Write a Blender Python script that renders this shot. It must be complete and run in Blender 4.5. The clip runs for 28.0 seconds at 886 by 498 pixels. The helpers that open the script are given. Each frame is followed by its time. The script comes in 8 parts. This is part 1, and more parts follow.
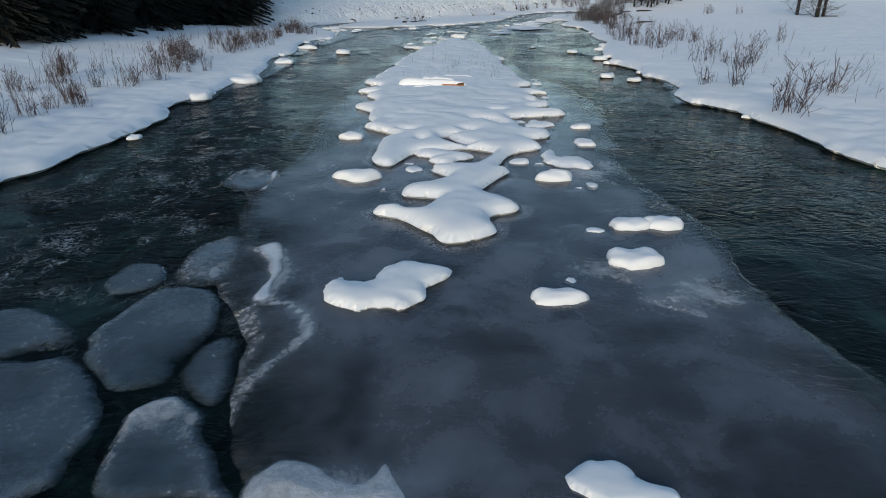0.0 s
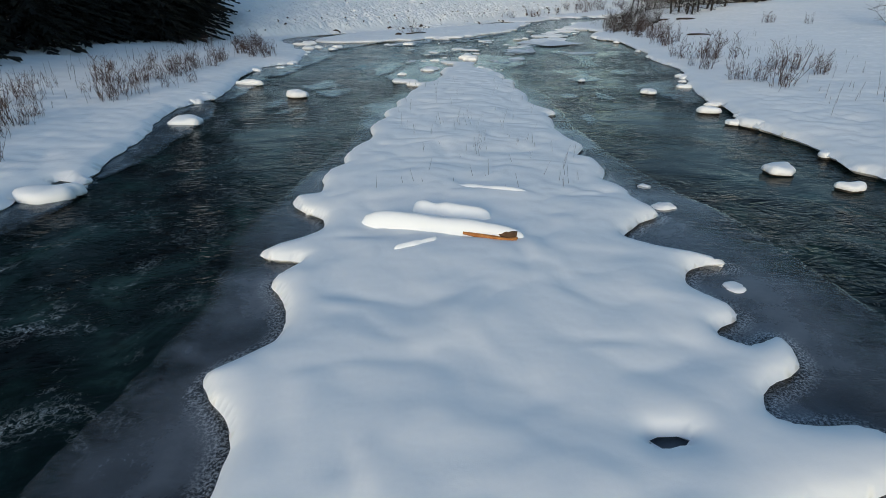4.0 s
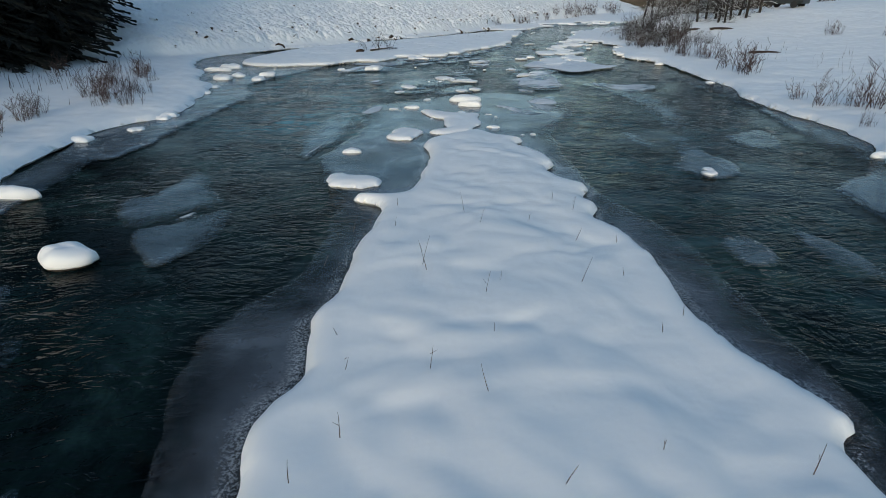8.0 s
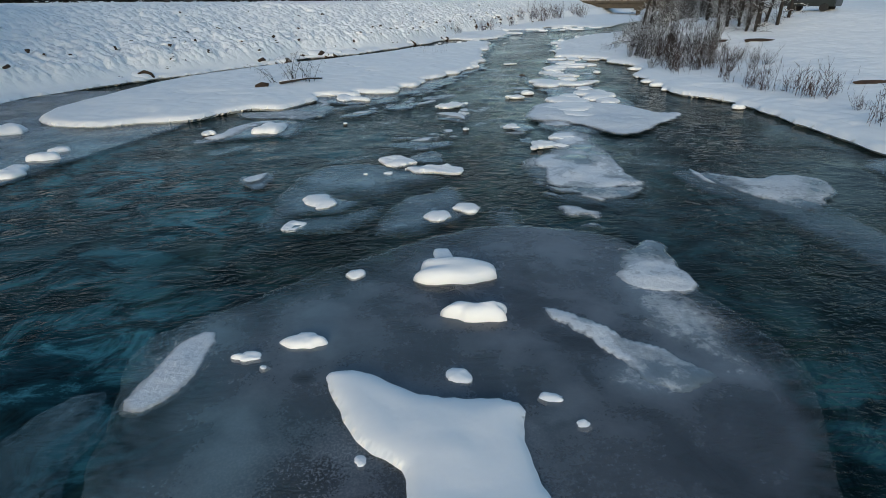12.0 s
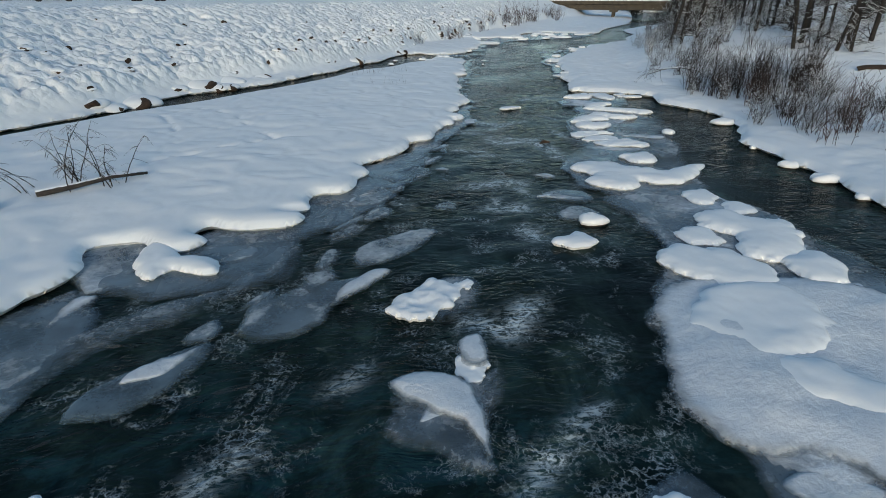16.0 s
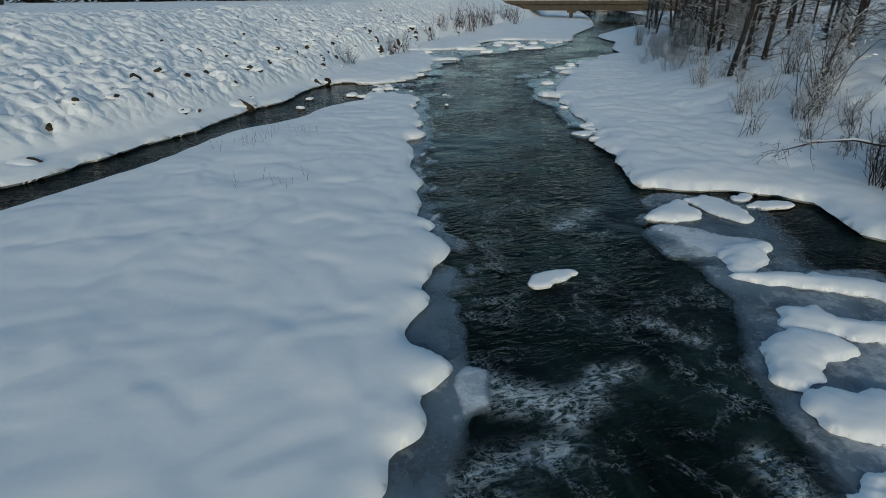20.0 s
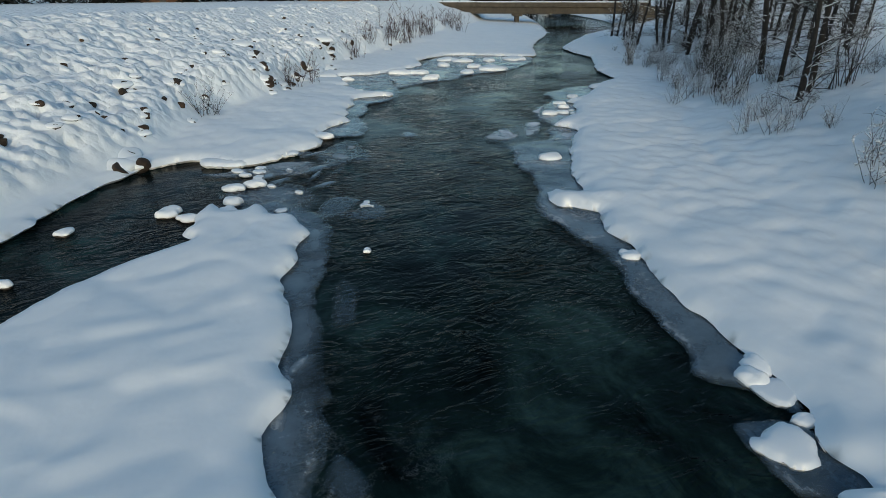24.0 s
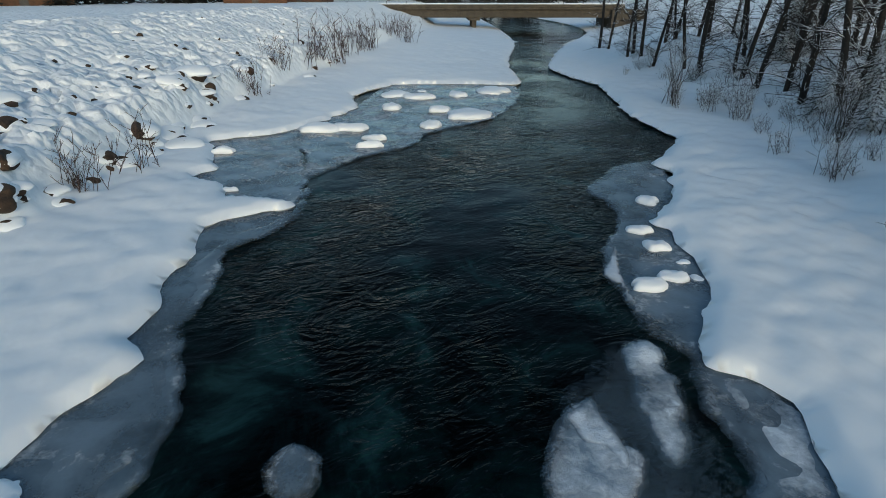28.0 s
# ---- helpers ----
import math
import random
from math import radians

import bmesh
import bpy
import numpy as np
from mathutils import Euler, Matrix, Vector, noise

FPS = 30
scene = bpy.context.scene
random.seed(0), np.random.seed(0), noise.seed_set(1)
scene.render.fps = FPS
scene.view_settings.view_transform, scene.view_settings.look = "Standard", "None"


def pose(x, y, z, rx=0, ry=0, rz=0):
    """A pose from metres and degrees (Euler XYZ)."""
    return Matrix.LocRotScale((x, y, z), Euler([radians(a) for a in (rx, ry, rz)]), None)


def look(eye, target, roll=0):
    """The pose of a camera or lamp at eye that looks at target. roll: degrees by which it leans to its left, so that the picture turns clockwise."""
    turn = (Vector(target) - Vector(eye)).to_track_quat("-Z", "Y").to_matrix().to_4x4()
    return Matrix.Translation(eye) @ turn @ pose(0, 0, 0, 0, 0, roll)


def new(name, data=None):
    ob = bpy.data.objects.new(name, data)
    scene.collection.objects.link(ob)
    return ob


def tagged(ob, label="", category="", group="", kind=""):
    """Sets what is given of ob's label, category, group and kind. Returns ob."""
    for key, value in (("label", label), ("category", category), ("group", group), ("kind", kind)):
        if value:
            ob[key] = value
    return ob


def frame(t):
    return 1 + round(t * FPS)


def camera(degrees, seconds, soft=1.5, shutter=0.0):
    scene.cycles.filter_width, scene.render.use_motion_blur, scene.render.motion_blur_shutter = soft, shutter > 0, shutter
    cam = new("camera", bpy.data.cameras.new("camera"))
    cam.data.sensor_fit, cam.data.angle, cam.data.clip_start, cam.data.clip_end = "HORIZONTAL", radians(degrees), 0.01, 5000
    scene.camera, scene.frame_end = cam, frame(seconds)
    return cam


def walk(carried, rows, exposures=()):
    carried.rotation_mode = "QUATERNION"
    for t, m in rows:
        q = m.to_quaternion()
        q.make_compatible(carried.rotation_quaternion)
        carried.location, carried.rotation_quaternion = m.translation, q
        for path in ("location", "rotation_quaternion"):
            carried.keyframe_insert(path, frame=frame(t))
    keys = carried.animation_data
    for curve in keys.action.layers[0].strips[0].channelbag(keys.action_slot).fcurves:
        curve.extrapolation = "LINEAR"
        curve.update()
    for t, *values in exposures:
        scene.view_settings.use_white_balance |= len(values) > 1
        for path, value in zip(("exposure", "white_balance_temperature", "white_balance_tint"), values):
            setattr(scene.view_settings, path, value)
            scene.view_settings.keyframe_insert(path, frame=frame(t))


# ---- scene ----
# The walk: a drone drifting upstream over the creek, about four metres above the water.
cam = camera(77.0, 28.0, 0.8)
PATH = [
    (0, -0.840, 0.377, 3.706, -0.99, -24.67, 0.05),
    (1, -0.831, 3.882, 3.738, -0.77, -24.44, -0.08),
    (2, -0.846, 7.503, 3.824, -0.62, -24.36, -0.16),
    (3, -0.907, 11.249, 3.928, -0.80, -24.45, 0.03),
    (4.5, -1.010, 17.041, 4.030, -1.25, -24.47, 0.15),
    (6, -1.038, 23.029, 4.068, -1.91, -24.39, -0.02),
    (7, -1.047, 27.104, 4.083, -2.82, -24.31, -0.03),
    (8, -1.046, 31.161, 4.116, -3.79, -24.28, 0.05),
    (9, -0.970, 35.190, 4.156, -5.01, -24.25, -0.06),
    (10, -0.748, 39.273, 4.199, -6.42, -24.18, -0.18),
    (11, -0.397, 43.401, 4.231, -7.76, -24.18, -0.02),
    (12.5, 0.394, 49.782, 4.267, -9.20, -24.24, 0.30),
    (14, 1.287, 56.225, 4.332, -10.77, -24.36, 0.20),
    (15, 1.931, 60.288, 4.390, -12.02, -24.35, 0.07),
    (16, 2.639, 64.214, 4.468, -12.93, -24.36, -0.11),
    (17, 3.431, 68.158, 4.536, -14.01, -24.38, -0.14),
    (18, 4.301, 72.165, 4.572, -15.57, -24.46, 0.05),
    (19, 5.310, 76.105, 4.597, -17.13, -24.48, 0.17),
    (20, 6.413, 80.015, 4.610, -18.63, -24.45, 0.12),
    (21, 7.532, 83.871, 4.614, -20.49, -24.40, 0.04),
    (22.5, 9.626, 89.325, 4.694, -23.03, -24.42, -0.07),
    (24, 11.946, 94.707, 4.807, -25.01, -24.46, 0.00),
    (25, 13.452, 98.375, 4.889, -26.49, -24.48, 0.07),
    (26, 15.145, 102.010, 4.961, -27.97, -24.53, -0.06),
    (27, 16.965, 105.622, 5.013, -29.37, -24.54, -0.08),
    (28, 18.734, 109.285, 5.040, -30.28, -24.52, -0.01),
]
walk(cam, [(t, pose(x, y, z, 90 + pitch, roll, yaw)) for t, x, y, z, yaw, pitch, roll in PATH],
     [(0, 0.22, 6450, 7.0), (4, 0.19, 6450, 5.0), (8, 0.22, 6450, 4.0), (14, 0.28, 6450, 4.0), (17, 0.18, 6450, 2.0), (19, 0.04, 6420, 1.0), (20, -0.14, 6380, 0.0), (21, 0.0, 6380, 0.0), (24, 0.14, 6400, 0.0), (26, 0.12, 6400, 0.0), (28, 0.20, 6400, 0.0)])

# ---- light: a hazy winter sky with a weak, wide, low sun ----
SUN_AZ, SUN_EL = 198.0, 13.0
world = bpy.data.worlds.new("winter_sky")
scene.world = world
world.use_nodes = True
wn = world.node_tree
for n in list(wn.nodes):
    wn.nodes.remove(n)
sky = wn.nodes.new("ShaderNodeTexSky")
sky.sky_type, sky.sun_disc = "NISHITA", False
sky.sun_elevation, sky.sun_rotation = radians(SUN_EL), radians(SUN_AZ)
sky.air_density, sky.dust_density, sky.ozone_density = 1.0, 0.7, 1.6
bg = wn.nodes.new("ShaderNodeBackground")
bg.inputs["Strength"].default_value = 0.15
wout = wn.nodes.new("ShaderNodeOutputWorld")
wn.links.new(sky.outputs[0], bg.inputs[0])
wn.links.new(bg.outputs[0], wout.inputs[0])
sun = new("sun", bpy.data.lights.new("sun", "SUN"))
sun.data.energy, sun.data.angle, sun.data.color = 1.75, radians(26), (1.0, 0.84, 0.66)
_a, _e = radians(SUN_AZ), radians(SUN_EL)
sun.matrix_world = look((0, 0, 0), (-math.sin(_a) * math.cos(_e), -math.cos(_a) * math.cos(_e), -math.sin(_e)))


# ---- material kit ----
class Mat:
    """A node material with a few short-hands."""

    def __init__(self, name):
        self.m = bpy.data.materials.new(name)
        self.m.use_nodes = True
        self.t = self.m.node_tree
        self.b = self.t.nodes["Principled BSDF"]
        self.co = self.n("ShaderNodeTexCoord").outputs["Object"]
        self.geo = self.n("ShaderNodeNewGeometry").outputs["Position"]

    def n(self, kind, **kw):
        node = self.t.nodes.new(kind)
        for k, v in kw.items():
            node.inputs[k].default_value = v
        return node

    def link(self, a, b):
        self.t.links.new(a, b)

    def scaled(self, s):
        m = self.n("ShaderNodeMapping")
        m.inputs["Scale"].default_value = s
        self.link(self.geo, m.inputs["Vector"])
        return m.outputs[0]

    def noise(self, scale, detail=4.0, rough=0.55, vec=None, distort=0.0):
        t = self.n("ShaderNodeTexNoise", Scale=scale, Detail=detail, Roughness=rough, Distortion=distort)
        self.link(vec or self.geo, t.inputs["Vector"])
        return t.outputs[0]

    def voronoi(self, scale, vec=None):
        t = self.n("ShaderNodeTexVoronoi", Scale=scale)
        self.link(vec or self.geo, t.inputs["Vector"])
        return t.outputs[0]

    def ramp(self, fac, stops):
        r = self.n("ShaderNodeValToRGB")
        e = r.color_ramp.elements
        while len(e) < len(stops):
            e.new(0.5)
        for el, (p, c) in zip(e, stops):
            el.position, el.color = p, (*c, 1) if len(c) == 3 else c
        self.link(fac, r.inputs[0])
        return r.outputs[0]

    def mix(self, fac, a, b, mode="MIX"):
        m = self.t.nodes.new("ShaderNodeMix")
        m.data_type, m.blend_type = "RGBA", mode
        for v, s in ((fac, m.inputs[0]), (a, m.inputs[6]), (b, m.inputs[7])):
            if isinstance(v, (int, float)):
                s.default_value = v
            elif isinstance(v, tuple):
                s.default_value = (*v, 1)
            else:
                self.link(v, s)
        return m.outputs[2]

    def math(self, op, a, b=0.0, clamp=False):
        m = self.t.nodes.new("ShaderNodeMath")
        m.operation, m.use_clamp = op, clamp
        for v, s in ((a, m.inputs[0]), (b, m.inputs[1])):
            if isinstance(v, (int, float)):
                s.default_value = v
            else:
                self.link(v, s)
        return m.outputs[0]

    def attr(self, name):
        a = self.t.nodes.new("ShaderNodeAttribute")
        a.attribute_name = name
        return a.outputs["Fac"]

    def random(self):
        return self.n("ShaderNodeObjectInfo").outputs["Random"]

    def bump(self, h, strength=0.3, dist=0.05, under=None):
        b = self.n("ShaderNodeBump", Strength=strength, Distance=dist)
        self.link(h, b.inputs["Height"])
        if under:
            self.link(under, b.inputs["Normal"])
        return b.outputs[0]

    def done(self, color=None, rough=None, normal=None, **kw):
        for key, v in (("Base Color", color), ("Roughness", rough), ("Normal", normal)):
            s = self.b.inputs[key]
            if v is None:
                continue
            if isinstance(v, tuple):
                s.default_value = (*v, 1)
            elif isinstance(v, (int, float)):
                s.default_value = v
            else:
                self.link(v, s)
        for k, v in kw.items():
            self.b.inputs[k].default_value = v
        return self.m


def make_snow():
    m = Mat("snow")
    col = m.ramp(m.noise(0.7, 3), [(0.3, (0.83, 0.85, 0.87)), (0.7, (0.88, 0.89, 0.90))])
    grain = m.bump(m.noise(70, 3, 0.7), 0.12, 0.01)
    soft = m.bump(m.noise(2.4, 3, 0.45), 0.22, 0.06, grain)
    return m.done(col, 0.75, soft)


def make_bank_snow():
    """Lying snow that shows the stones beneath it where the bank is riprap."""
    m = Mat("bank_snow")
    col = m.ramp(m.noise(0.7, 3), [(0.3, (0.83, 0.85, 0.87)), (0.7, (0.88, 0.89, 0.90))])
    grain = m.bump(m.noise(70, 3, 0.7), 0.12, 0.01)
    soft = m.bump(m.noise(2.4, 3, 0.45), 0.22, 0.06, grain)
    cell = m.t.nodes.new("ShaderNodeTexVoronoi")
    cell.feature = "SMOOTH_F1"
    cell.inputs["Scale"].default_value, cell.inputs["Smoothness"].default_value = 2.5, 0.25
    warp = m.t.nodes.new("ShaderNodeVectorMath")
    warp.operation = "MULTIPLY_ADD"
    wob = m.n("ShaderNodeTexNoise", Scale=1.6, Detail=3.0)
    m.link(m.geo, wob.inputs["Vector"])
    m.link(wob.outputs["Color"], warp.inputs[0])
    warp.inputs[1].default_value = (0.35, 0.35, 0.35)
    m.link(m.geo, warp.inputs[2])
    m.link(warp.outputs[0], cell.inputs["Vector"])
    hump = m.math("MULTIPLY", m.math("SUBTRACT", 1.0, cell.outputs["Distance"]), m.attr("riprap"))
    return m.done(col, 0.75, m.bump(hump, 1.0, 0.13, soft))


def make_ice(name, low, mid, high):
    """Milky grey ice over dark water: soft veils, rime beside the snow, white where slush froze in, thin at its rim."""
    m = Mat(name)
    veil = m.noise(0.42, 4, 0.52, distort=0.8)
    cloud = m.noise(1.0, 4, 0.5, distort=0.4)
    col = m.ramp(veil, [(0.30, low), (0.48, mid), (0.70, high)])
    col = m.mix(m.ramp(cloud, [(0.46, (0, 0, 0)), (0.70, (0.7, 0.7, 0.7))]), col, tuple(0.35 * a + 0.7 * b for a, b in zip(mid, high)))
    col = m.mix(m.ramp(m.noise(0.9, 3, 0.5, distort=0.5), [(0.60, (0, 0, 0)), (0.72, (0.7, 0.7, 0.7))]), col, (0.022, 0.027, 0.033))
    # Seam at the snow's edge: wet ice plus overhang shade in the colour.
    col = m.mix(m.attr("wet"), col, (0.010, 0.012, 0.014))
    col = m.mix(m.math("MULTIPLY", m.attr("white"), 1.4, True), col, m.mix(cloud, (0.195, 0.25, 0.305), (0.35, 0.415, 0.485)))
    col = m.mix(m.attr("blue"), col, m.mix(cloud, (0.06, 0.15, 0.19), (0.30, 0.50, 0.56)))
    rime = m.noise(30, 4, 0.8)
    frost = m.math("MULTIPLY", m.attr("frost"), m.ramp(rime, [(0.47, (0, 0, 0)), (0.58, (0.8, 0.8, 0.8))]))
    col = m.mix(frost, col, (0.55, 0.58, 0.62))
    streak = m.ramp(m.mix(0.42, m.noise(1.4, 8, 0.62, distort=0.35), m.noise(6.5, 6, 0.7, distort=0.5)), [(0.34, (0, 0, 0)), (0.66, (1, 1, 1))])
    white = m.math("SUBTRACT", m.math("MULTIPLY", m.attr("white"), 2.5), m.math("MULTIPLY", m.math("SUBTRACT", 1.12, streak), 1.3), True)
    col = m.mix(white, col, m.mix(streak, (0.62, 0.66, 0.72), (0.81, 0.84, 0.87)))
    rough = m.mix(white, m.ramp(m.noise(2.2, 4), [(0.3, (0.08, 0.08, 0.08)), (0.75, (0.24, 0.24, 0.24))]), (0.7, 0.7, 0.7))
    thin = m.math("MULTIPLY", m.attr("thick"), m.ramp(cloud, [(0.30, (0.62, 0.62, 0.62)), (0.62, (1, 1, 1))]))
    body = m.math("MAXIMUM", thin, m.math("MULTIPLY", white, m.attr("thick")))
    ragged = m.math("MULTIPLY", m.math("SUBTRACT", m.noise(13, 7, 0.75), 0.5), m.math("MULTIPLY", m.math("SUBTRACT", 1.0, body), 1.9))
    m.link(m.math("ADD", body, ragged, True), m.b.inputs["Alpha"])
    m.b.inputs["Specular IOR Level"].default_value = 0.45
    lump = m.math("MULTIPLY", m.math("ADD", streak, m.noise(9, 5, 0.7)), m.math("ADD", white, 0.12))
    return m.done(col, rough, m.bump(lump, 0.35, 0.06), IOR=1.31)


def make_water():
    """Clear green meltwater over a dark stony bed, with a broken current."""
    m = Mat("creek_water")
    bed = m.noise(0.75, 7, 0.66, vec=m.scaled((1.0, 0.7, 1.0)), distort=0.6)
    stones = m.noise(1.9, 4, 0.6)
    big = m.noise(0.10, 3, 0.5)
    deep = m.ramp(bed, [(0.36, (0.0004, 0.0010, 0.0012)), (0.52, (0.0055, 0.0150, 0.0150)), (0.68, (0.026, 0.056, 0.053))])
    teal = m.ramp(bed, [(0.34, (0.0005, 0.0016, 0.0020)), (0.56, (0.0028, 0.0105, 0.0118)), (0.76, (0.013, 0.040, 0.042))])
    col = m.mix(m.ramp(big, [(0.42, (0, 0, 0)), (0.60, (1, 1, 1))]), deep, teal)
    col = m.mix(m.ramp(stones, [(0.58, (0, 0, 0)), (0.72, (0.6, 0.6, 0.6))]), col, (0.006, 0.007, 0.005))
    col = m.mix(m.attr("deep"), col, m.ramp(bed, [(0.44, (0.0002, 0.0005, 0.0006)), (0.56, (0.0022, 0.0090, 0.0100)), (0.70, (0.013, 0.044, 0.047))]))
    col = m.mix(m.attr("murk"), col, m.ramp(bed, [(0.34, (0.0018, 0.0038, 0.0036)), (0.52, (0.0100, 0.0190, 0.0175)), (0.70, (0.036, 0.060, 0.053))]))
    # Cyan ramp: reflected sky painted into the base colour of the water.
    swirl = m.noise(0.9, 8, 0.68, vec=m.scaled((1.0, 1.3, 1.0)), distort=0.9)
    col = m.mix(m.attr("blue"), col, m.ramp(swirl, [(0.36, (0.0008, 0.008, 0.012)), (0.48, (0.007, 0.046, 0.064)), (0.60, (0.07, 0.27, 0.345))]))

    def crest(scale, squeeze, distort, detail=5):
        n = m.noise(scale, detail, 0.58, vec=m.scaled((1.0, squeeze, 1.0)), distort=distort)
        return m.math("SUBTRACT", 1.0, m.math("ABSOLUTE", m.math("MULTIPLY", m.math("SUBTRACT", n, 0.5), 3.2)), True)

    web = m.t.nodes.new("ShaderNodeTexVoronoi")
    web.feature = "DISTANCE_TO_EDGE"
    web.inputs["Scale"].default_value = 6.5
    warp = m.t.nodes.new("ShaderNodeVectorMath")
    warp.operation = "MULTIPLY_ADD"
    wob = m.n("ShaderNodeTexNoise", Scale=2.6, Detail=6.0, Roughness=0.65)
    m.link(m.geo, wob.inputs["Vector"])
    m.link(wob.outputs["Color"], warp.inputs[0])
    warp.inputs[1].default_value = (0.9, 0.9, 0.9)
    m.link(m.geo, warp.inputs[2])
    m.link(warp.outputs[0], web.inputs["Vector"])
    thread = m.ramp(web.outputs["Distance"], [(0.0, (0.85, 0.85, 0.85)), (0.05, (0.35, 0.35, 0.35)), (0.16, (0.0, 0.0, 0.0))])
    lace = m.math("MULTIPLY", thread, m.ramp(m.noise(11, 6, 0.75), [(0.38, (0.1, 0.1, 0.1)), (0.60, (1, 1, 1))]))
    clump = m.ramp(m.noise(0.9, 6, 0.68, distort=0.9), [(0.52, (0, 0, 0)), (0.64, (1, 1, 1))])
    foam = m.math("MULTIPLY", m.attr("foam"), m.math("MULTIPLY", lace, clump), True)
    spray = m.math("MULTIPLY", m.math("ADD", m.ramp(m.noise(5.0, 9, 0.74, vec=m.scaled((0.7, 1.5, 1.0)), distort=1.4), [(0.47, (0, 0, 0)), (0.55, (1, 1, 1))]), m.math("MULTIPLY", thread, 0.6)), m.ramp(m.noise(2.2, 5, 0.6, distort=0.8), [(0.38, (0.15, 0.15, 0.15)), (0.50, (1, 1, 1))]), True)
    foam = m.math("ADD", foam, m.math("MULTIPLY", m.attr("surf"), spray), True)
    col = m.mix(m.math("MULTIPLY", m.attr("surf"), 0.35), col, (0.06, 0.10, 0.105))
    col = m.mix(foam, col, (0.60, 0.67, 0.71))
    calm = m.ramp(m.noise(0.22, 3, 0.5), [(0.38, (0.12, 0.12, 0.12)), (0.60, (1, 1, 1))])
    rip = m.bump(crest(1.0, 1.7, 1.0, 3), 1.0, 0.05)
    m.link(calm, rip.node.inputs["Strength"])
    rip = m.bump(m.noise(3.0, 3, 0.5, vec=m.scaled((1.0, 2.1, 1.0)), distort=0.8), 0.8, 0.05, rip)
    m.link(calm, rip.node.inputs["Strength"])
    rip = m.bump(m.noise(10, 4, 0.55, vec=m.scaled((1.0, 1.6, 1.0)), distort=0.7), 0.4, 0.009, rip)
    rough = m.mix(foam, (0.04, 0.04, 0.04), (0.6, 0.6, 0.6))
    m.b.inputs["Specular IOR Level"].default_value = 0.05
    return m.done(col, rough, rip, IOR=1.33)


def make_plain(name, lo, hi, scale, rough=0.85, bump=0.3, dist=0.02, snow=0.0):
    m = Mat(name)
    col = m.mix(m.random(), m.ramp(m.noise(scale, 5, 0.65), [(0.3, lo), (0.7, hi)]), tuple(0.8 * a + 0.2 * b for a, b in zip(lo, hi)))
    col = m.mix(m.math("MULTIPLY", m.random(), 0.6), m.ramp(m.noise(scale, 5, 0.65), [(0.3, lo), (0.7, hi)]), col)
    if snow:
        nz = m.n("ShaderNodeSeparateXYZ")
        m.link(m.n("ShaderNodeNewGeometry").outputs["Normal"], nz.inputs[0])
        up = m.math("ADD", nz.outputs[2], m.math("MULTIPLY", m.noise(6, 3), 0.5))
        lying = m.ramp(up, [(1.0 - snow, (0, 0, 0)), (min(1.0, 1.06 - snow), (1, 1, 1))])
        col = m.mix(lying, col, (0.84, 0.86, 0.88))
    return m.done(col, rough, m.bump(m.noise(scale * 3, 5), bump, dist))


SNOW, WATER = make_snow(), make_water()
ICE = make_ice("thin_plate_ice", (0.028, 0.045, 0.060), (0.067, 0.103, 0.132), (0.140, 0.193, 0.238))
SHEET_ICE = make_ice("old_grey_ice", (0.036, 0.042, 0.052), (0.082, 0.095, 0.115), (0.172, 0.192, 0.225))
BED = make_plain("creek_bed", (0.02, 0.025, 0.02), (0.07, 0.07, 0.05), 2.0)
WETSTONE = make_plain("wet_stone", (0.010, 0.009, 0.008), (0.05, 0.035, 0.024), 4.0, 0.5, 0.5, 0.03)
CONCRETE = make_plain("weathered_concrete", (0.040, 0.032, 0.023), (0.085, 0.069, 0.050), 1.2, 0.85)
BARK = make_plain("grey_bark", (0.008, 0.007, 0.0065), (0.036, 0.030, 0.026), 9.0, 0.95, 0.7, 0.02)
TWIG = make_plain("brown_twig", (0.035, 0.021, 0.019), (0.105, 0.066, 0.054), 5.0, 0.9)
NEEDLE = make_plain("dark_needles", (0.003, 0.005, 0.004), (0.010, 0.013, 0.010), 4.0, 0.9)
ORANGE = make_plain("fresh_wood", (0.30, 0.10, 0.02), (0.55, 0.24, 0.07), 8.0, 0.8)
PAINT = make_plain("dark_car_paint", (0.02, 0.025, 0.025), (0.035, 0.04, 0.04), 2.0, 0.3, 0.0)


# ---- numeric helpers ----
def vnoise(x, y, scale, seed=0):
    """Smooth value noise in -1..1 on arrays."""
    x, y = np.asarray(x, float) * scale, np.asarray(y, float) * scale
    ix, iy = np.floor(x).astype(np.int64), np.floor(y).astype(np.int64)
    fx, fy = x - ix, y - iy
    fx, fy = fx * fx * fx * (fx * (fx * 6 - 15) + 10), fy * fy * fy * (fy * (fy * 6 - 15) + 10)

    def h(a, b):
        k = (a * 374761393 + b * 668265263 + seed * 974634777) & 0x7FFFFFFF
        k = ((k ^ (k >> 13)) * 1274126177) & 0x7FFFFFFF
        return ((k ^ (k >> 16)) & 0xFFFF) / 32767.5 - 1

    return (h(ix, iy) * (1 - fx) + h(ix + 1, iy) * fx) * (1 - fy) + (h(ix, iy + 1) * (1 - fx) + h(ix + 1, iy + 1) * fx) * fy


def fbm(x, y, scale, octaves=3, seed=0):
    return sum(vnoise(x, y, scale * 2**o, seed + o) / 2**o for o in range(octaves))


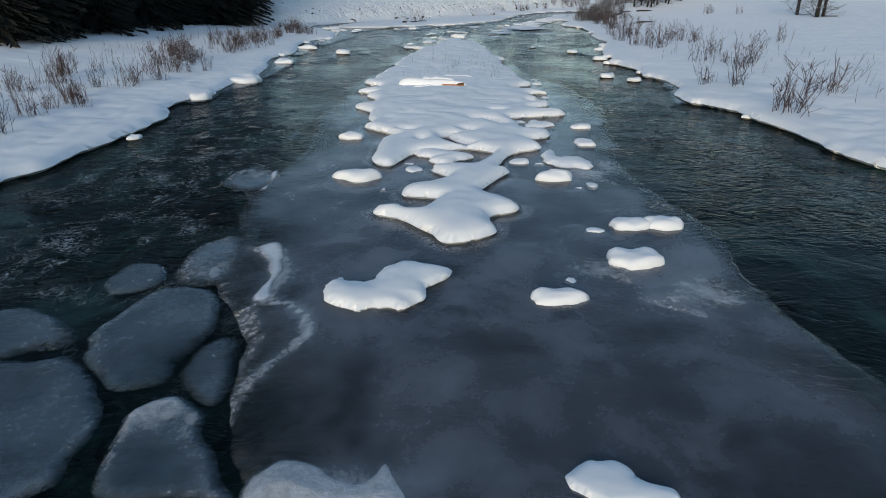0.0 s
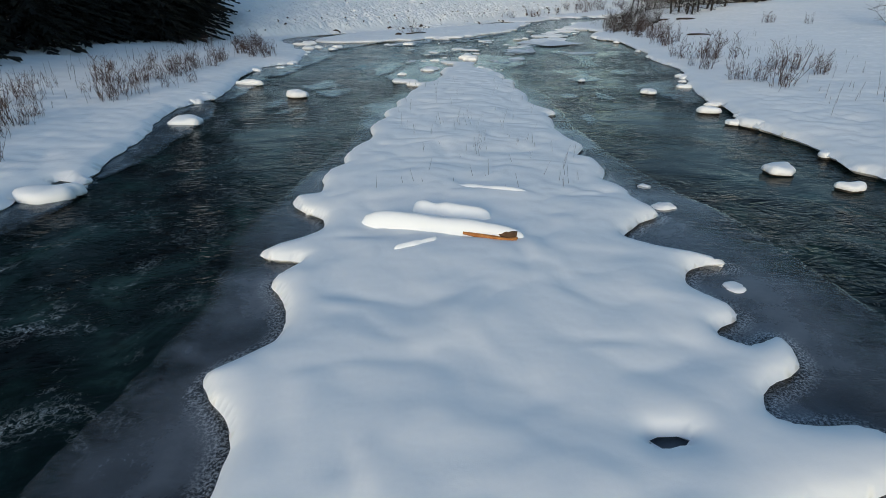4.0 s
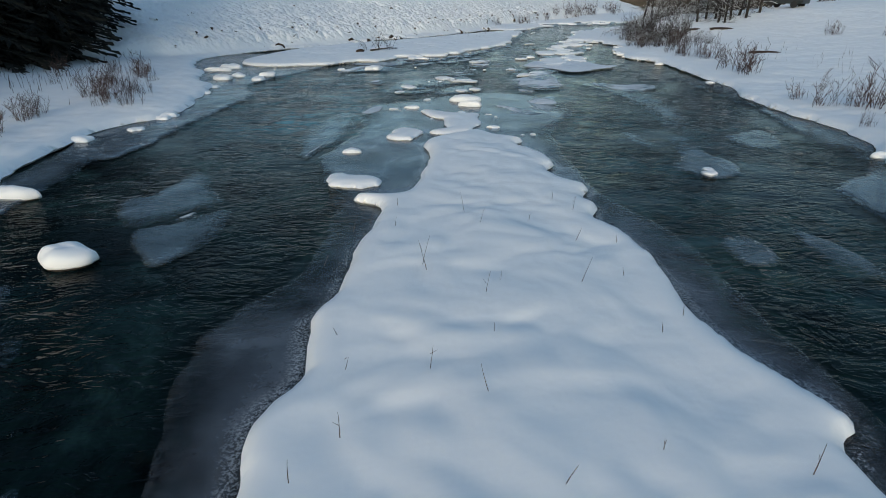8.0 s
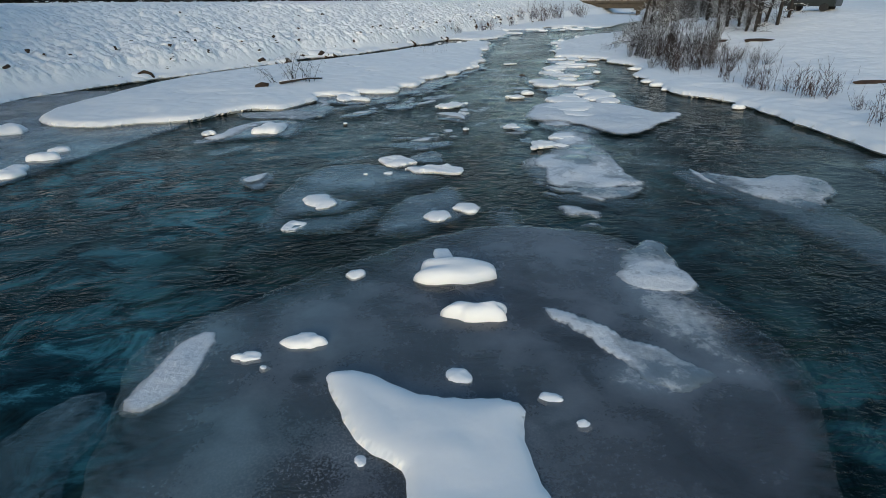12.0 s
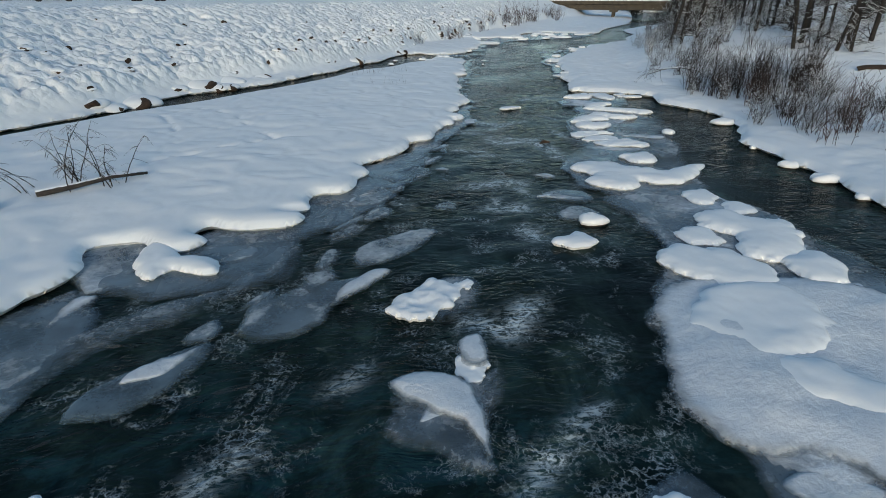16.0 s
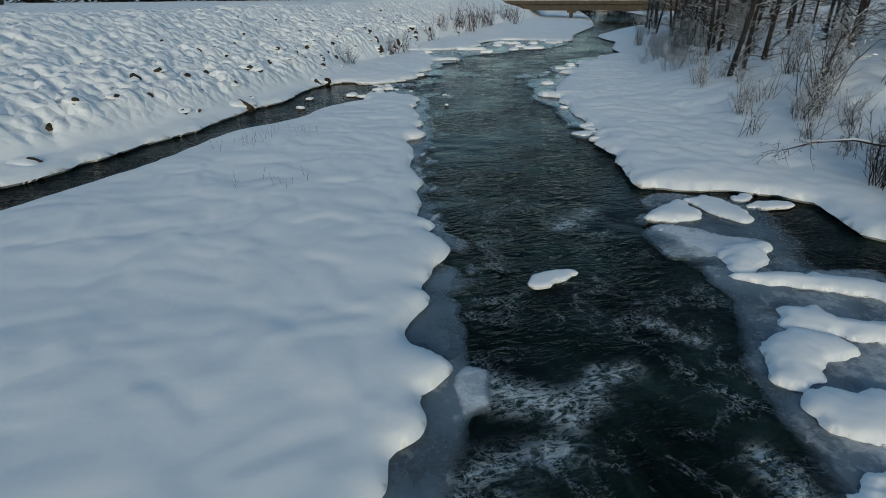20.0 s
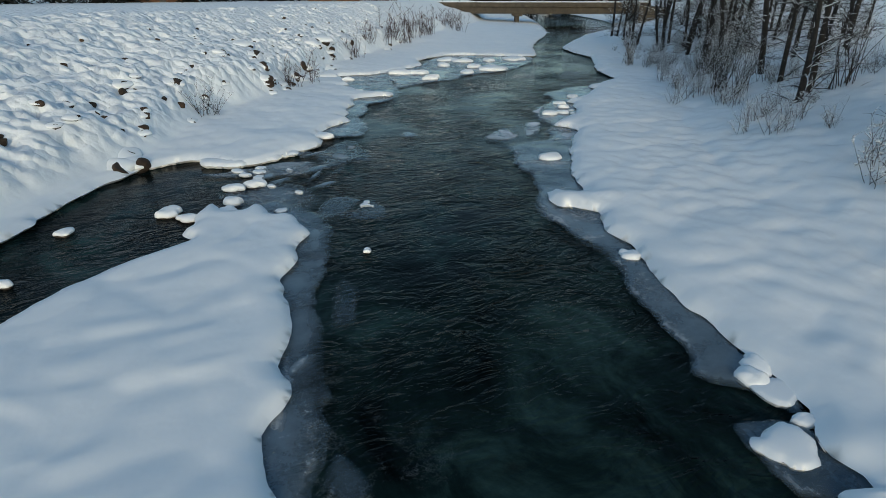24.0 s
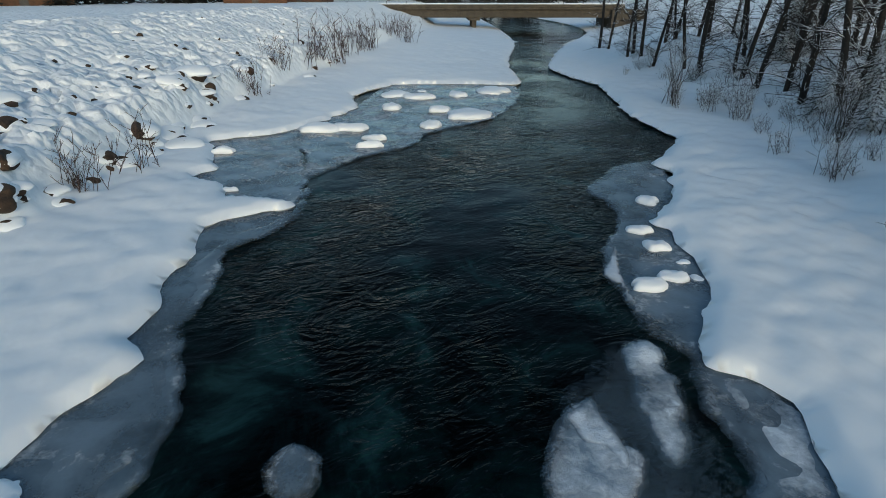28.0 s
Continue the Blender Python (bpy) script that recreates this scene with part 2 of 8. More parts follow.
def domes(x, y, scale, seed=0):
    """Rounded humps with creases between them, 0..1: snow over boulders."""
    x, y = np.asarray(x, float) * scale, np.asarray(y, float) * scale
    ix, iy = np.floor(x).astype(np.int64), np.floor(y).astype(np.int64)
    best = np.full(x.shape, 9.0)
    for a in (-1, 0, 1):
        for b in (-1, 0, 1):
            k = ((ix + a) * 73856093 ^ (iy + b) * 19349663 ^ seed * 83492791) & 0x7FFFFFFF
            k = ((k ^ (k >> 13)) * 1274126177) & 0x7FFFFFFF
            jx, jy, r = (k & 1023) / 1023, ((k >> 10) & 1023) / 1023, 0.75 + 0.5 * ((k >> 20) & 255) / 255
            best = np.minimum(best, ((x - ix - a - jx) ** 2 + (y - iy - b - jy) ** 2) / r**2)
    return np.sqrt(np.clip(1 - best / 1.1, 0, 1))


def lobes(x, y, scale, seed=0):
    """Soft scallops with cusps between them, 0..1."""
    return domes(x, y, scale, seed) ** 2


def smooth(a, b, v):
    u = np.clip((np.asarray(v, float) - a) / (b - a), 0, 1)
    return u * u * (3 - 2 * u)


def dist_line(X, Y, pts, closed=False):
    """Distance to a polyline."""
    p = np.array(pts, float)
    q = np.roll(p, -1, 0) if closed else p[1:]
    p = p if closed else p[:-1]
    best = np.full(X.shape, 1e9)
    for (ax, ay), (bx, by) in zip(p, q):
        dx, dy = bx - ax, by - ay
        u = np.clip(((X - ax) * dx + (Y - ay) * dy) / (dx * dx + dy * dy + 1e-12), 0, 1)
        best = np.minimum(best, (X - ax - u * dx) ** 2 + (Y - ay - u * dy) ** 2)
    return np.sqrt(best)


def inside(X, Y, pts):
    p = np.array(pts, float)
    odd = np.zeros(X.shape, bool)
    for (ax, ay), (bx, by) in zip(p, np.roll(p, -1, 0)):
        if ay != by:
            odd ^= ((ay > Y) != (by > Y)) & (X < (bx - ax) * (Y - ay) / (by - ay) + ax)
    return odd


def signed(X, Y, pts):
    """Positive inside the closed outline."""
    return np.where(inside(X, Y, pts), 1, -1) * dist_line(X, Y, pts, True)


def rounded(pts, steps=3, closed=True):
    """A soft curve through a coarse outline (Catmull-Rom)."""
    p = np.array(pts, float)
    n = len(p)
    out = []
    for i in range(n if closed else n - 1):
        a, b, c, d = (p[(i + k) % n] if closed else p[min(max(i + k, 0), n - 1)] for k in (-1, 0, 1, 2))
        for s in range(steps):
            u = s / steps
            out.append(0.5 * (2 * b + (c - a) * u + (2 * a - 5 * b + 4 * c - d) * u * u + (3 * b - a - 3 * c + d) * u**3))
    return out if closed else out + [p[-1]]


def sheet(name, xs, ys, field, height, material, attrs=None, lip=None):
    """A surface over the part of the grid xs, ys where field is positive; its rim follows field = 0."""
    X, Y = np.meshgrid(xs, ys, indexing="ij")
    f = field(X, Y)
    gx, gy = np.gradient(f, xs, ys)
    g2 = np.maximum(gx * gx + gy * gy, 0.05)
    near = np.abs(f) < 0.62 * (np.abs(gx) * np.gradient(xs)[:, None] + np.abs(gy) * np.gradient(ys)[None, :])
    nx_, ny_, fn, e = X[near], Y[near], f[near], 0.01
    x0, y0, far = nx_.copy(), ny_.copy(), 0.75 * np.minimum(*np.broadcast_arrays(np.gradient(xs)[:, None], np.gradient(ys)[None, :]))[near]
    for _ in range(3 if len(nx_) < 200000 else 1):
        ax, ay = (field(nx_ + e, ny_) - fn) / e, (field(nx_, ny_ + e) - fn) / e
        a2 = np.maximum(ax * ax + ay * ay, 0.2)
        nx_, ny_ = nx_ - fn * ax / a2, ny_ - fn * ay / a2
        k = np.minimum(1, far / np.maximum(np.hypot(nx_ - x0, ny_ - y0), 1e-9))
        nx_, ny_ = x0 + (nx_ - x0) * k, y0 + (ny_ - y0) * k
        fn = field(nx_, ny_)
    X, Y = X.copy(), Y.copy()
    X[near], Y[near] = nx_, ny_
    f = np.where(near, 0.0, f)
    ok = f >= 0
    Z = height(X, Y, f)
    nx, ny = X.shape
    ids = np.arange(nx * ny).reshape(nx, ny)
    c = np.stack([ids[:-1, :-1], ids[1:, :-1], ids[1:, 1:], ids[:-1, 1:]], -1).reshape(-1, 4)
    good = ok.ravel()[c]
    rim = (f.ravel()[c] == 0).all(1)
    quads = c[good.all(1) & ~rim]
    t = c[(good.sum(1) == 3)]
    gt = good[good.sum(1) == 3]
    tris = t[gt].reshape(-1, 3)
    used = np.unique(np.r_[quads.ravel(), tris.ravel()])
    back = np.full(nx * ny, -1)
    back[used] = np.arange(len(used))
    co = np.stack([X.ravel(), Y.ravel(), Z.ravel()], -1)[used]
    quads, tris = back[quads], back[tris]
    if lip:  # an undercut skirt down to the given level
        edges = np.concatenate([quads[:, [0, 1]], quads[:, [1, 2]], quads[:, [2, 3]], quads[:, [3, 0]], tris[:, [0, 1]], tris[:, [1, 2]], tris[:, [2, 0]]])
        key = edges[:, 0] * len(used) + edges[:, 1]
        rim_edges = edges[~np.isin(key, edges[:, 1] * len(used) + edges[:, 0])]
        rv = np.unique(rim_edges)
        low = np.full(len(used), -1)
        low[rv] = len(used) + np.arange(len(rv))
        nrm = np.sqrt(np.maximum((gx * gx + gy * gy).ravel()[used][rv], 0.05))
        foot = co[rv] + np.stack([gx.ravel()[used][rv] / nrm * lip[1], gy.ravel()[used][rv] / nrm * lip[1], 0 * nrm], -1)
        foot[:, 2] = lip[0]
        top = low + len(rv)
        quads = np.concatenate([quads, np.stack([top[rim_edges[:, 1]], top[rim_edges[:, 0]], low[rim_edges[:, 0]], low[rim_edges[:, 1]]], -1)])
        co = np.concatenate([co, foot, co[rv]])
    me = bpy.data.meshes.new(name)
    nq, nt = len(quads), len(tris)
    me.vertices.add(len(co))
    me.vertices.foreach_set("co", co.ravel())
    me.loops.add(4 * nq + 3 * nt)
    me.loops.foreach_set("vertex_index", np.r_[quads.ravel(), tris.ravel()].astype(np.int32))
    me.polygons.add(nq + nt)
    me.polygons.foreach_set("loop_start", np.r_[np.arange(nq) * 4, 4 * nq + np.arange(nt) * 3].astype(np.int32))
    me.polygons.foreach_set("use_smooth", np.ones(nq + nt, bool))
    me.update(calc_edges=True)
    me.validate()
    for key, fn in (attrs or {}).items():
        at = me.attributes.new(key, "FLOAT", "POINT")
        value = np.asarray(fn(X, Y, f), float).ravel()[used]
        if lip:
            value = np.concatenate([value, value[rv], value[rv]])
        at.data.foreach_set("value", value.astype(np.float32))
    me.materials.append(material)
    return new(name, me)


def steps(*spans):
    """Grid lines: (from, to, step) spans joined end to end."""
    out = []
    for a, b, s in spans:
        out += list(np.arange(a, b - 1e-6, s))
    return np.array(out + [spans[-1][1]])


def part(name, bm, material, parent=None, label=""):
    me = bpy.data.meshes.new(name)
    bm.to_mesh(me)
    bm.free()
    me.materials.append(material)
    ob = new(name, me)
    if parent:
        ob.parent = parent
    return tagged(ob, label)


def thing(name, at, label, category, group=""):
    ob = new(name)
    ob.empty_display_size = 0.2
    ob.matrix_basis = at
    return tagged(ob, label, category, group)


def pillow(d, rise, reach):
    u = np.clip(d / reach, 0, 1)
    return rise * np.sqrt(np.maximum(1 - (1 - u) ** 2, 0))


# ---- the plan: shorelines, x to the side and y along the flight ----
SHORE_LEFT = [(-11, -60), (-10.2, -10), (-10, 11.8), (-9.9, 12.6), (-9.8, 14.4), (-9.6, 17.2), (-9.6, 19.1), (-10.3, 20.2), (-10.2, 22.3), (-9.7, 23.3),
              (-9.9, 26.2), (-9.8, 27.9), (-8.9, 27.3), (-9.4, 28.8), (-10.2, 33.3), (-10.8, 35.5), (-10.8, 38), (-10.2, 39.4), (-10.5, 42.5), (-10.9, 44.8),
              (-11.3, 46.9), (-11.4, 49.7), (-10.7, 51.9), (-9.9, 53.5), (-10.4, 58.4), (-11, 61.2), (-12.4, 63.3), (-13, 66.8), (-14.2, 68.7), (-15.7, 73.5)]
SHORE_DIKE = [(-15.4, 76.9), (-12.1, 82.7), (-9.7, 85), (-8.5, 87.2), (-6.4, 89.6), (-5.2, 92), (-3.8, 94.2), (-1.6, 95.9), (0.4, 97.4), (2.2, 100.2),
              (4.4, 102.9), (5.2, 104.4), (6.7, 106.9), (7.9, 108.4), (9, 110.8), (10.5, 113.1), (12.2, 113.8), (13.1, 112.4), (14.5, 112.8), (15.1, 113.3), (16, 113.9),
              (16.4, 115.3), (17.3, 116.8), (18.2, 117.6), (18.1, 118.3), (18.6, 119.1), (18.8, 120.1), (19.4, 120.9), (20, 122.7), (20.8, 122.9)]
SHORE_SHOAL = [(22.1, 123.1), (21.4, 124.1), (20.8, 124.3), (20.9, 125.7), (20.2, 127.3), (21.1, 127.5), (21.6, 131.6), (23.9, 131.5), (25.8, 132.6), (29, 135.2),
               (30, 138.5), (33.9, 141.1), (37.2, 139.7), (39.6, 137.8), (41.2, 138.2), (45.1, 144.7), (50.2, 151.5), (60.5, 164.4), (69, 178), (82, 200), (110, 250)]
SHORE_RIGHT = [(10.5, -60), (9.8, -10), (9.5, 12.5), (9.4, 13.7), (9.6, 15.9), (9.5, 18.7), (9.2, 20.1), (8.7, 21), (8.8, 23.2), (9.5, 24.2), (9.9, 27.2),
               (9.4, 28.2), (9.9, 30.1), (9.6, 33.7), (10.6, 37.1), (10.4, 38.5), (12, 44.4), (13.5, 48.6), (13.6, 50.5), (13.9, 55.4), (15.1, 58.1), (15.3, 61.3),
               (15.9, 65.3), (16.5, 70.2), (15.8, 72.3), (15.4, 73.4), (16.1, 76.1), (16.7, 80.1), (18.2, 82), (19, 84.3), (18.9, 86), (18.1, 87.4), (18.9, 89.1)]
SHORE_WOOD = [(18.2, 90.4), (16.6, 91.1), (15.8, 91.6), (16.2, 92.8), (17.1, 94.6), (17.2, 95.9), (17.9, 96.4), (18, 97.2), (18.5, 97.8), (19, 99.2), (19.3, 101.1),
              (19.9, 102.4), (20.2, 103.5), (20.7, 104.4), (20.4, 105.1), (20, 105.3), (20.5, 106.2), (21.3, 105.8), (22.1, 107.2), (23.2, 109), (25.4, 111.5),
              (25.8, 112.5), (25.6, 113.1), (26.4, 113.9), (27.1, 114.1), (27.8, 114.6), (28.6, 115.6), (28.9, 116.4), (29.5, 117), (29.4, 117.6), (30.9, 118.2),
              (33.4, 120.3), (33.5, 121), (37.1, 123), (39.3, 127.5), (44.7, 134.8), (47.7, 143.1), (62.9, 158.4), (80, 173), (96, 195), (122, 245)]
LEFT_LINE = rounded(SHORE_LEFT + SHORE_DIKE + SHORE_SHOAL, 2, False)
RIGHT_LINE = rounded(SHORE_RIGHT + SHORE_WOOD, 2, False)
RIVER = LEFT_LINE + RIGHT_LINE[::-1]
DIKE_TOE = [(-160, 40), (-60, 60), (-30, 68), (-17.5, 75), (-15.2, 78.2), (-12.2, 83.3), (-9.8, 85.8), (-6.4, 90.1), (-3.7, 94.8), (2, 101), (5, 105), (9, 111.6), (11.3, 115.3),
            (13, 119.5), (16.5, 124), (19.5, 130), (24, 138), (31, 147), (40, 158), (52, 174), (66, 194), (100, 245)]


def bank_height(X, Y, d):
    """Snow surface of both banks; d is the way back from the waterline."""
    left = dist_line(X, Y, LEFT_LINE) < dist_line(X, Y, RIGHT_LINE)
    lumps = fbm(X, Y, 0.55, 3, 3)
    wob = 0.3 * vnoise(X, Y, 0.8, 14)
    low = 0.07 + pillow(d, 0.15, 0.32) + smooth(0.1, 1.0, d) * (0.045 * lumps + 0.035 * lobes(X + wob, Y - wob, 1.1, 9) + 0.08 * lobes(X - wob, Y + wob, 1.9, 10) + 0.045 * lobes(X + wob, Y + wob, 3.0, 12) - 0.08)
    zl = low + 0.035 * np.clip(d, 0, 14) + 0.06 * np.clip(d - 9, 0, 14)
    wood = smooth(72, 104, Y)
    zr = low + 0.03 * np.clip(d, 0, 8) + 0.23 * wood * np.clip(d - 4.2, 0, 6) + (0.05 + 0.04 * wood) * np.clip(d - 8, 0, 36)
    toe = signed(X, Y, DIKE_TOE + [(-400, 400), (-400, 40)])
    up = np.clip(toe, 0, 9.0)
    wx, wy = X + 0.25 * vnoise(X, Y, 0.9, 25), Y + 0.25 * vnoise(X, Y, 0.9, 26)
    boulders = 0.50 * domes(wx, wy, 1.75, 21) + 0.24 * domes(wx * 0.9, wy, 0.85, 24) + 0.34 * domes(wx, wy, 2.9, 22) + 0.12 * vnoise(X, Y, 0.5, 23) - 0.55
    boulders = (1.15 + 0.5 * smooth(5, 2, toe)) * boulders
    step = smooth(114, 122, Y)
    rip = (0.42 - 0.05 * step) * up + 0.45 * step * smooth(0.1, 1.1, toe + 0.3 * vnoise(X, Y, 1.1, 27)) - 0.25 * smooth(6.5, 9, toe) + smooth(0.0, 1.2, toe) * (1 - 0.85 * smooth(7.5, 11, toe)) * boulders
    return np.where(left, zl * (1 - 0.8 * smooth(0, 2, toe)) + rip, zr) - 0.01


GX = steps((-1500, -400, 200), (-400, -100, 30), (-100, -40, 5), (-40, -18, 0.8), (-18, 34, 0.15), (34, 50, 0.2), (50, 60, 0.4), (60, 130, 1.5), (130, 400, 30), (400, 1500, 200))
GY = steps((-600, -100, 100), (-100, 0, 10), (0, 9, 1), (9, 135, 0.16), (135, 165, 0.24), (165, 260, 1.5), (260, 500, 30), (500, 2500, 200))
ground = sheet("ground", GX, GY, lambda X, Y: np.where(np.abs(X) + np.abs(Y) > 900, 50.0, -signed(X, Y, RIVER) + 0.10 * fbm(X, Y, 1.0, 3, 5) + 0.24 * (lobes(X, Y, 1.25, 6) - 0.5)), bank_height, make_bank_snow(), {"riprap": lambda X, Y, f: smooth(0.0, 1.0, signed(X, Y, DIKE_TOE + [(-400, 400), (-400, 40)]))}, lip=(-0.03, 0.13))
tagged(ground, "snow-covered river banks and riprap slope of a winter valley", "snow ground", kind="structure")
# Dark hill ring, never in view: added to darken low reflections in the water.
HILL_TONE = make_plain("hill_ring_dark", (0.008, 0.012, 0.010), (0.05, 0.055, 0.055), 0.05, 0.95)
ang = np.linspace(0, 2 * np.pi, 97)


def hill(a):
    return 24 + 10 * np.exp(-(((np.mod(a, 2 * np.pi) - 0.85) / 0.5) ** 2)) + 5 * vnoise(np.cos(a) * 2.2 + 7, np.sin(a) * 2.2, 1.0, 77) + 3 * vnoise(np.cos(a) * 9 + 7, np.sin(a) * 9, 1.0, 78)


bm = bmesh.new()
rings = [[bm.verts.new((30 + r * math.cos(a), 90 + r * math.sin(a), z0 + k * float(hill(a)))) for a in ang[:-1]] for r, k, z0 in ((330, 0.0, -3), (380, 0.45, 0), (450, 0.8, 0), (560, 1.1, 0), (760, 0.7, 0))]
for a, b in zip(rings, rings[1:]):
    for i in range(96):
        bm.faces.new((a[i], a[(i + 1) % 96], b[(i + 1) % 96], b[i])).smooth = True
tagged(part("backdrop_hills", bm, HILL_TONE), "unseen ring of dark hills added to darken low reflections in the water", "hills", kind="structure")
bed = sheet("riverbed", steps((-3000, 3000, 500)), steps((-3000, 4000, 500)), lambda X, Y: X * 0 + 9, lambda X, Y, f: X * 0 - 1.2, BED)
tagged(bed, "dark stony creek bed under the water", "riverbed", kind="structure")

FOAM = [(11.5, 90.5, 1.5, 1.5), (10.6, 86.5, 1.2, 1.6), (3, 74, 3.5, 5), (8, 79, 2.5, 6), (0, 68, 5, 5), (-7.5, 16, 2, 10), (6.5, 20, 2, 8), (11, 97, 2, 4), (12, 87, 2, 4), (2.5, 77, 2.5, 5), (10.5, 85.5, 1.6, 2.5), (9, 83.5, 2.2, 2.5), (5.5, 70, 2.5, 4), (6.5, 75, 2, 3), (-6, 12, 2.5, 7), (-7, 19, 1.5, 4), (9, 68, 2, 8), (11.5, 91, 1.6, 2.5), (13, 90, 1, 2), (7, 64, 1.5, 6)]

SURF = (  # white water over stones: half width, strength, line
    (0.24, 1.00, ((8.3, 82.4), (8.8, 82.0), (9.7, 82.1), (9.9, 81.5), (10.1, 80.8), (9.9, 79.9))),
    (0.22, 0.80, ((8.7, 82.8), (9.2, 82.5), (10.0, 82.2))),
    (0.16, 0.80, ((11.2, 83.3), (11.2, 82.4), (11.6, 81.6))),
    (0.15, 0.80, ((8.8, 85.1), (9.2, 84.9), (9.6, 84.5), (10.4, 85.2))),
    (0.14, 0.70, ((7.6, 83.7), (8.5, 83.4))),
    (0.14, 0.80, ((7.0, 81.3), (7.3, 81.1), (7.8, 81.0))),
    (0.16, 0.70, ((7.3, 80.6), (7.9, 80.5))),
    (0.26, 0.80, ((6.4, 77.6), (7.1, 77.7), (7.8, 77.6))),
    (0.13, 0.70, ((7.6, 77.2), (7.7, 76.6))),
    (0.12, 0.80, ((6.8, 76.5), (6.7, 76.1), (6.9, 75.7), (7.3, 75.6))),
    (0.14, 0.70, ((4.4, 76.8), (4.6, 76.5))),
    (0.20, 0.85, ((8.8, 85.5), (9.0, 85.2), (9.6, 84.8), (10.0, 84.8))),
    (0.20, 0.70, ((12.5, 90.0), (13.6, 90.6))),
    (0.14, 0.70, ((10.3, 85.1), (10.8, 85.1))),
    (0.10, 0.60, ((11.8, 86.0), (12.2, 85.4))),
    (0.22, 0.60, ((8.1, 84.1), (9.2, 84.1))),
    (0.22, 0.80, ((4.7, 71.2), (5.1, 70.8), (5.8, 71.5))),
    (0.25, 0.80, ((6.6, 75.9), (7.2, 75.9))),
    (0.20, 0.70, ((6.8, 74.7), (6.9, 74.0))),
    (0.14, 0.70, ((4.4, 68.0), (4.9, 68.5), (5.7, 69.0))),
    (0.16, 0.60, ((1.1, 68.7), (1.5, 69.1))),
    (0.16, 0.50, ((2.6, 70.0), (3.0, 70.4))),
)


def surf_at(X, Y, f):
    total = X * 0.0
    for half, strength, line in SURF:
        near = X * 0 + 99.0
        for (ax, ay), (bx, by) in zip(line, line[1:]):
            u = np.clip(((X - ax) * (bx - ax) + (Y - ay) * (by - ay)) / ((bx - ax) ** 2 + (by - ay) ** 2), 0, 1)
            near = np.minimum(near, np.hypot(X - ax - u * (bx - ax), Y - ay - u * (by - ay)))
        total = np.maximum(total, strength * np.exp(-(near / (1.05 * half)) ** 2))
    return total


def foam_at(X, Y, f):
    return np.clip(sum(np.exp(-(((X - x) / a) ** 2 + ((Y - y) / b) ** 2)) for x, y, a, b in FOAM), 0, 1)


def sky_sheen_at(X, Y, f):
    """Cyan sky reflection below the bend, put into the water's colour."""
    wide = 0.35 * np.exp(-(((X + 6) / 4.5) ** 2 + ((Y - 61) / 7.5) ** 2)) + 0.55 * smooth(42, 53, Y) * np.exp(-(((X + 5.2) / 3.2) ** 2 + ((Y - 54) / 8) ** 2)) + 0.12 * np.exp(-(((X - 5.5) / 2.5) ** 2 + ((Y - 44) / 10) ** 2)) + 0.15 * np.exp(-(((X + 3) / 9) ** 2 + ((Y - 66) / 7) ** 2)) + 0.15 * np.exp(-(((X - 7) / 4) ** 2 + ((Y - 55) / 12) ** 2))
    return np.clip(wide * (0.75 + 0.5 * fbm(X, Y, 0.35, 3, 31)), 0, 0.95)


WX, WY = steps((-20, 30, 0.14), (30, 130, 1.5)), steps((-60, 3, 3), (3, 125, 0.14), (125, 260, 1.5))
water = sheet("water", WX, WY, lambda X, Y: signed(X, Y, RIVER) + 1.2,
              lambda X, Y, f: 0.012 * fbm(X * 1.0, Y * 1.5, 0.9, 3, 41) + 0.02 * foam_at(X, Y, f) * fbm(X, Y, 1.7, 2, 44) - 0.045, WATER, {"foam": foam_at, "surf": surf_at, "blue": sky_sheen_at, "murk": lambda X, Y, f: 0.85 * smooth(53, 61, Y + 0.4 * X) * smooth(92, 80, Y) + 0.3 * smooth(86, 95, Y) * smooth(112, 100, Y), "deep": lambda X, Y, f: smooth(96, 110, Y + 0.35 * X - 6) * smooth(0.5, 4, f)})
tagged(water, "dark green creek water with broken ripples and foam", "water", kind="structure")

# ---- snow islands ----
ISLAND_LEFT = [(-0.6, 8.5), (-0.9, 8.9), (-1.5, 9.6), (-1.9, 9.8), (-1.9, 10), (-1.5, 10.1), (-1.3, 9.9), (-1.05, 9.95), (-0.8, 10.4), (-0.8, 10.6), (-1.4, 10.75),
               (-1.5, 10.95), (-1.3, 11.3), (-0.75, 11.6), (-0.5, 12), (-0.9, 12.5), (-0.4, 12.75), (0.15, 12.85), (0.6, 13.7), (0.55, 14.1), (0, 14.4), (-0.6, 14.2),
               (-1.3, 14), (-1.6, 13.5), (-1.85, 12.85), (-2.3, 13.3), (-2.3, 14.2), (-2.2, 15.3), (-1.8, 15.7), (-2.3, 16.4), (-2.9, 16.95), (-2.7, 17.4),
               (-2.8, 18), (-2.9, 18.7), (-3, 19.4), (-3.5, 20.1), (-3.4, 20.4), (-2.9, 21.1), (-3.1, 22), (-3.4, 22.6), (-3.1, 23.2), (-3.85, 23.5), (-3.1, 24.3)]
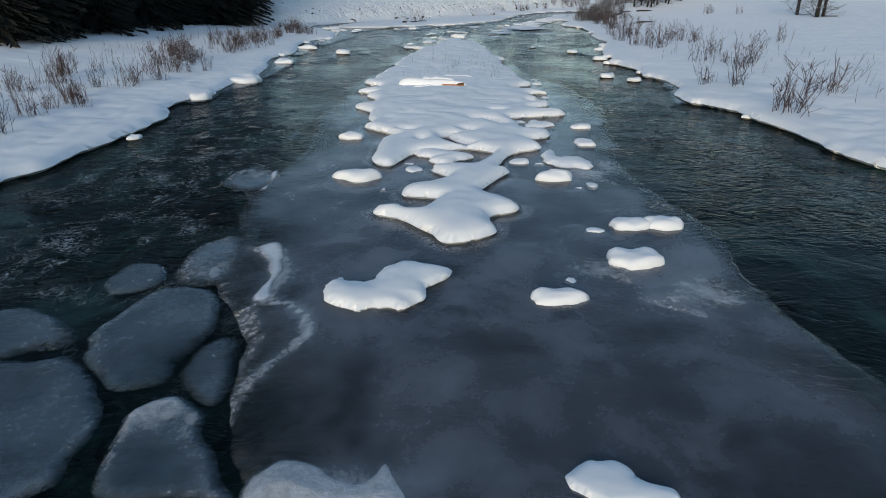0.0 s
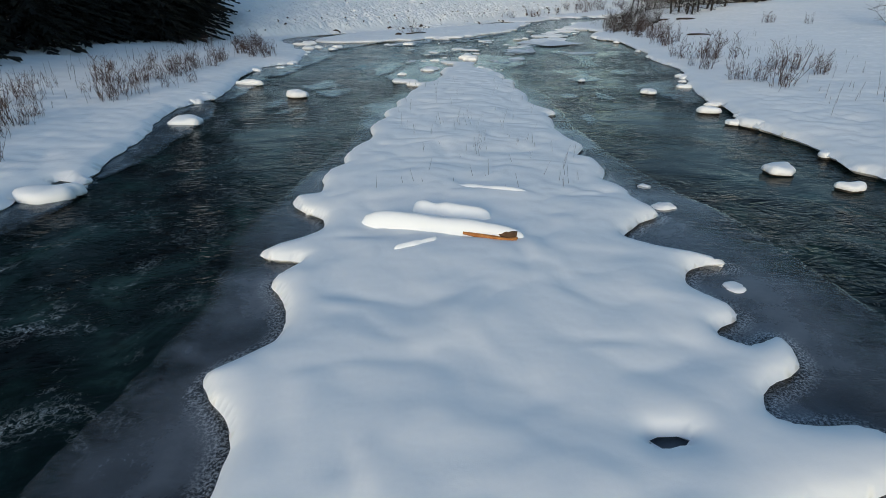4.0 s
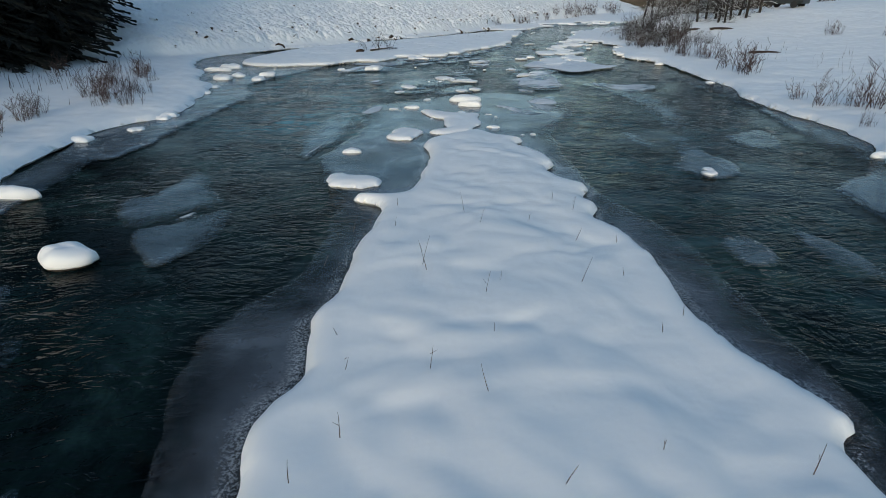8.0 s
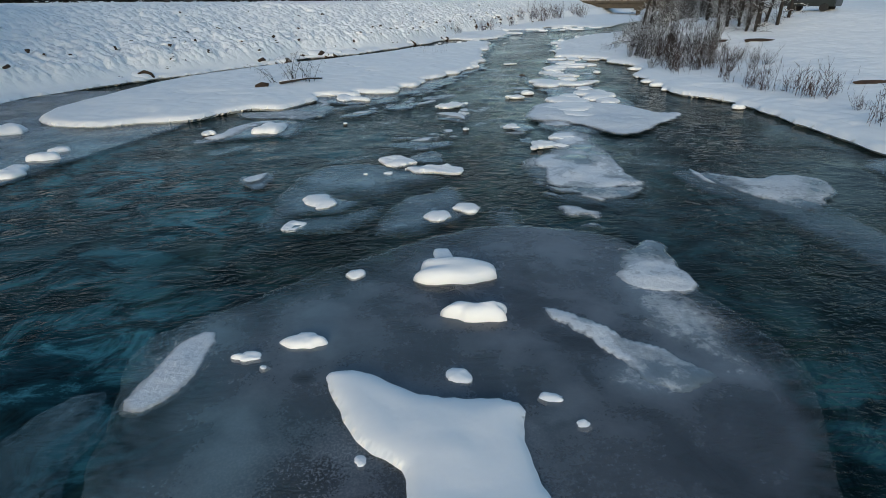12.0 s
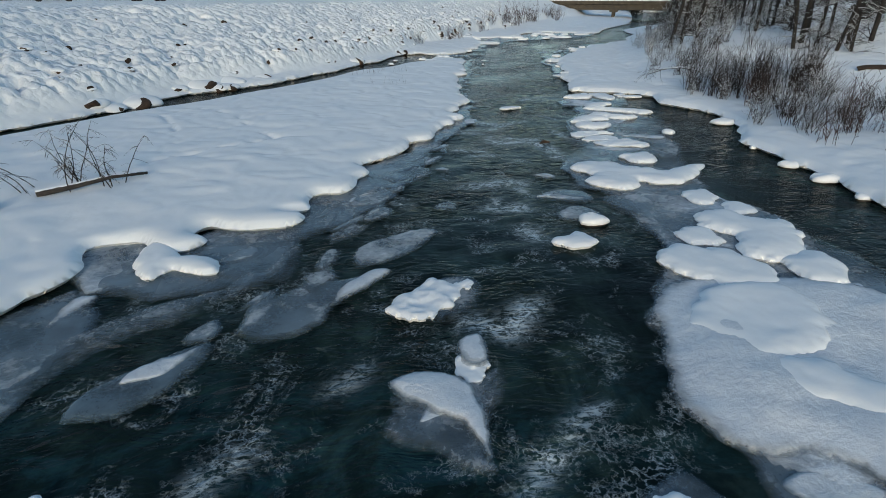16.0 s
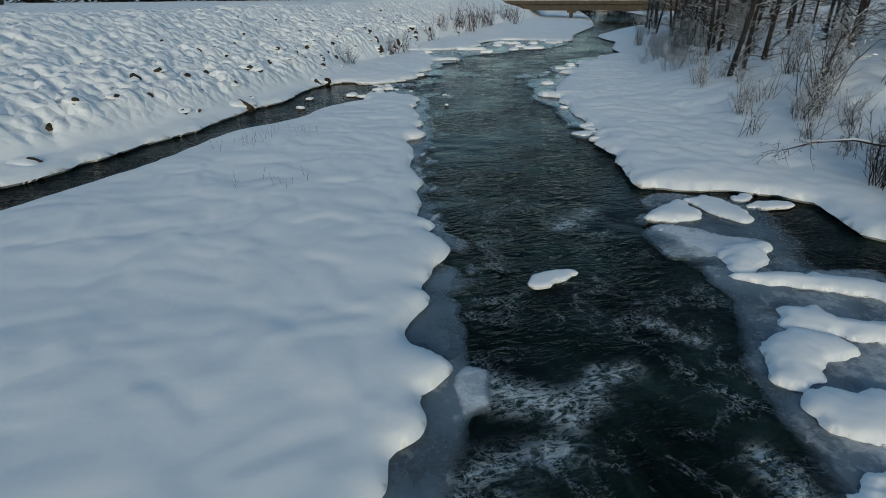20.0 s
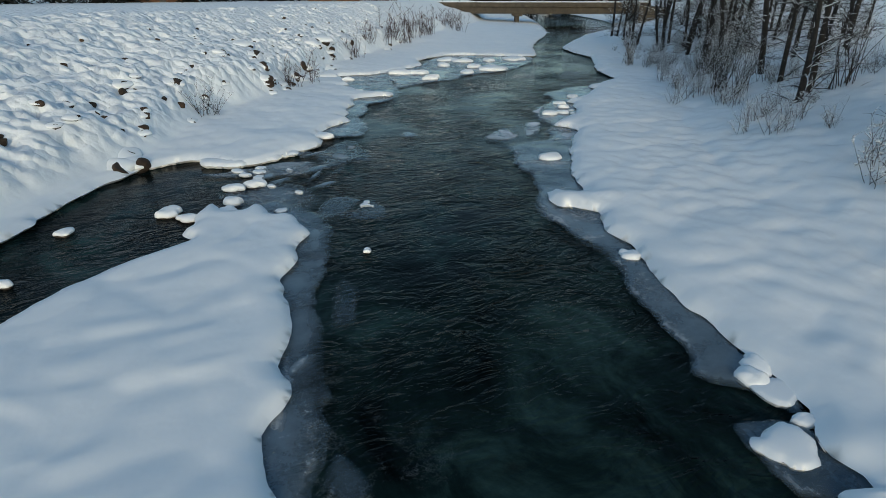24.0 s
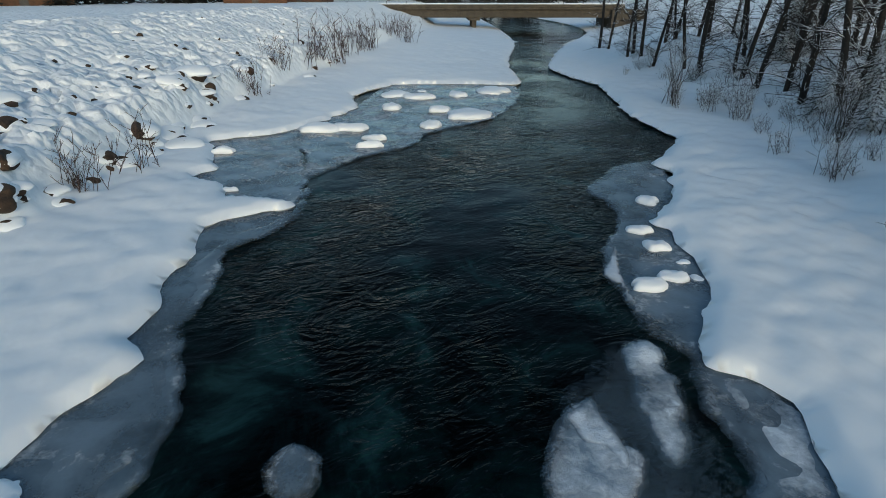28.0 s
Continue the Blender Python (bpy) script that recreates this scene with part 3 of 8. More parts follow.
ISLAND_LEFT_FAR = [(-3.1, 25.1), (-3.8, 25.8), (-3.85, 26.3), (-3.4, 26.5), (-3.5, 27.4), (-3.5, 28.1), (-3.2, 28.8), (-3.3, 29.6), (-3.2, 30.4), (-2.75, 31.8),
                   (-3, 33.3), (-2.6, 34.5), (-2.7, 35.8), (-2.3, 36.6), (-2.4, 37.8), (-2.1, 38.5), (-2, 40), (-1.7, 41.2), (-1.6, 42.3), (-2.2, 42.75), (-2.1, 43),
                   (-1.6, 42.95), (-1.1, 43.1), (-0.8, 43.9), (-0.65, 44.7), (-0.45, 45.7), (-0.4, 46.9), (-0.5, 47.7), (-0.1, 48.4), (0.6, 48.9), (1.3, 49.35)]
ISLAND_RIGHT = [(0.15, 8.9), (0.15, 9.6), (0.65, 9.85), (0.7, 10.2), (0.1, 10.9), (0.1, 11.1), (0.3, 11.5), (0.8, 12.3), (0.6, 12.6), (0.9, 13.5), (1.2, 14), (1.85, 14.35),
                (1.85, 14.9), (1.6, 15.3), (2.3, 15.6), (2.4, 16.2), (1.8, 16.4), (1.7, 17.3), (1.55, 18.1), (1.95, 18.3), (2.7, 18.5), (3.3, 18.6), (3.5, 18.9), (3.2, 19.3),
                (2.5, 19.35), (2.5, 19.8), (3.2, 20.3), (3.3, 20.9), (2.8, 20.65), (2.6, 21.1), (3.1, 21.5), (2.75, 22.2), (3, 22.85), (3.7, 23), (2.8, 23.6), (2.4, 24.1)]
ISLAND_RIGHT_FAR = [(2.9, 24.8), (3.4, 25.2), (3.2, 26), (3.2, 26.8), (2.9, 27.3), (3.15, 28), (3.2, 29), (2.8, 29.5), (3.2, 30.5), (3.05, 31.3), (2.9, 32.6), (3.05, 34),
                    (3.1, 35), (3.5, 35.4), (3.1, 36.4), (2.85, 37.3), (2.9, 38.3), (3, 39.4), (2.9, 40.6), (2.6, 41.3), (2.9, 42), (2.75, 42.5), (3.1, 43.3), (2.6, 43.9),
                    (2.5, 44.8), (2.8, 45.2), (2.7, 46.3), (2.2, 47.4), (2.5, 48), (1.8, 48.6)]
ISLAND = rounded(ISLAND_LEFT + ISLAND_LEFT_FAR + (ISLAND_RIGHT + ISLAND_RIGHT_FAR)[::-1], 3)
BAR_LOW = [(-11.5, 70.5), (-9.5, 69.4), (-7.9, 69.9), (-6.43, 70), (-5.74, 70.59), (-5.38, 71.31), (-4.63, 71.83), (-4.06, 72.28), (-3.08, 71.83), (-2.6, 72.31), (-2.01, 73.3), (-1.6, 74.2),
           (-1.8, 75.1), (-1.0, 75.3), (-0.4, 74.75), (-0.1, 74.65), (0.21, 74.74), (0.34, 75.06), (0.08, 75.44), (0.31, 75.88), (0.75, 75.59), (1.51, 75.47), (2.03, 75.59), (2.23, 76.03),
           (1.75, 76.29), (2.29, 76.46), (2.3, 77.05), (2.6, 77.53), (3.1, 77.45), (3.46, 77.79), (3.54, 78.44), (3.98, 79.07), (3.72, 79.63), (4.26, 80.21), (5.32, 81.17), (5.65, 82.28),
           (6.49, 82.59), (6.81, 83.68)]
BAR_HIGH = [(7.16, 84.07), (7.25, 84.52), (7.62, 84.66), (7.81, 84.83), (7.87, 85.28), (8.15, 85.47), (8.44, 85.75), (8.34, 86.05), (8.06, 86.5), (8.09, 86.88), (8.56, 87.32), (8.74, 87.74),
            (8.66, 87.97), (9.11, 88.6), (9.58, 89.21), (9.7, 89.74), (9.51, 90.27), (9.76, 90.68), (9.61, 91.26), (9.88, 91.95), (9.98, 92.78), (10.45, 93.86), (10.45, 94.98), (11.04, 96.79),
            (11.26, 98.3), (11.7, 98.6), (12.15, 99), (12.1, 100.2), (12.6, 100.8), (12.5, 101.5), (12.85, 102.2)]
BAR_RIVER = BAR_LOW + BAR_HIGH
BAR_CHANNEL = [(12.99, 103.35), (13.05, 103.75), (13.02, 104.15), (13.37, 104.63), (13.52, 104.92), (13.63, 105.55), (14.01, 106.11), (13.94, 106.64), (13.89, 107.26), (13.42, 107.49), (13.38, 108.17), (13.16, 108.35),
               (12.87, 107.98), (12.44, 108.19), (12.25, 108.78), (11.85, 108.17), (11.84, 107.62), (11.55, 107.12), (11.72, 106.68), (11.21, 106.32), (10.4, 105.9), (9.2, 104.8),
               (7.9, 102.9), (5.7, 101.4), (4.7, 100), (3.4, 97.8), (1.1, 95), (-0.8, 93), (-2.6, 91), (-4.3, 89.6), (-6.2, 87.4), (-8.8, 84), (-10.5, 80.5), (-11.6, 76), (-12.2, 73)]
BAR = rounded(BAR_RIVER + BAR_CHANNEL, 3)


def snow_body(name, outline, cell, rise, reach, label, category, seed, hollows=(), dunes=0.07, wobble=0.05, scallop=0.0, crumbs=0.0, tracks=(), fine=1.0):
    p = np.array(outline)
    xs = np.arange(p[:, 0].min() - 0.4, p[:, 0].max() + 0.4, cell)
    ys = np.arange(p[:, 1].min() - 0.4, p[:, 1].max() + 0.4, cell)

    def field(X, Y):
        f = signed(X, Y, outline) + wobble * fbm(X, Y, 1.7 * fine, 3, seed) + scallop * (lobes(X, Y, 1.5 * fine, seed + 3) - 0.5)
        for line, w in hollows:
            f = np.minimum(f, dist_line(X, Y, line) - w * (1 + 0.3 * vnoise(X, Y, 3.0, seed)))
        return f

    def height(X, Y, f):
        d = np.maximum(f, 0)
        wx, wy = X + 0.35 * vnoise(X, Y, 0.9, seed), Y + 0.35 * vnoise(X, Y, 0.9, seed + 4)
        lump = dunes * (0.7 * fbm(wx, wy, 0.45, 2, seed + 1) + 0.45 * vnoise(wx, 0.8 * wy, 1.35, seed + 7) + 0.28 * vnoise(wx, wy, 2.6, seed + 8) + 0.7 * (lobes(wx, wy, 1.55, seed + 9) - 0.5))
        rim = 0.3 * rise
        for line in tracks:  # a trail of hoof prints
            lump = lump - 0.07 * np.exp(-((dist_line(X, Y, line) / 0.13) ** 2)) * smooth(-0.3, 0.4, vnoise(X, Y, 2.4, 19))
        return 0.02 + rim + pillow(d, rise - rim, reach) + smooth(0.05, 0.8, d) * lump + 0.05 * smooth(0.6, 2.5, d) + (crumbs * fbm(X, Y, 4.0, 3, seed + 9) * smooth(0, 0.15, d) if crumbs else 0.0)

    return tagged(sheet(name, xs, ys, field, height, SNOW, lip=(-0.02, 0.55 * rise)), label, category)


HOLLOWS = [
    ([(0.44, 17.71), (0.76, 17.78), (1.05, 17.42), (1.24, 17.06)], 0.085),
    ([(1.15, 19.14), (1.38, 19.15)], 0.09),
    ([(-1.74, 16.38), (-1.62, 16.32), (-1.48, 16.28)], 0.06),
    ([(0.11, 16.27), (0.25, 16.18)], 0.09),
    ([(-1.17, 15.21), (-1.16, 15.11)], 0.07),
    ([(-0.28, 15.78), (-0.58, 15.62), (-0.6, 15.31), (-0.37, 14.93), (-0.15, 14.61)], 0.05),
    ([(-0.53, 15.58), (-0.44, 15.27), (-0.27, 14.93), (0.02, 14.61)], 0.1),
]
snow_body("snow_island", ISLAND, 0.07, 0.24, 0.40, "long snow-covered gravel bar in mid creek with scalloped edges", "snow island", 51, HOLLOWS, 0.060, 0.03, 0.07)
TRACKS = [[(-2.21, 79.14), (-1.93, 79.89), (-1.9, 80.83), (-1.31, 81.22), (-0.4, 81.76), (0.52, 82.17), (1.34, 83.07)],
          [(1.34, 83.07), (0.48, 84.82), (-0.24, 87.07), (-1.36, 88.59), (-2.2, 89.25), (-3.03, 87.8), (-1.92, 84.56), (-1.62, 83.19), (-1.86, 81.54)]]
snow_body("snow_bar", BAR, 0.08, 0.24, 0.42, "broad smooth snow bar between the creek and a side channel", "snow bar", 61, (), 0.050, 0.03, 0.10, 0.0, TRACKS)

# small snow patch on the ice past the island's tip
snow_body("snow_patch", rounded([(-0.5, 53.3), (-0.1, 53.4), (0.4, 53), (0.9, 52.7), (1.7, 52.5), (1.6, 51.9), (1.6, 50.7), (1.3, 50.2), (1.2, 49.85), (0.8, 49.5), (0.3, 49.2), (-0.2, 49.3),
          (-0.3, 49.6), (0.1, 49.9), (0.4, 50.1), (0.3, 50.7), (0.3, 51.3), (0.3, 51.7), (-0.1, 52.2)], 3), 0.05, 0.14, 0.35, "thin irregular snow patch lying on grey ice", "snow patch", 71, (), 0.05, 0.04)


# ---- ice ----
def frost_at(X, Y, f):
    """Rime specks on the ice next to lying snow."""
    if Y.min() > 56 or X.max() < -6 or X.min() > 6:
        return X * 0
    d = np.minimum(np.abs(signed(X, Y, ISLAND)), 9)
    return 1.1 * np.exp(-((d - 0.13) / 0.10) ** 2) + 0.45 * np.exp(-(np.minimum(np.abs(np.hypot(X - 0.2, Y - 51) - 1.1), 3)) / 0.5)


def wet_shade_at(X, Y, f):
    """Dark seam under the snow's edge: wet ice, with the overhang's shade painted in."""
    if Y.min() > 52 or X.max() < -6 or X.min() > 6:
        return X * 0
    return 0.9 * np.exp(-((signed(X, Y, ISLAND) + 0.02) / 0.10) ** 2)


WHITE = [(-1.7, 3.75, 0.7, 0.25), (2.9, 6.9, 0.9, 0.5), (1.6, 7.6, 0.6, 0.4), (-4.4, 12.1, 0.2, 0.7), (-2.4, 54, 0.5, 0.8),
         (4.6, 54.2, 0.7, 1.7), (5.6, 57, 0.8, 1.2), (3.4, 52.8, 0.5, 0.4), (4.1, 50.4, 0.5, 0.3), (-1.5, 57.6, 0.5, 0.6), (3.6, 10.2, 0.5, 0.4), (3.2, 13, 0.3, 0.6)]
BANDS = [
    ([(-3.23, 6.61), (-2.94, 5.9), (-2.95, 5.46), (-2.83, 4.98), (-2.85, 4.52)], 0.09),
    ([(-2.83, 4.98), (-2.67, 5.35), (-2.5, 5.66), (-2.35, 6.01), (-2.46, 6.39), (-2.7, 6.67), (-3, 6.82)], 0.08),
    ([(-3.8, 7.31), (-3.52, 6.62), (-3.05, 6.02)], 0.05),
    ([(-3.69, 8.45), (-3.31, 8.34), (-3.05, 7.65), (-3.11, 6.83)], 0.16),
    ([(-3.28, 4.89), (-3.07, 4.93)], 0.05),
    ([(-4.55, 5.64), (-4.34, 5.78)], 0.05),
    ([(-4.27, 4.22), (-4.15, 4.36), (-4.38, 4.66)], 0.06),
]


def white_at(X, Y, f):
    spots = 0.55 * sum(np.exp(-(((X - x) / a) ** 2 + ((Y - y) / b) ** 2)) for x, y, a, b in WHITE)
    lines = sum(0.8 * np.exp(-((dist_line(X, Y, line) / w) ** 2)) for line, w in BANDS)
    return np.clip(spots + lines, 0, 1)


def blue_ice(X, Y, f):
    return np.clip((0.6 + 0.5 * fbm(X, Y, 0.4, 3, 33)) * (0.8 * np.exp(-(((X + 3.0) / 3.2) ** 2 + ((Y - 53) / 10) ** 2)) + 0.5 * np.exp(-(((X + 7) / 6) ** 2 + ((Y - 65) / 8) ** 2))), 0, 1)


def ice_sheet(name, outline, label, white=0.0, cell=0.11, z=0.018, wobble=0.10, seed=81, white_fn=None, dense=0.92, fade=0.0, ice=None):
    p = np.array(outline)
    xs, ys = np.arange(p[:, 0].min() - 0.5, p[:, 0].max() + 0.5, cell), np.arange(p[:, 1].min() - 0.5, p[:, 1].max() + 0.5, cell)
    ob = sheet(name, xs, ys, lambda X, Y: signed(X, Y, outline) + wobble * (0.7 * fbm(X, Y, 0.9, 3, seed) + 0.3 * fbm(X, Y, 3.1, 2, seed + 4)),
               lambda X, Y, f: z + 0.02 * smooth(0, 0.1, f) + (0.008 + 0.05 * white) * (0.8 * fbm(X, Y, 0.9, 3, seed + 2) + 0.5 * white) * smooth(0, 0.5, f) - 0.02 * (f <= 0), ice or ICE,
               {"frost": frost_at, "white": white_fn or (lambda X, Y, f: np.clip(white * (0.85 + (0.5 if white <= 1 else 0.15) * fbm(X, Y, 0.8, 3, seed + 5)) * smooth(-0.05, 0.16, f), 0, 1) + 0.22 * np.exp(-((f - 0.08) / 0.08) ** 2) * smooth(-0.3, 0.5, fbm(X, Y, 0.6, 2, seed + 3))), "blue": blue_ice, "wet": wet_shade_at,
                "thick": lambda X, Y, f: dense * (0.28 + 0.72 * smooth(0.0, (fade or 0.25) * (0.35 + 1.3 * smooth(-0.6, 0.6, fbm(X, Y, 0.5, 2, seed + 9))), f))})
    return tagged(ob, label, "river ice")


ICE_LEFT = [(-2.3, 2.2), (-2.4, 3.6), (-2.7, 4.2), (-2.9, 4.9), (-3, 5.9), (-3.5, 6.7), (-3.9, 7.3), (-4, 8.7), (-4.5, 10.6), (-4.5, 12.8), (-4.2, 15), (-4.3, 16.7), (-4.5, 18.1), (-4.6, 19.1),
            (-4.3, 21), (-4.4, 23.3), (-4.6, 24.7), (-4.4, 26.5), (-4.1, 28.1), (-3.8, 30), (-3.5, 31.6), (-3.5, 33.1), (-3.5, 35), (-3.9, 37.6), (-3, 39), (-2.7, 40.3),
            (-2.65, 41.4), (-2.65, 42.6), (-2.95, 44.1), (-3.3, 45.4), (-3.5, 46.3), (-3.35, 47.4), (-3.1, 48.5), (-2.6, 50.8), (-2.9, 53), (-2.9, 54.7), (-1.8, 55.5), (-0.7, 56.4), (0.7, 57.2), (2.3, 58)]
ICE_RIGHT = [(4, 2.2), (3.8, 4.9), (3.7, 5.8), (3.6, 6.6), (3.7, 7.8), (4, 9), (3.7, 10.8), (3.5, 12.2), (3.6, 13.6), (4.1, 14.9), (4.4, 17.2), (4.9, 19.2), (5.1, 20.5), (5.1, 22.8), (4.9, 25.2),
             (4.4, 27.5), (4.1, 29.4), (3.9, 31.2), (3.8, 33.8), (4, 35.5), (3.9, 37), (4, 38.6), (4.0, 40.8), (3.6, 42.6), (3.4, 44.5), (3.5, 46.6), (3.7, 48.6), (4, 49.8), (4.3, 50.6), (4.7, 51.4),
             (5.4, 52.4), (5.5, 53.5), (5.3, 54.9), (5.2, 56.2), (4.6, 57.4)]
ice_sheet("ice_sheet", rounded(ICE_LEFT + ICE_RIGHT[::-1], 2), "smooth cloudy grey river ice round a snow island", dense=0.88, fade=0.9, white_fn=white_at, ice=SHEET_ICE)

def floe(outline, white, dense, fade):
    """One plate of river ice: how white, how dense at its heart, and how wide its thin margin is."""
    p = np.array(outline)
    size = min(np.ptp(p, axis=0))
    FLOE_COUNT.append(size)
    i = len(FLOE_COUNT)
    label = "frosted white slush ice plate" if white > 0.7 else "thin grey ice shelf with cloudy veils" if dense > 0.65 else "faint submerged plate of clear grey ice"
    z = 0.002 + 0.0025 * (i % 6) + 0.02 * (white > 0.7) + 0.05 * (white > 1)
    return ice_sheet("ice_floe", rounded(outline, 3), label, white, float(np.clip(size / 26, 0.025, 0.09)), z, float(min(0.16, 0.05 + 0.05 * size)), 90 + 7 * i, None, dense, min(fade, 0.45 * size))


FLOE_COUNT = []
# the long shelves along the banks and bars
floe([(9.3, 48.6), (11.1, 49.4), (10.4, 47.1), (9.1, 46.8)], 0.05, 0.55, 0.35)
floe([(6.4, 40.8), (6.8, 40), (6.8, 38.9), (6.5, 38.5), (6, 39.4)], 0.1, 0.55, 0.35)
floe([(0.9, 72.9), (1.9, 73.1), (2.1, 73.8), (2.1, 74.8), (3.4, 75.6), (3.5, 76.6), (4.4, 77.7), (4.6, 78.7), (5.8, 79.6), (6, 81.4), (4.6, 80.6), (2, 78.2), (0.2, 75.6), (-1.6, 74.4), (-1, 73.2)], 0.25, 0.85, 0.25)
floe([(4.5, 78.3), (5.8, 79.9), (6.2, 81.2), (6.9, 82.3), (7.6, 83.6), (8.4, 84.9), (9, 87.1), (9.6, 88.4), (9, 89), (7.6, 86.6), (6, 83)], 0.24, 0.85, 0.25)
floe([(10, 89.2), (10, 91), (10.2, 92.5), (10.6, 94), (11, 95.6), (12, 97.6), (12.7, 99.6), (13.2, 101.6), (13.6, 103.6), (14.5, 105.6), (14.4, 107.6), (13.2, 108.6), (11, 103), (9, 92)], 0.24, 0.85, 0.25)
floe([(6.6, 66.4), (7.5, 70.6), (8.7, 72), (9.7, 74.6), (9.4, 77), (9.6, 79), (11, 80.8), (11.4, 82.4), (12.2, 84.4), (13.4, 86), (13.9, 87.9), (14.5, 89.5), (15.8, 91.2), (17.6, 90), (17.2, 88.6), (16, 86.4), (16.3, 84), (15.1, 81.6), (14.2, 80), (13.3, 78.2), (12.3, 75.6), (12, 74), (12.4, 71), (9, 66)], 0.32, 0.72, 0.4)
floe([(18.4, 99.6), (18.9, 101.6), (19.2, 102.8), (19.3, 104.6), (19.7, 105.8), (20.6, 107.1), (21.3, 109.2), (22.1, 110.8), (23.2, 111.6), (24.1, 111.6), (24.9, 112.8), (25.6, 114), (25.8, 114.7), (26.5, 116.2), (27.5, 117.3), (29.1, 118.4), (30.1, 120.5), (32.3, 121.5), (34, 121), (30, 116.6), (26.6, 111), (22.6, 106), (21, 103), (19.6, 99)], 0.24, 0.88, 0.22)
floe([(16.2, 115.4), (17.4, 115.1), (18, 115), (18.5, 115.8), (18.8, 117.3), (19.2, 119), (20.2, 121), (21.9, 122.2), (22.9, 124.1), (23.6, 126.2), (24.2, 129.3), (23.6, 132.4), (21, 132.4), (20, 127), (19.6, 123.6), (17.6, 119)], 0.24, 0.88, 0.22)
floe([(23.1, 125.2), (24.2, 128.3), (23.4, 132.3), (26.3, 133.4), (29.6, 136.4), (34.1, 141.6), (40.1, 138.2), (38, 134), (33.5, 129.9), (29.7, 128.9), (27.8, 127.2), (25.6, 126.7)], 0.35, 0.88, 0.22)
floe([(-11.8, 49.9), (-9.6, 46.8), (-8.9, 49.3), (-8.5, 54.8), (-8, 58.5), (-9, 61.2), (-8.2, 64.3), (-6.6, 68.4), (-5.8, 71.3), (-8, 72), (-12, 79), (-16, 78), (-16, 72), (-13, 62), (-11, 54)], 0.3, 0.8, 0.3)
floe([(-10.6, 30), (-9.2, 31), (-8.8, 33.4), (-9.4, 36.2), (-10.4, 37.5)], 0.1, 0.8, 0.3)
floe([(-10.4, 22), (-9, 24.6), (-8.8, 26.6), (-9.8, 27)], 0.08, 0.8, 0.3)
floe([(-9.8, 21.46), (-9.37, 22.13), (-9.47, 23.31), (-9.82, 24.65), (-9.69, 25.69), (-9, 26.75), (-8.93, 28.04), (-10.01, 27.84), (-10.6, 26.52), (-10.5, 24.86), (-10.65, 23.75), (-10.67, 22.64)], 0.12, 0.8, 0.3)
floe([(-9.23, 27.97), (-8.75, 29.54), (-8.98, 33.19), (-9.14, 36.62), (-10.6, 39.61), (-11.09, 36.5), (-10.19, 31.44)], 0.12, 0.8, 0.3)
floe([(12.24, 44.41), (11.03, 37.41), (10.27, 32.17), (10.02, 28.41), (8.99, 24.45), (8.3, 21.99), (8.03, 20.75), (9.89, 23.09), (10.38, 25.21), (12.19, 30.47), (12.79, 35.78), (14, 43.6)], 0.12, 0.7, 0.4)
floe([(13.79, 60.56), (13.24, 54), (11.95, 48.3), (11.34, 44.86), (8.98, 43.06), (8.67, 40.67), (9.13, 39.22), (9.46, 37.66), (11.9, 40.52), (13.44, 45.65), (15.69, 53.89), (16.46, 60.44)], 0.1, 0.6, 0.5)
floe([(-10.06, 48.23), (-9.35, 49.26), (-9.45, 52.6), (-9.38, 56.58), (-9.99, 58.91), (-10.41, 56.16), (-10.2, 52.45), (-10.49, 50.36), (-11, 48.94), (-10.18, 47.66)], 0.12, 0.75, 0.4)
# plates, veils and slush from the lowest reach upstream
floe([(-2.3, 3.48), (-2.39, 3.85), (-2.13, 4.03), (-1.87, 3.98), (-1.66, 3.85), (-1.46, 3.81), (-1.29, 4.01), (-1.16, 3.86), (-1.05, 3.46)], 0.85, 0.6, 0.06)
floe([(-3.57, 3.61), (-3.75, 4.03), (-3.77, 4.44), (-3.81, 4.74), (-3.46, 4.9), (-3.1, 4.66), (-3.06, 4.37), (-2.76, 4.14), (-2.59, 3.82), (-2.46, 3.59)], 0.34, 0.7, 0.07)
floe([(-5.81, 5.43), (-5.38, 5.6), (-4.94, 5.6), (-4.26, 5.02), (-3.96, 4.56), (-3.95, 4.16), (-4.01, 3.85), (-4.17, 3.67), (-4.55, 3.58)], 0.2, 0.7, 0.07)
floe([(-3.62, 5.38), (-3.57, 5.79), (-3.33, 6.02), (-3.09, 5.78), (-2.97, 5.08), (-3, 4.78), (-3.2, 4.81), (-3.48, 5.08)], 0.18, 0.7, 0.07)
floe([(2.03, 5.8), (2.46, 5.94), (2.24, 5.54), (2.01, 5.51)], 0.5, 0.5, 0.4)
floe([(-4.86, 5.89), (-4.89, 6.46), (-4.61, 7.27), (-3.95, 7.14), (-3.61, 6.43), (-3.61, 5.87), (-3.74, 5.49), (-3.74, 5.21), (-4.05, 5.06), (-4.51, 5.4)], 0.2, 0.7, 0.07)
floe([(-6.74, 6.49), (-6.21, 6.76), (-5.53, 6.47), (-5.15, 5.96), (-5.53, 5.74), (-6.09, 5.64)], 0.2, 0.6, 0.3)
floe([(1.82, 6.88), (2.41, 7.22), (2.91, 6.92), (3.48, 6.76), (3.24, 6.51), (2.67, 6.48), (2.8, 5.9), (2.42, 6.16), (2, 6.53)], 0.6, 0.5, 0.4)
floe([(-5.45, 7.37), (-5.43, 8), (-4.98, 7.94), (-4.72, 7.53), (-4.77, 7.19), (-5.11, 7.04)], 0.25, 0.7, 0.12)
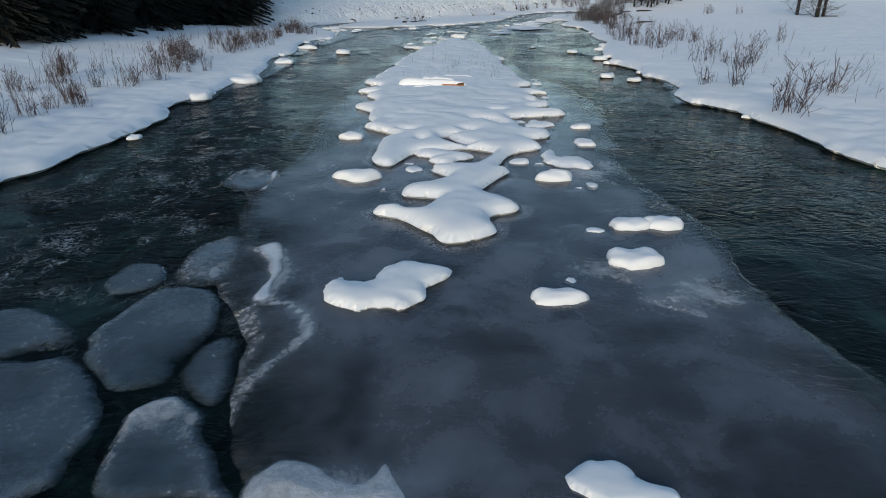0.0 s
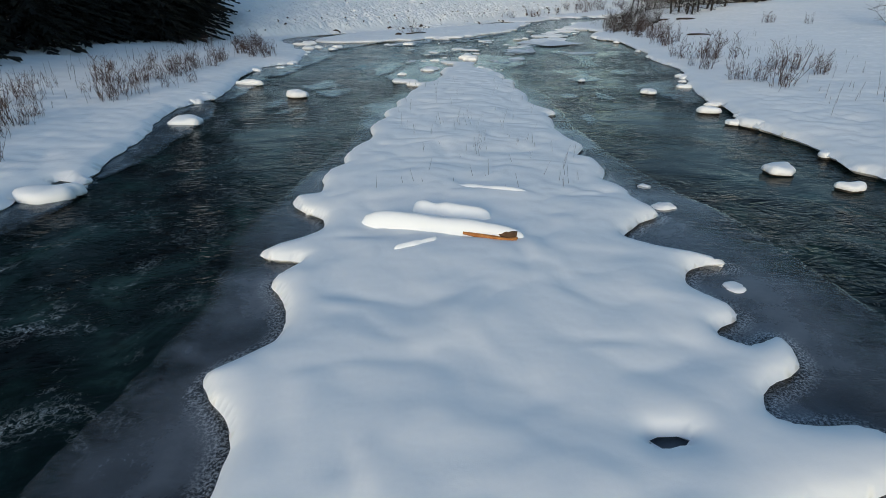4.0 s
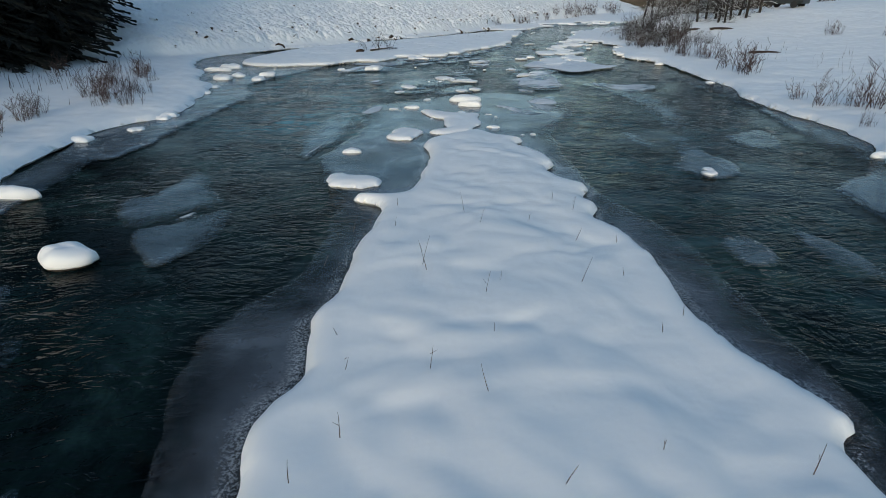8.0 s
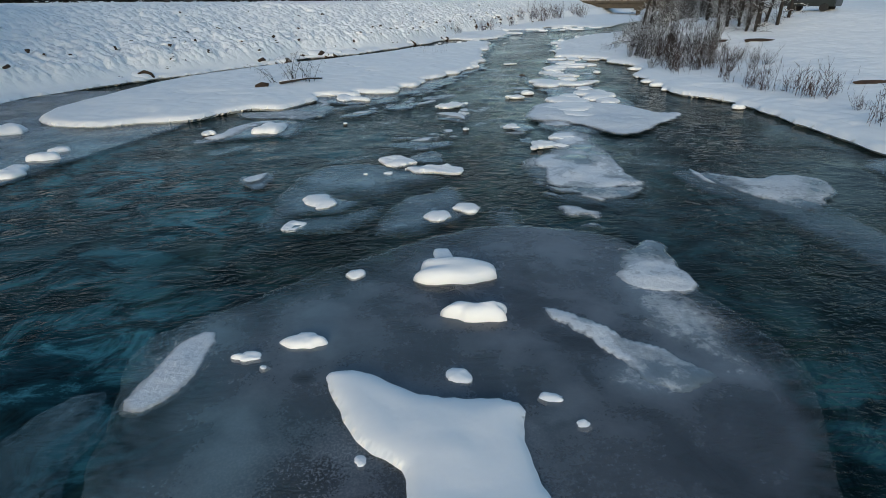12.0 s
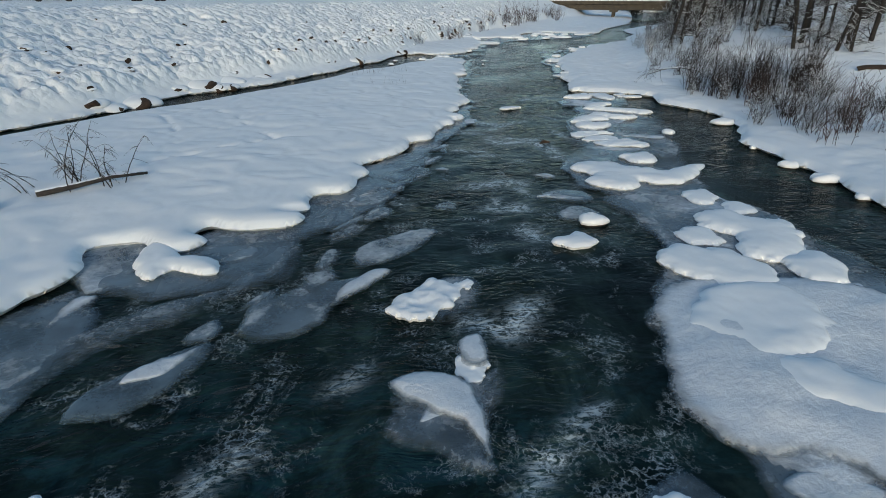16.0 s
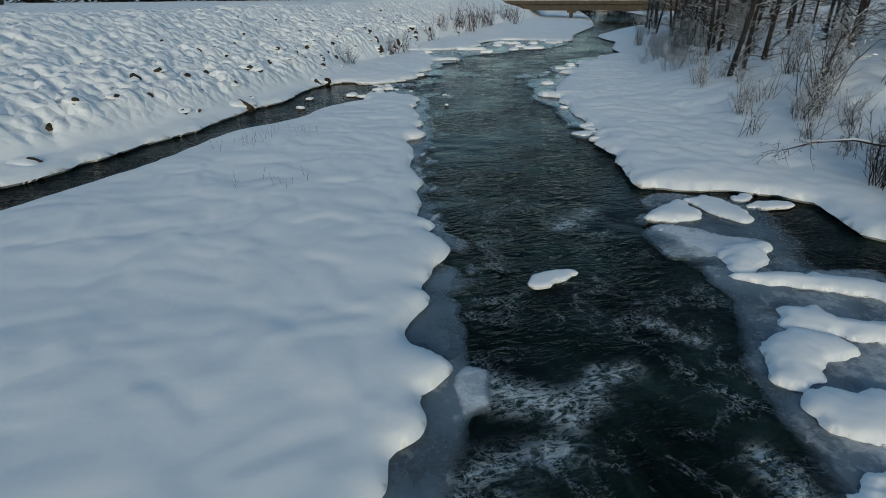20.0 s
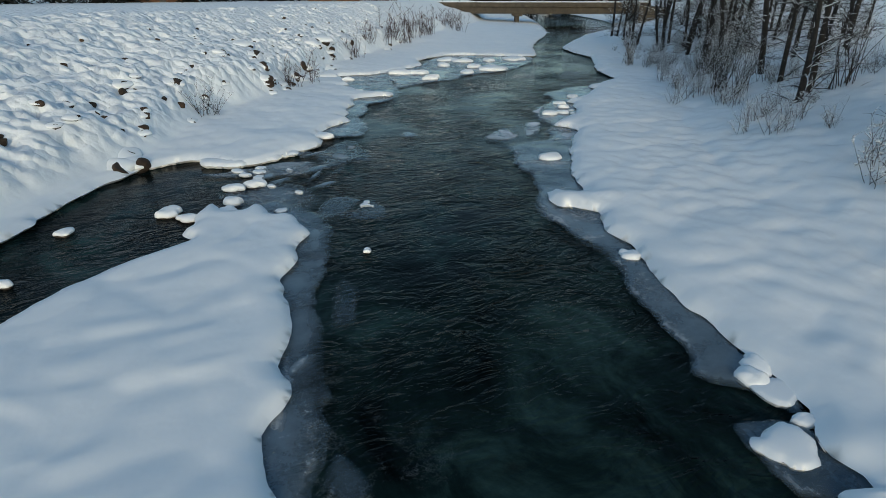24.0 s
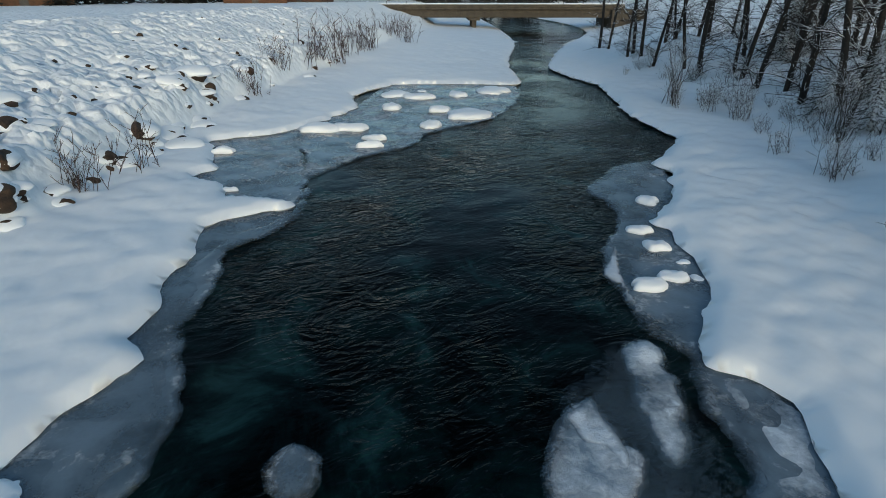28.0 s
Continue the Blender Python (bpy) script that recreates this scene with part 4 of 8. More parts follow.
floe([(-4.15, 7.52), (-4.15, 7.84), (-3.92, 7.78), (-3.87, 7.51), (-3.97, 7.34)], 0.8, 0.85, 0.08)
floe([(-3.66, 8.48), (-3.39, 8.65), (-3.1, 8.26), (-2.98, 7.67), (-3.04, 7.13), (-3.06, 6.77), (-3.26, 6.88), (-3.3, 7.5), (-3.5, 8.06)], 0.95, 0.92, 0.1)
floe([(-4.63, 7.7), (-4.56, 8.61), (-4.12, 8.94), (-3.76, 8.07), (-3.85, 7.34), (-4.33, 7.35)], 0.3, 0.7, 0.2)
floe([(0.79, 8.39), (1.29, 8.65), (1.73, 8.21), (1.57, 7.77), (1.07, 7.63), (0.76, 7.98)], 0.55, 0.5, 0.4)
floe([(-4.45, 11.43), (-4.42, 11.89), (-4.57, 12.57), (-4.39, 12.83), (-4.23, 12.33), (-4.24, 11.82), (-4.26, 11.4)], 0.95, 0.9, 0.1)
floe([(-5.08, 11.63), (-5.3, 12.19), (-5.12, 12.58), (-4.76, 12.83), (-4.48, 12.74), (-4.27, 11.89), (-4.42, 11.43), (-4.79, 11.38)], 0.25, 0.75, 0.2)
floe([(-5.4, 12.04), (-5.27, 12.98), (-4.72, 12.88), (-4.29, 12.1), (-4.57, 11.49), (-5.13, 11.57)], 0.3, 0.7, 0.15)
floe([(1.68, 12.78), (2.26, 13.05), (2.87, 12.69), (3.31, 12.77), (3.65, 12.95), (3.39, 12.43), (2.89, 12.2), (3.13, 11.63), (3, 11.37), (2.74, 11.7), (2.22, 12.06), (1.82, 12.45)], 0.5, 0.5, 0.4)
floe([(-4.91, 15.92), (-4.92, 16.5), (-5.03, 17.19), (-4.74, 16.71), (-4.69, 16.1), (-4.77, 15.83)], 0.12, 0.55, 0.3)
floe([(-4.9, 34.32), (-4.99, 34.94), (-4.7, 35.21), (-4.54, 34.64), (-4.63, 34.23)], 0.1, 0.4, 0.4)
floe([(4.45, 35.63), (4.84, 35.61), (4.76, 34.75), (4.38, 33.79), (4.3, 34.22), (4.29, 34.98)], 0.1, 0.5, 0.4)
floe([(-6, 35.08), (-5.97, 35.68), (-5.7, 36.36), (-5.52, 35.77), (-5.58, 35.21), (-5.84, 35.03)], 0.15, 0.5, 0.35)
floe([(-6.91, 36.06), (-6.88, 36.66), (-6.36, 37.77), (-6.06, 37.16), (-6.36, 36.2), (-6.7, 35.94)], 0.1, 0.45, 0.4)
floe([(-7.77, 37.39), (-7.92, 38.49), (-7.39, 39.39), (-7.02, 38.63), (-6.98, 37.49), (-7.45, 37.17)], 0.1, 0.45, 0.4)
floe([(4.63, 40.26), (5.28, 40.43), (5.32, 39.41), (4.63, 39.23)], 0.1, 0.5, 0.4)
floe([(-6.39, 41.44), (-5.84, 41.9), (-5.45, 42.45), (-4.9, 42.72), (-4.67, 42.23), (-4.69, 41.42), (-4.99, 40.57), (-5.27, 40.06), (-5.56, 40.17)], 0.12, 0.7, 0.4)
floe([(8.79, 42.73), (11.08, 44.46), (12.55, 44.39), (12.11, 42.25), (9.79, 39.19), (9.17, 39.67), (8.67, 40.67)], 0.12, 0.6, 0.5)
floe([(-5.8, 42.04), (-5.67, 42.28), (-5.53, 42.45), (-5.45, 42.33), (-5.55, 42.04)], 0.9, 0.9, 0.08)
floe([(-10.44, 39.54), (-10.94, 41.6), (-11.17, 43.87), (-11.14, 46.8), (-11.19, 49.96), (-9.87, 47.7), (-9.55, 44.29), (-9.46, 42.07), (-9.4, 40.11), (-9.69, 38.93)], 0.15, 0.8, 0.4)
floe([(-7.25, 43.55), (-6.89, 43.81), (-6.72, 44.92), (-6.58, 45.71), (-6.11, 45.39), (-5.51, 43.9), (-5.27, 42.92), (-5.69, 42.47), (-6.07, 42.06), (-6.55, 41.7), (-7.35, 42.93)], 0.15, 0.75, 0.5)
floe([(7.34, 48.34), (8, 48.29), (7.73, 46.73), (7.75, 45.43), (7.54, 44.51), (6.72, 44.03), (6.26, 44.34), (6.02, 45.25), (6.86, 46.21)], 0.15, 0.7, 0.4)
floe([(-4, 46.94), (-3.89, 47.53), (-3.71, 48.29), (-3.51, 48.53), (-3.58, 47.83), (-3.79, 47.21), (-3.83, 46.78)], 1, 0.9, 0.1)
floe([(6.08, 49.29), (6.52, 49.24), (6.55, 48.33), (6.61, 47.33), (6.11, 47.2), (5.88, 47.83)], 0.1, 0.5, 0.5)
floe([(-4.05, 46.88), (-4.31, 48.56), (-4.42, 50.45), (-3.96, 52.75), (-3.12, 53.51), (-2.79, 51.86), (-2.83, 50.42), (-3.23, 48.43), (-3.71, 47.43), (-3.81, 46.71)], 0.12, 0.75, 0.45)
floe([(3.32, 50.73), (3.94, 50.74), (3.81, 50.39), (3.34, 50.46)], 0.5, 0.7, 0.2)
floe([(2.57, 54.56), (3.15, 54.38), (3.65, 53.64), (4.16, 52.81), (4.26, 52.52), (3.55, 52.41), (3.12, 53.1)], 0.95, 0.9, 0.2)
floe([(-2.75, 53.25), (-2.52, 54.31), (-2.04, 54.62), (-2.04, 53.62), (-2.46, 53)], 0.9, 0.9, 0.1)
floe([(8.26, 60.86), (10.18, 60.11), (10.38, 56.1), (9.66, 52.13), (8.74, 49.91), (8.02, 50.32), (8.56, 53.22), (8.63, 57.05)], 0.1, 0.5, 0.5)
floe([(4.14, 55.4), (5.18, 56.64), (5.62, 56.43), (5.42, 54.82), (4.7, 54.72)], 0.95, 0.9, 0.15)
floe([(4.42, 57.65), (4.68, 57.76), (4.88, 57.68), (4.92, 57.42), (4.68, 57.5), (4.46, 57.54)], 0.95, 0.9, 0.12)
floe([(2.92, 58.91), (3.32, 59.04), (3.47, 58.43), (3.35, 57.67), (3.03, 57.47), (2.74, 57.86), (2.69, 58.41)], 0.2, 0.6, 0.4)
floe([(4.34, 58.8), (4.65, 58.84), (5.02, 58.52), (5.21, 58.29), (4.98, 57.9), (4.8, 58.1), (4.39, 58.09), (4.35, 58.45)], 0.95, 0.9, 0.15)
floe([(-1.41, 58.22), (-1.41, 58.84), (-0.9, 58.99), (-0.23, 59.12), (0.43, 59.58), (0.57, 59.63), (0.44, 58.99), (0.12, 58.49), (-0.34, 58.03)], 0.2, 0.75, 0.35)
floe([(6.35, 59.15), (6.85, 59.06), (6.53, 58.54), (5.78, 58.38), (5.01, 58.83), (4.44, 59.39), (4.99, 59.67)], 0.15, 0.5, 0.5)
floe([(0.37, 57.96), (0.56, 58.88), (0.83, 59.61), (1.13, 60.13), (1.76, 60.4), (2.3, 60.77), (2.48, 60.13), (2.48, 59.54), (2.89, 59.22), (2.83, 58.73), (2.43, 58.37), (1.96, 58.15), (1.55, 58.08), (1.18, 57.75)], 0.16, 0.75, 0.4)
floe([(5.02, 59.44), (5.35, 59.47), (5.66, 59.1), (5.48, 58.96), (5.2, 59.22)], 0.9, 0.9, 0.12)
floe([(8.88, 60.66), (9.96, 60.1), (11.33, 60.08), (11.48, 58.99), (9.78, 57.68), (9.11, 58.61)], 0.75, 0.8, 0.25)
floe([(-2.02, 58.34), (-2.12, 59.05), (-1.88, 59.8), (-1.71, 61.17), (-1.37, 61.13), (-0.53, 60.44), (-0.07, 60.11), (0.27, 60.17), (-0.03, 59.61), (-0.36, 59.21), (-0.95, 59.24), (-1.42, 59.08), (-1.48, 58.43)], 0.16, 0.8, 0.4)
floe([(4.56, 60.42), (4.89, 60.1), (5.76, 60.01), (6.28, 59.83), (6.86, 59.71), (6.14, 59.06), (5.22, 59.24), (5.1, 59.53), (4.7, 59.82)], 0.72, 0.9, 0.3)
floe([(8.91, 61.1), (8.97, 60.72), (8.89, 60.15), (8.87, 59.66), (8.73, 59.97), (8.71, 60.45)], 0.95, 0.9, 0.08)
floe([(4.64, 62.57), (5.06, 62.98), (5.36, 62.67), (5.23, 61.55), (4.58, 60.24), (4.7, 59.82), (4.85, 59.44), (4.33, 59.54), (4.38, 60.12), (4.44, 60.82), (4.52, 61.69)], 0.55, 0.85, 0.5)
floe([(-1.61, 60.56), (-1.71, 61.14), (-1.55, 61.7), (-1.33, 62.36), (-0.93, 62.95), (-0.31, 63.14), (0.45, 63.14), (1.07, 62.73), (1.9, 61.96), (2.41, 61.57), (2.28, 61.34), (1.65, 60.97), (1.15, 60.78), (1.03, 60.46), (0.5, 60.15)], 0.16, 0.8, 0.55)
floe([(-2.72, 61.57), (-2.46, 61.83), (-2.33, 62.32), (-2.43, 62.31), (-2.92, 61.96)], 1.05, 0.95, 0.12)
floe([(-2.51, 61.14), (-2.21, 61.63), (-2.1, 62.07), (-2.13, 62.84), (-2.41, 62.55), (-3.08, 62.28)], 0.25, 0.85, 0.12)
floe([(6.71, 66.04), (7.58, 66.12), (7.87, 65.15), (7.75, 63.94), (7.46, 62.59), (7.17, 61.57), (7.12, 60.77), (7.18, 60.43), (7.34, 60.15), (6.86, 59.71), (6.1, 59.78), (5.7, 59.94), (5.07, 59.98), (4.67, 60.27), (4.77, 60.96), (5.02, 61.59), (4.83, 62.16), (5.11, 62.8), (5.89, 63.87), (6.14, 65)], 0.95, 0.97, 0.35)
floe([(1.07, 62.9), (1.69, 62.78), (2.46, 62.63), (2.93, 62.26), (2.64, 61.7), (2.01, 61.71), (1.42, 62.17)], 0.4, 0.8, 0.3)
floe([(1.49, 63.56), (1.9, 64.05), (2.41, 64.3), (2.63, 63.54), (2.47, 62.92), (2.02, 62.86), (1.56, 63.13)], 0.3, 0.8, 0.15)
floe([(-1.2, 63.2), (-0.69, 63.62), (0.08, 63.96), (0.92, 64.34), (0.75, 63.82), (0.12, 63.38), (-0.6, 63.08)], 0.2, 0.6, 0.5)
floe([(1.71, 64.31), (1.78, 64.81), (2.29, 65.13), (2.81, 65.2), (3.11, 65.33), (2.94, 64.9), (2.6, 64.71), (2.32, 64.39)], 0.2, 0.6, 0.4)
floe([(5.32, 65.29), (5.78, 65.54), (5.81, 64.96), (5.52, 64.62), (5.31, 64.86)], 0.3, 0.6, 0.5)
floe([(-4.6, 65.33), (-3.89, 65.59), (-3.31, 65.9), (-3.43, 65.29), (-3.88, 64.82), (-4.21, 64.55)], 0.2, 0.5, 0.4)
floe([(1.75, 65.62), (2.09, 65.81), (2.52, 65.89), (2.97, 66.02), (2.62, 65.64), (2.2, 65.48)], 0.6, 0.85, 0.15)
floe([(1.19, 66.06), (1.42, 66.26), (1.98, 66.23), (2.56, 66.23), (2.38, 65.92), (1.82, 65.87)], 0.3, 0.6, 0.3)
floe([(2.45, 66.51), (2.77, 66.6), (3.01, 66.26), (2.91, 66.1), (2.56, 66.23)], 0.55, 0.8, 0.2)
floe([(2.99, 66.74), (3.21, 66.88), (3.27, 66.58), (3.1, 66.48)], 0.55, 0.8, 0.15)
floe([(5.03, 67.16), (5.45, 67.71), (6.03, 67.89), (6.3, 67.43), (6.3, 66.72), (5.76, 66.24), (5.4, 66.75)], 0.4, 0.85, 0.2)
floe([(6.83, 67.48), (7.33, 67.61), (7.83, 67.26), (7.74, 67.03), (7.09, 67.08)], 0.7, 0.85, 0.2)
floe([(3.87, 67.44), (4.01, 67.52), (4.02, 67.21), (3.89, 67.07)], 0.9, 0.9, 0.1)
floe([(-5.38, 66.9), (-4.73, 67.56), (-4.45, 69.01), (-3.21, 70.05), (-1.94, 69.58), (-2.07, 67.79), (-2.79, 66.9), (-3.99, 66.7), (-5.06, 66.24)], 0.35, 0.85, 0.25)
floe([(-5.17, 67.24), (-4.69, 67.7), (-4.36, 69.1), (-3.17, 69.91), (-2.83, 69.56), (-3.63, 68.6), (-4.02, 67.28), (-4.67, 66.76)], 1, 0.95, 0.15)
floe([(-3.51, 69), (-2.92, 69.46), (-1.86, 69.27), (-1.84, 68.47), (-1.93, 67.13), (-2.39, 66.61)], 0.3, 0.7, 0.35)
floe([(3.94, 68.58), (4.12, 68.47), (4.16, 68.29), (3.98, 68.29)], 0.5, 0.8, 0.1)
floe([(-3.47, 68.9), (-3, 69.25), (-2.46, 69.32), (-2.34, 68.58), (-2.56, 67.86), (-2.81, 67.51)], 0.8, 0.9, 0.2)
floe([(6.63, 68.92), (7.2, 70.23), (7.99, 71.3), (8.95, 71.62), (10.26, 71.33), (11.27, 70.87), (11.8, 69.92), (11.94, 68.59), (12.77, 68.13), (9.48, 65.27), (8.63, 65.53), (8.41, 66.1), (8.15, 67), (7.55, 67.63), (6.88, 67.92), (6.58, 68.48)], 1.15, 0.97, 0.2)
floe([(3.46, 69.15), (3.8, 69.68), (4.23, 69.64), (4.17, 69.07), (4.13, 68.82), (3.89, 69.13), (3.64, 69.08)], 0.95, 0.9, 0.1)
floe([(3.16, 69.11), (3.44, 69.65), (3.89, 69.77), (4.74, 70.07), (4.73, 69.58), (4.21, 68.87), (3.99, 68.33), (3.54, 68.76)], 0.5, 0.75, 0.2)
floe([(3.3, 69.76), (3.95, 70.03), (4.36, 69.41), (3.97, 69.12), (3.4, 69.41)], 0.5, 0.8, 0.2)
floe([(-0.48, 70.11), (-0.43, 70.61), (-0.13, 70.92), (0.42, 71.23), (0.91, 71.42), (0.83, 70.95), (0.48, 70.32), (0.12, 69.99)], 0.3, 0.8, 0.2)
floe([(-0.04, 70.61), (-0, 70.83), (0.44, 71.18), (0.89, 71.41), (0.81, 71.09), (0.46, 70.73)], 0.9, 0.9, 0.1)
floe([(7.39, 70.66), (7.84, 71.28), (8.95, 72.89), (9.19, 74.04), (9.5, 75.85), (10.39, 76.33), (11.79, 76.01), (12.66, 73.96), (11.88, 71.46), (11.87, 70.37), (7.8, 66.96), (7.04, 67.52), (6.9, 67.91), (6.71, 68.3), (6.73, 68.69), (6.96, 68.96), (7.03, 69.55)], 0.5, 0.92, 0.3)
floe([(-4.24, 70.54), (-2.67, 70.16), (-1.83, 69.75), (-1.24, 70.74), (-0.91, 71.98), (-1, 72.98), (-1.53, 73.72), (-2.17, 72.87), (-3.26, 71.82), (-4.82, 71.76)], 0.45, 0.85, 0.3)
floe([(3.92, 71.44), (4.31, 72.49), (5.09, 72.58), (4.97, 71.65), (4.41, 71.3)], 0.4, 0.8, 0.2)
floe([(-1.33, 70.04), (-1.09, 70.88), (-0.68, 71.4), (-0.23, 71.87), (0.47, 72.22), (1.14, 72.96), (1.97, 73.23), (1.11, 73.21), (0.11, 72.84), (-0.62, 72.47), (-1.28, 72.14), (-2.04, 71.6)], 0.3, 0.75, 0.35)
floe([(1.26, 71.53), (1.39, 72.08), (2.05, 72.75), (2.81, 73), (3.71, 73.07), (3.36, 72.66), (2.67, 72.07), (2.23, 71.42), (1.61, 71.3)], 0.2, 0.8, 0.2)
floe([(2.63, 72.08), (2.88, 72.6), (3.31, 73.11), (3.72, 73.11), (3.47, 72.79), (3.01, 72.38)], 0.95, 0.9, 0.12)
floe([(-1.56, 72.12), (-1.49, 73.2), (-0.93, 73.27), (-1.1, 72.75), (-1.39, 72.24)], 0.8, 0.9, 0.2)
floe([(0.84, 72.49), (1.23, 72.94), (1.97, 73.23), (1.86, 73.13), (1.32, 72.92)], 0.9, 0.9, 0.15)
floe([(3.31, 74.16), (4.34, 74.97), (5.03, 74.81), (4.51, 74.03), (3.78, 73.53), (3.14, 73.43)], 0.4, 0.8, 0.2)
floe([(-1.97, 74.58), (-1.72, 75.72), (-1, 75.76), (-0.58, 75.04), (-0.68, 73.83), (-1.14, 73.27), (-1.52, 73.56)], 0.5, 0.9, 0.1)
floe([(7.78, 75.12), (8.48, 75.58), (8.84, 74.88), (8.37, 74.49), (7.79, 74.69)], 0.55, 0.8, 0.15)
floe([(9.38, 76.02), (10.06, 76.03), (10.94, 75.68), (9.74, 74.76), (9.39, 75.08), (9.26, 75.51)], 0.15, 0.5, 0.5)
floe([(-0.26, 74.7), (0.37, 76.02), (1.55, 75.69), (2.5, 76.53), (3.67, 77.97), (5.07, 79.34), (5.78, 80.29), (4.5, 77.19), (3.48, 75.94), (2.48, 75.16), (1.82, 74.44), (0.92, 73.26), (0.35, 72.94), (-0.33, 72.9)], 0.25, 0.85, 0.3)
floe([(7.75, 76.33), (8.16, 76.44), (8.56, 76.25), (8.87, 76.06), (8.92, 75.86), (8.56, 75.79), (8.1, 76.05)], 0.9, 0.9, 0.15)
floe([(7.72, 76.46), (8.21, 76.74), (8.83, 76.7), (9.19, 76.43), (9.16, 75.87), (8.72, 75.64), (8.37, 75.74), (7.94, 76.03), (7.66, 76.25)], 0.4, 0.85, 0.15)
floe([(5.14, 76.1), (5.4, 76.42), (5.66, 76.47), (5.7, 76.18), (5.55, 75.93)], 0.3, 0.6, 0.3)
floe([(3.21, 76.64), (3.27, 77.02), (3.49, 77.29), (3.85, 77.56), (4.27, 77.97), (4.51, 77.91), (4.45, 77.11), (4.25, 76.75), (3.95, 76.44)], 0.25, 0.85, 0.15)
floe([(3.26, 76.79), (3.37, 77.15), (3.73, 77.46), (4.05, 77.61), (3.95, 77.39), (3.55, 77.19), (3.36, 76.84)], 0.95, 0.9, 0.1)
floe([(3.32, 77.15), (3.95, 77.91), (4.56, 78.11), (4.28, 77.11), (3.56, 76.85)], 0.5, 0.85, 0.15)
floe([(9.39, 78.5), (9.96, 79.3), (10.61, 79.74), (10.93, 79.24), (11.2, 78.74), (12.16, 78.09), (13.57, 77.69), (11.14, 75.83), (10.28, 76.07), (9.85, 76.41), (9.32, 76.67), (9.21, 77.07), (9.34, 77.71)], 0.38, 0.9, 0.2)
floe([(8.39, 78.1), (8.8, 78.17), (8.91, 77.83), (8.59, 77.69), (8.4, 77.89)], 0.6, 0.85, 0.15)
floe([(5.81, 78.28), (5.95, 78.37), (6.02, 78.02), (5.91, 78.05)], 0.6, 0.8, 0.15)
floe([(4.02, 78.78), (4.69, 79.32), (5.06, 79.54), (5.72, 79.36), (5.36, 78.4), (4.85, 78.04), (4.49, 78.03)], 0.3, 0.75, 0.3)
floe([(5.81, 79.16), (6.08, 79.34), (6.3, 79.11), (6.15, 78.94)], 0.6, 0.8, 0.15)
floe([(10.36, 79.73), (10.94, 80), (11.76, 80.09), (12.69, 79.91), (10.75, 78.51), (9.6, 78.87), (10.17, 79.47)], 0.3, 0.85, 0.3)
floe([(11.1, 80.79), (11.71, 80.73), (12.21, 80.31), (12.93, 80.09), (12.57, 79.83), (11.52, 80.04), (11.07, 80.3)], 0.6, 0.8, 0.25)
floe([(5.28, 80.34), (5.43, 80.69), (5.9, 80.63), (6.01, 80.28), (5.75, 80.14)], 0.4, 0.85, 0.2)
floe([(5.65, 81.45), (5.96, 81.72), (6.23, 81.47), (6.14, 81.19), (5.83, 80.91), (5.58, 80.94), (5.45, 81.21)], 0.35, 0.85, 0.2)
floe([(13.09, 81.81), (14.03, 81.8), (14.64, 81.32), (14.13, 80.95), (13.37, 81.45)], 0.9, 0.9, 0.15)
floe([(13.86, 87.23), (14.44, 87.16), (15.43, 86.69), (16.83, 85.63), (12.09, 82.39), (11.66, 82.53), (11.66, 82.84), (11.85, 83.2), (11.87, 83.67), (12.18, 84.12), (12.32, 84.71), (12.89, 85.1), (13.23, 85.66), (13.62, 86.29)], 0.5, 0.9, 0.2)
floe([(10.73, 87.96), (10.97, 88.15), (11.37, 88.04), (11.52, 87.91), (11.49, 87.77), (10.96, 87.59), (10.67, 87.7)], 0.3, 0.7, 0.2)
floe([(14.12, 89.21), (14.63, 89.38), (15.24, 88.97), (15.52, 88.43), (16, 87.78), (15.08, 87.19), (14.26, 87.42), (13.7, 87.69), (13.64, 88.24)], 0.8, 0.93, 0.15)
floe([(14.19, 89.63), (14.7, 90.04), (15.33, 89.8), (16.4, 88.9), (16.98, 88.4), (16.31, 87.98), (15.24, 88.97), (14.48, 89.34)], 0.3, 0.8, 0.2)
floe([(17.44, 97.98), (17.78, 97.93), (18.24, 97.56), (18.23, 97.15), (18.48, 96.58), (17.99, 96.33), (17.26, 96.91), (17.2, 97.18), (17.23, 97.62)], 0.15, 0.8, 0.2)
floe([(12.89, 99.65), (13.08, 99.28), (13.03, 98.87), (12.69, 98.81), (12.63, 99.23)], 0.12, 0.5, 0.3)
floe([(19.61, 102.77), (19.72, 101.84), (19.26, 100.81), (19.09, 99.49), (18.76, 98.83), (18.71, 98.03), (18.33, 97.73), (18.24, 98.01), (18.21, 98.39), (17.72, 98.89), (18.18, 99.58), (18.46, 100.64), (19.06, 101.88)], 0.2, 0.8, 0.2)
floe([(14.17, 104.16), (14.32, 103.23), (13.88, 102.28), (13.59, 102.42)], 0.1, 0.4, 0.4)
floe([(15.21, 106.75), (15.46, 107.52), (15.83, 107.97), (16.19, 107.82), (16.18, 107.15), (15.79, 106.45)], 0.12, 0.5, 0.35)
floe([(15.24, 107.52), (15.35, 107.59), (15.45, 107.43), (15.35, 107.4)], 0.9, 0.85, 0.12)
floe([(14.52, 107.12), (14.83, 108.07), (15.35, 108.49), (15.77, 108.02), (15.46, 107.52), (15.22, 106.83)], 0.12, 0.45, 0.5)
floe([(15.34, 108.19), (15.47, 108.32), (15.56, 108.25), (15.46, 108.09)], 0.9, 0.85, 0.12)
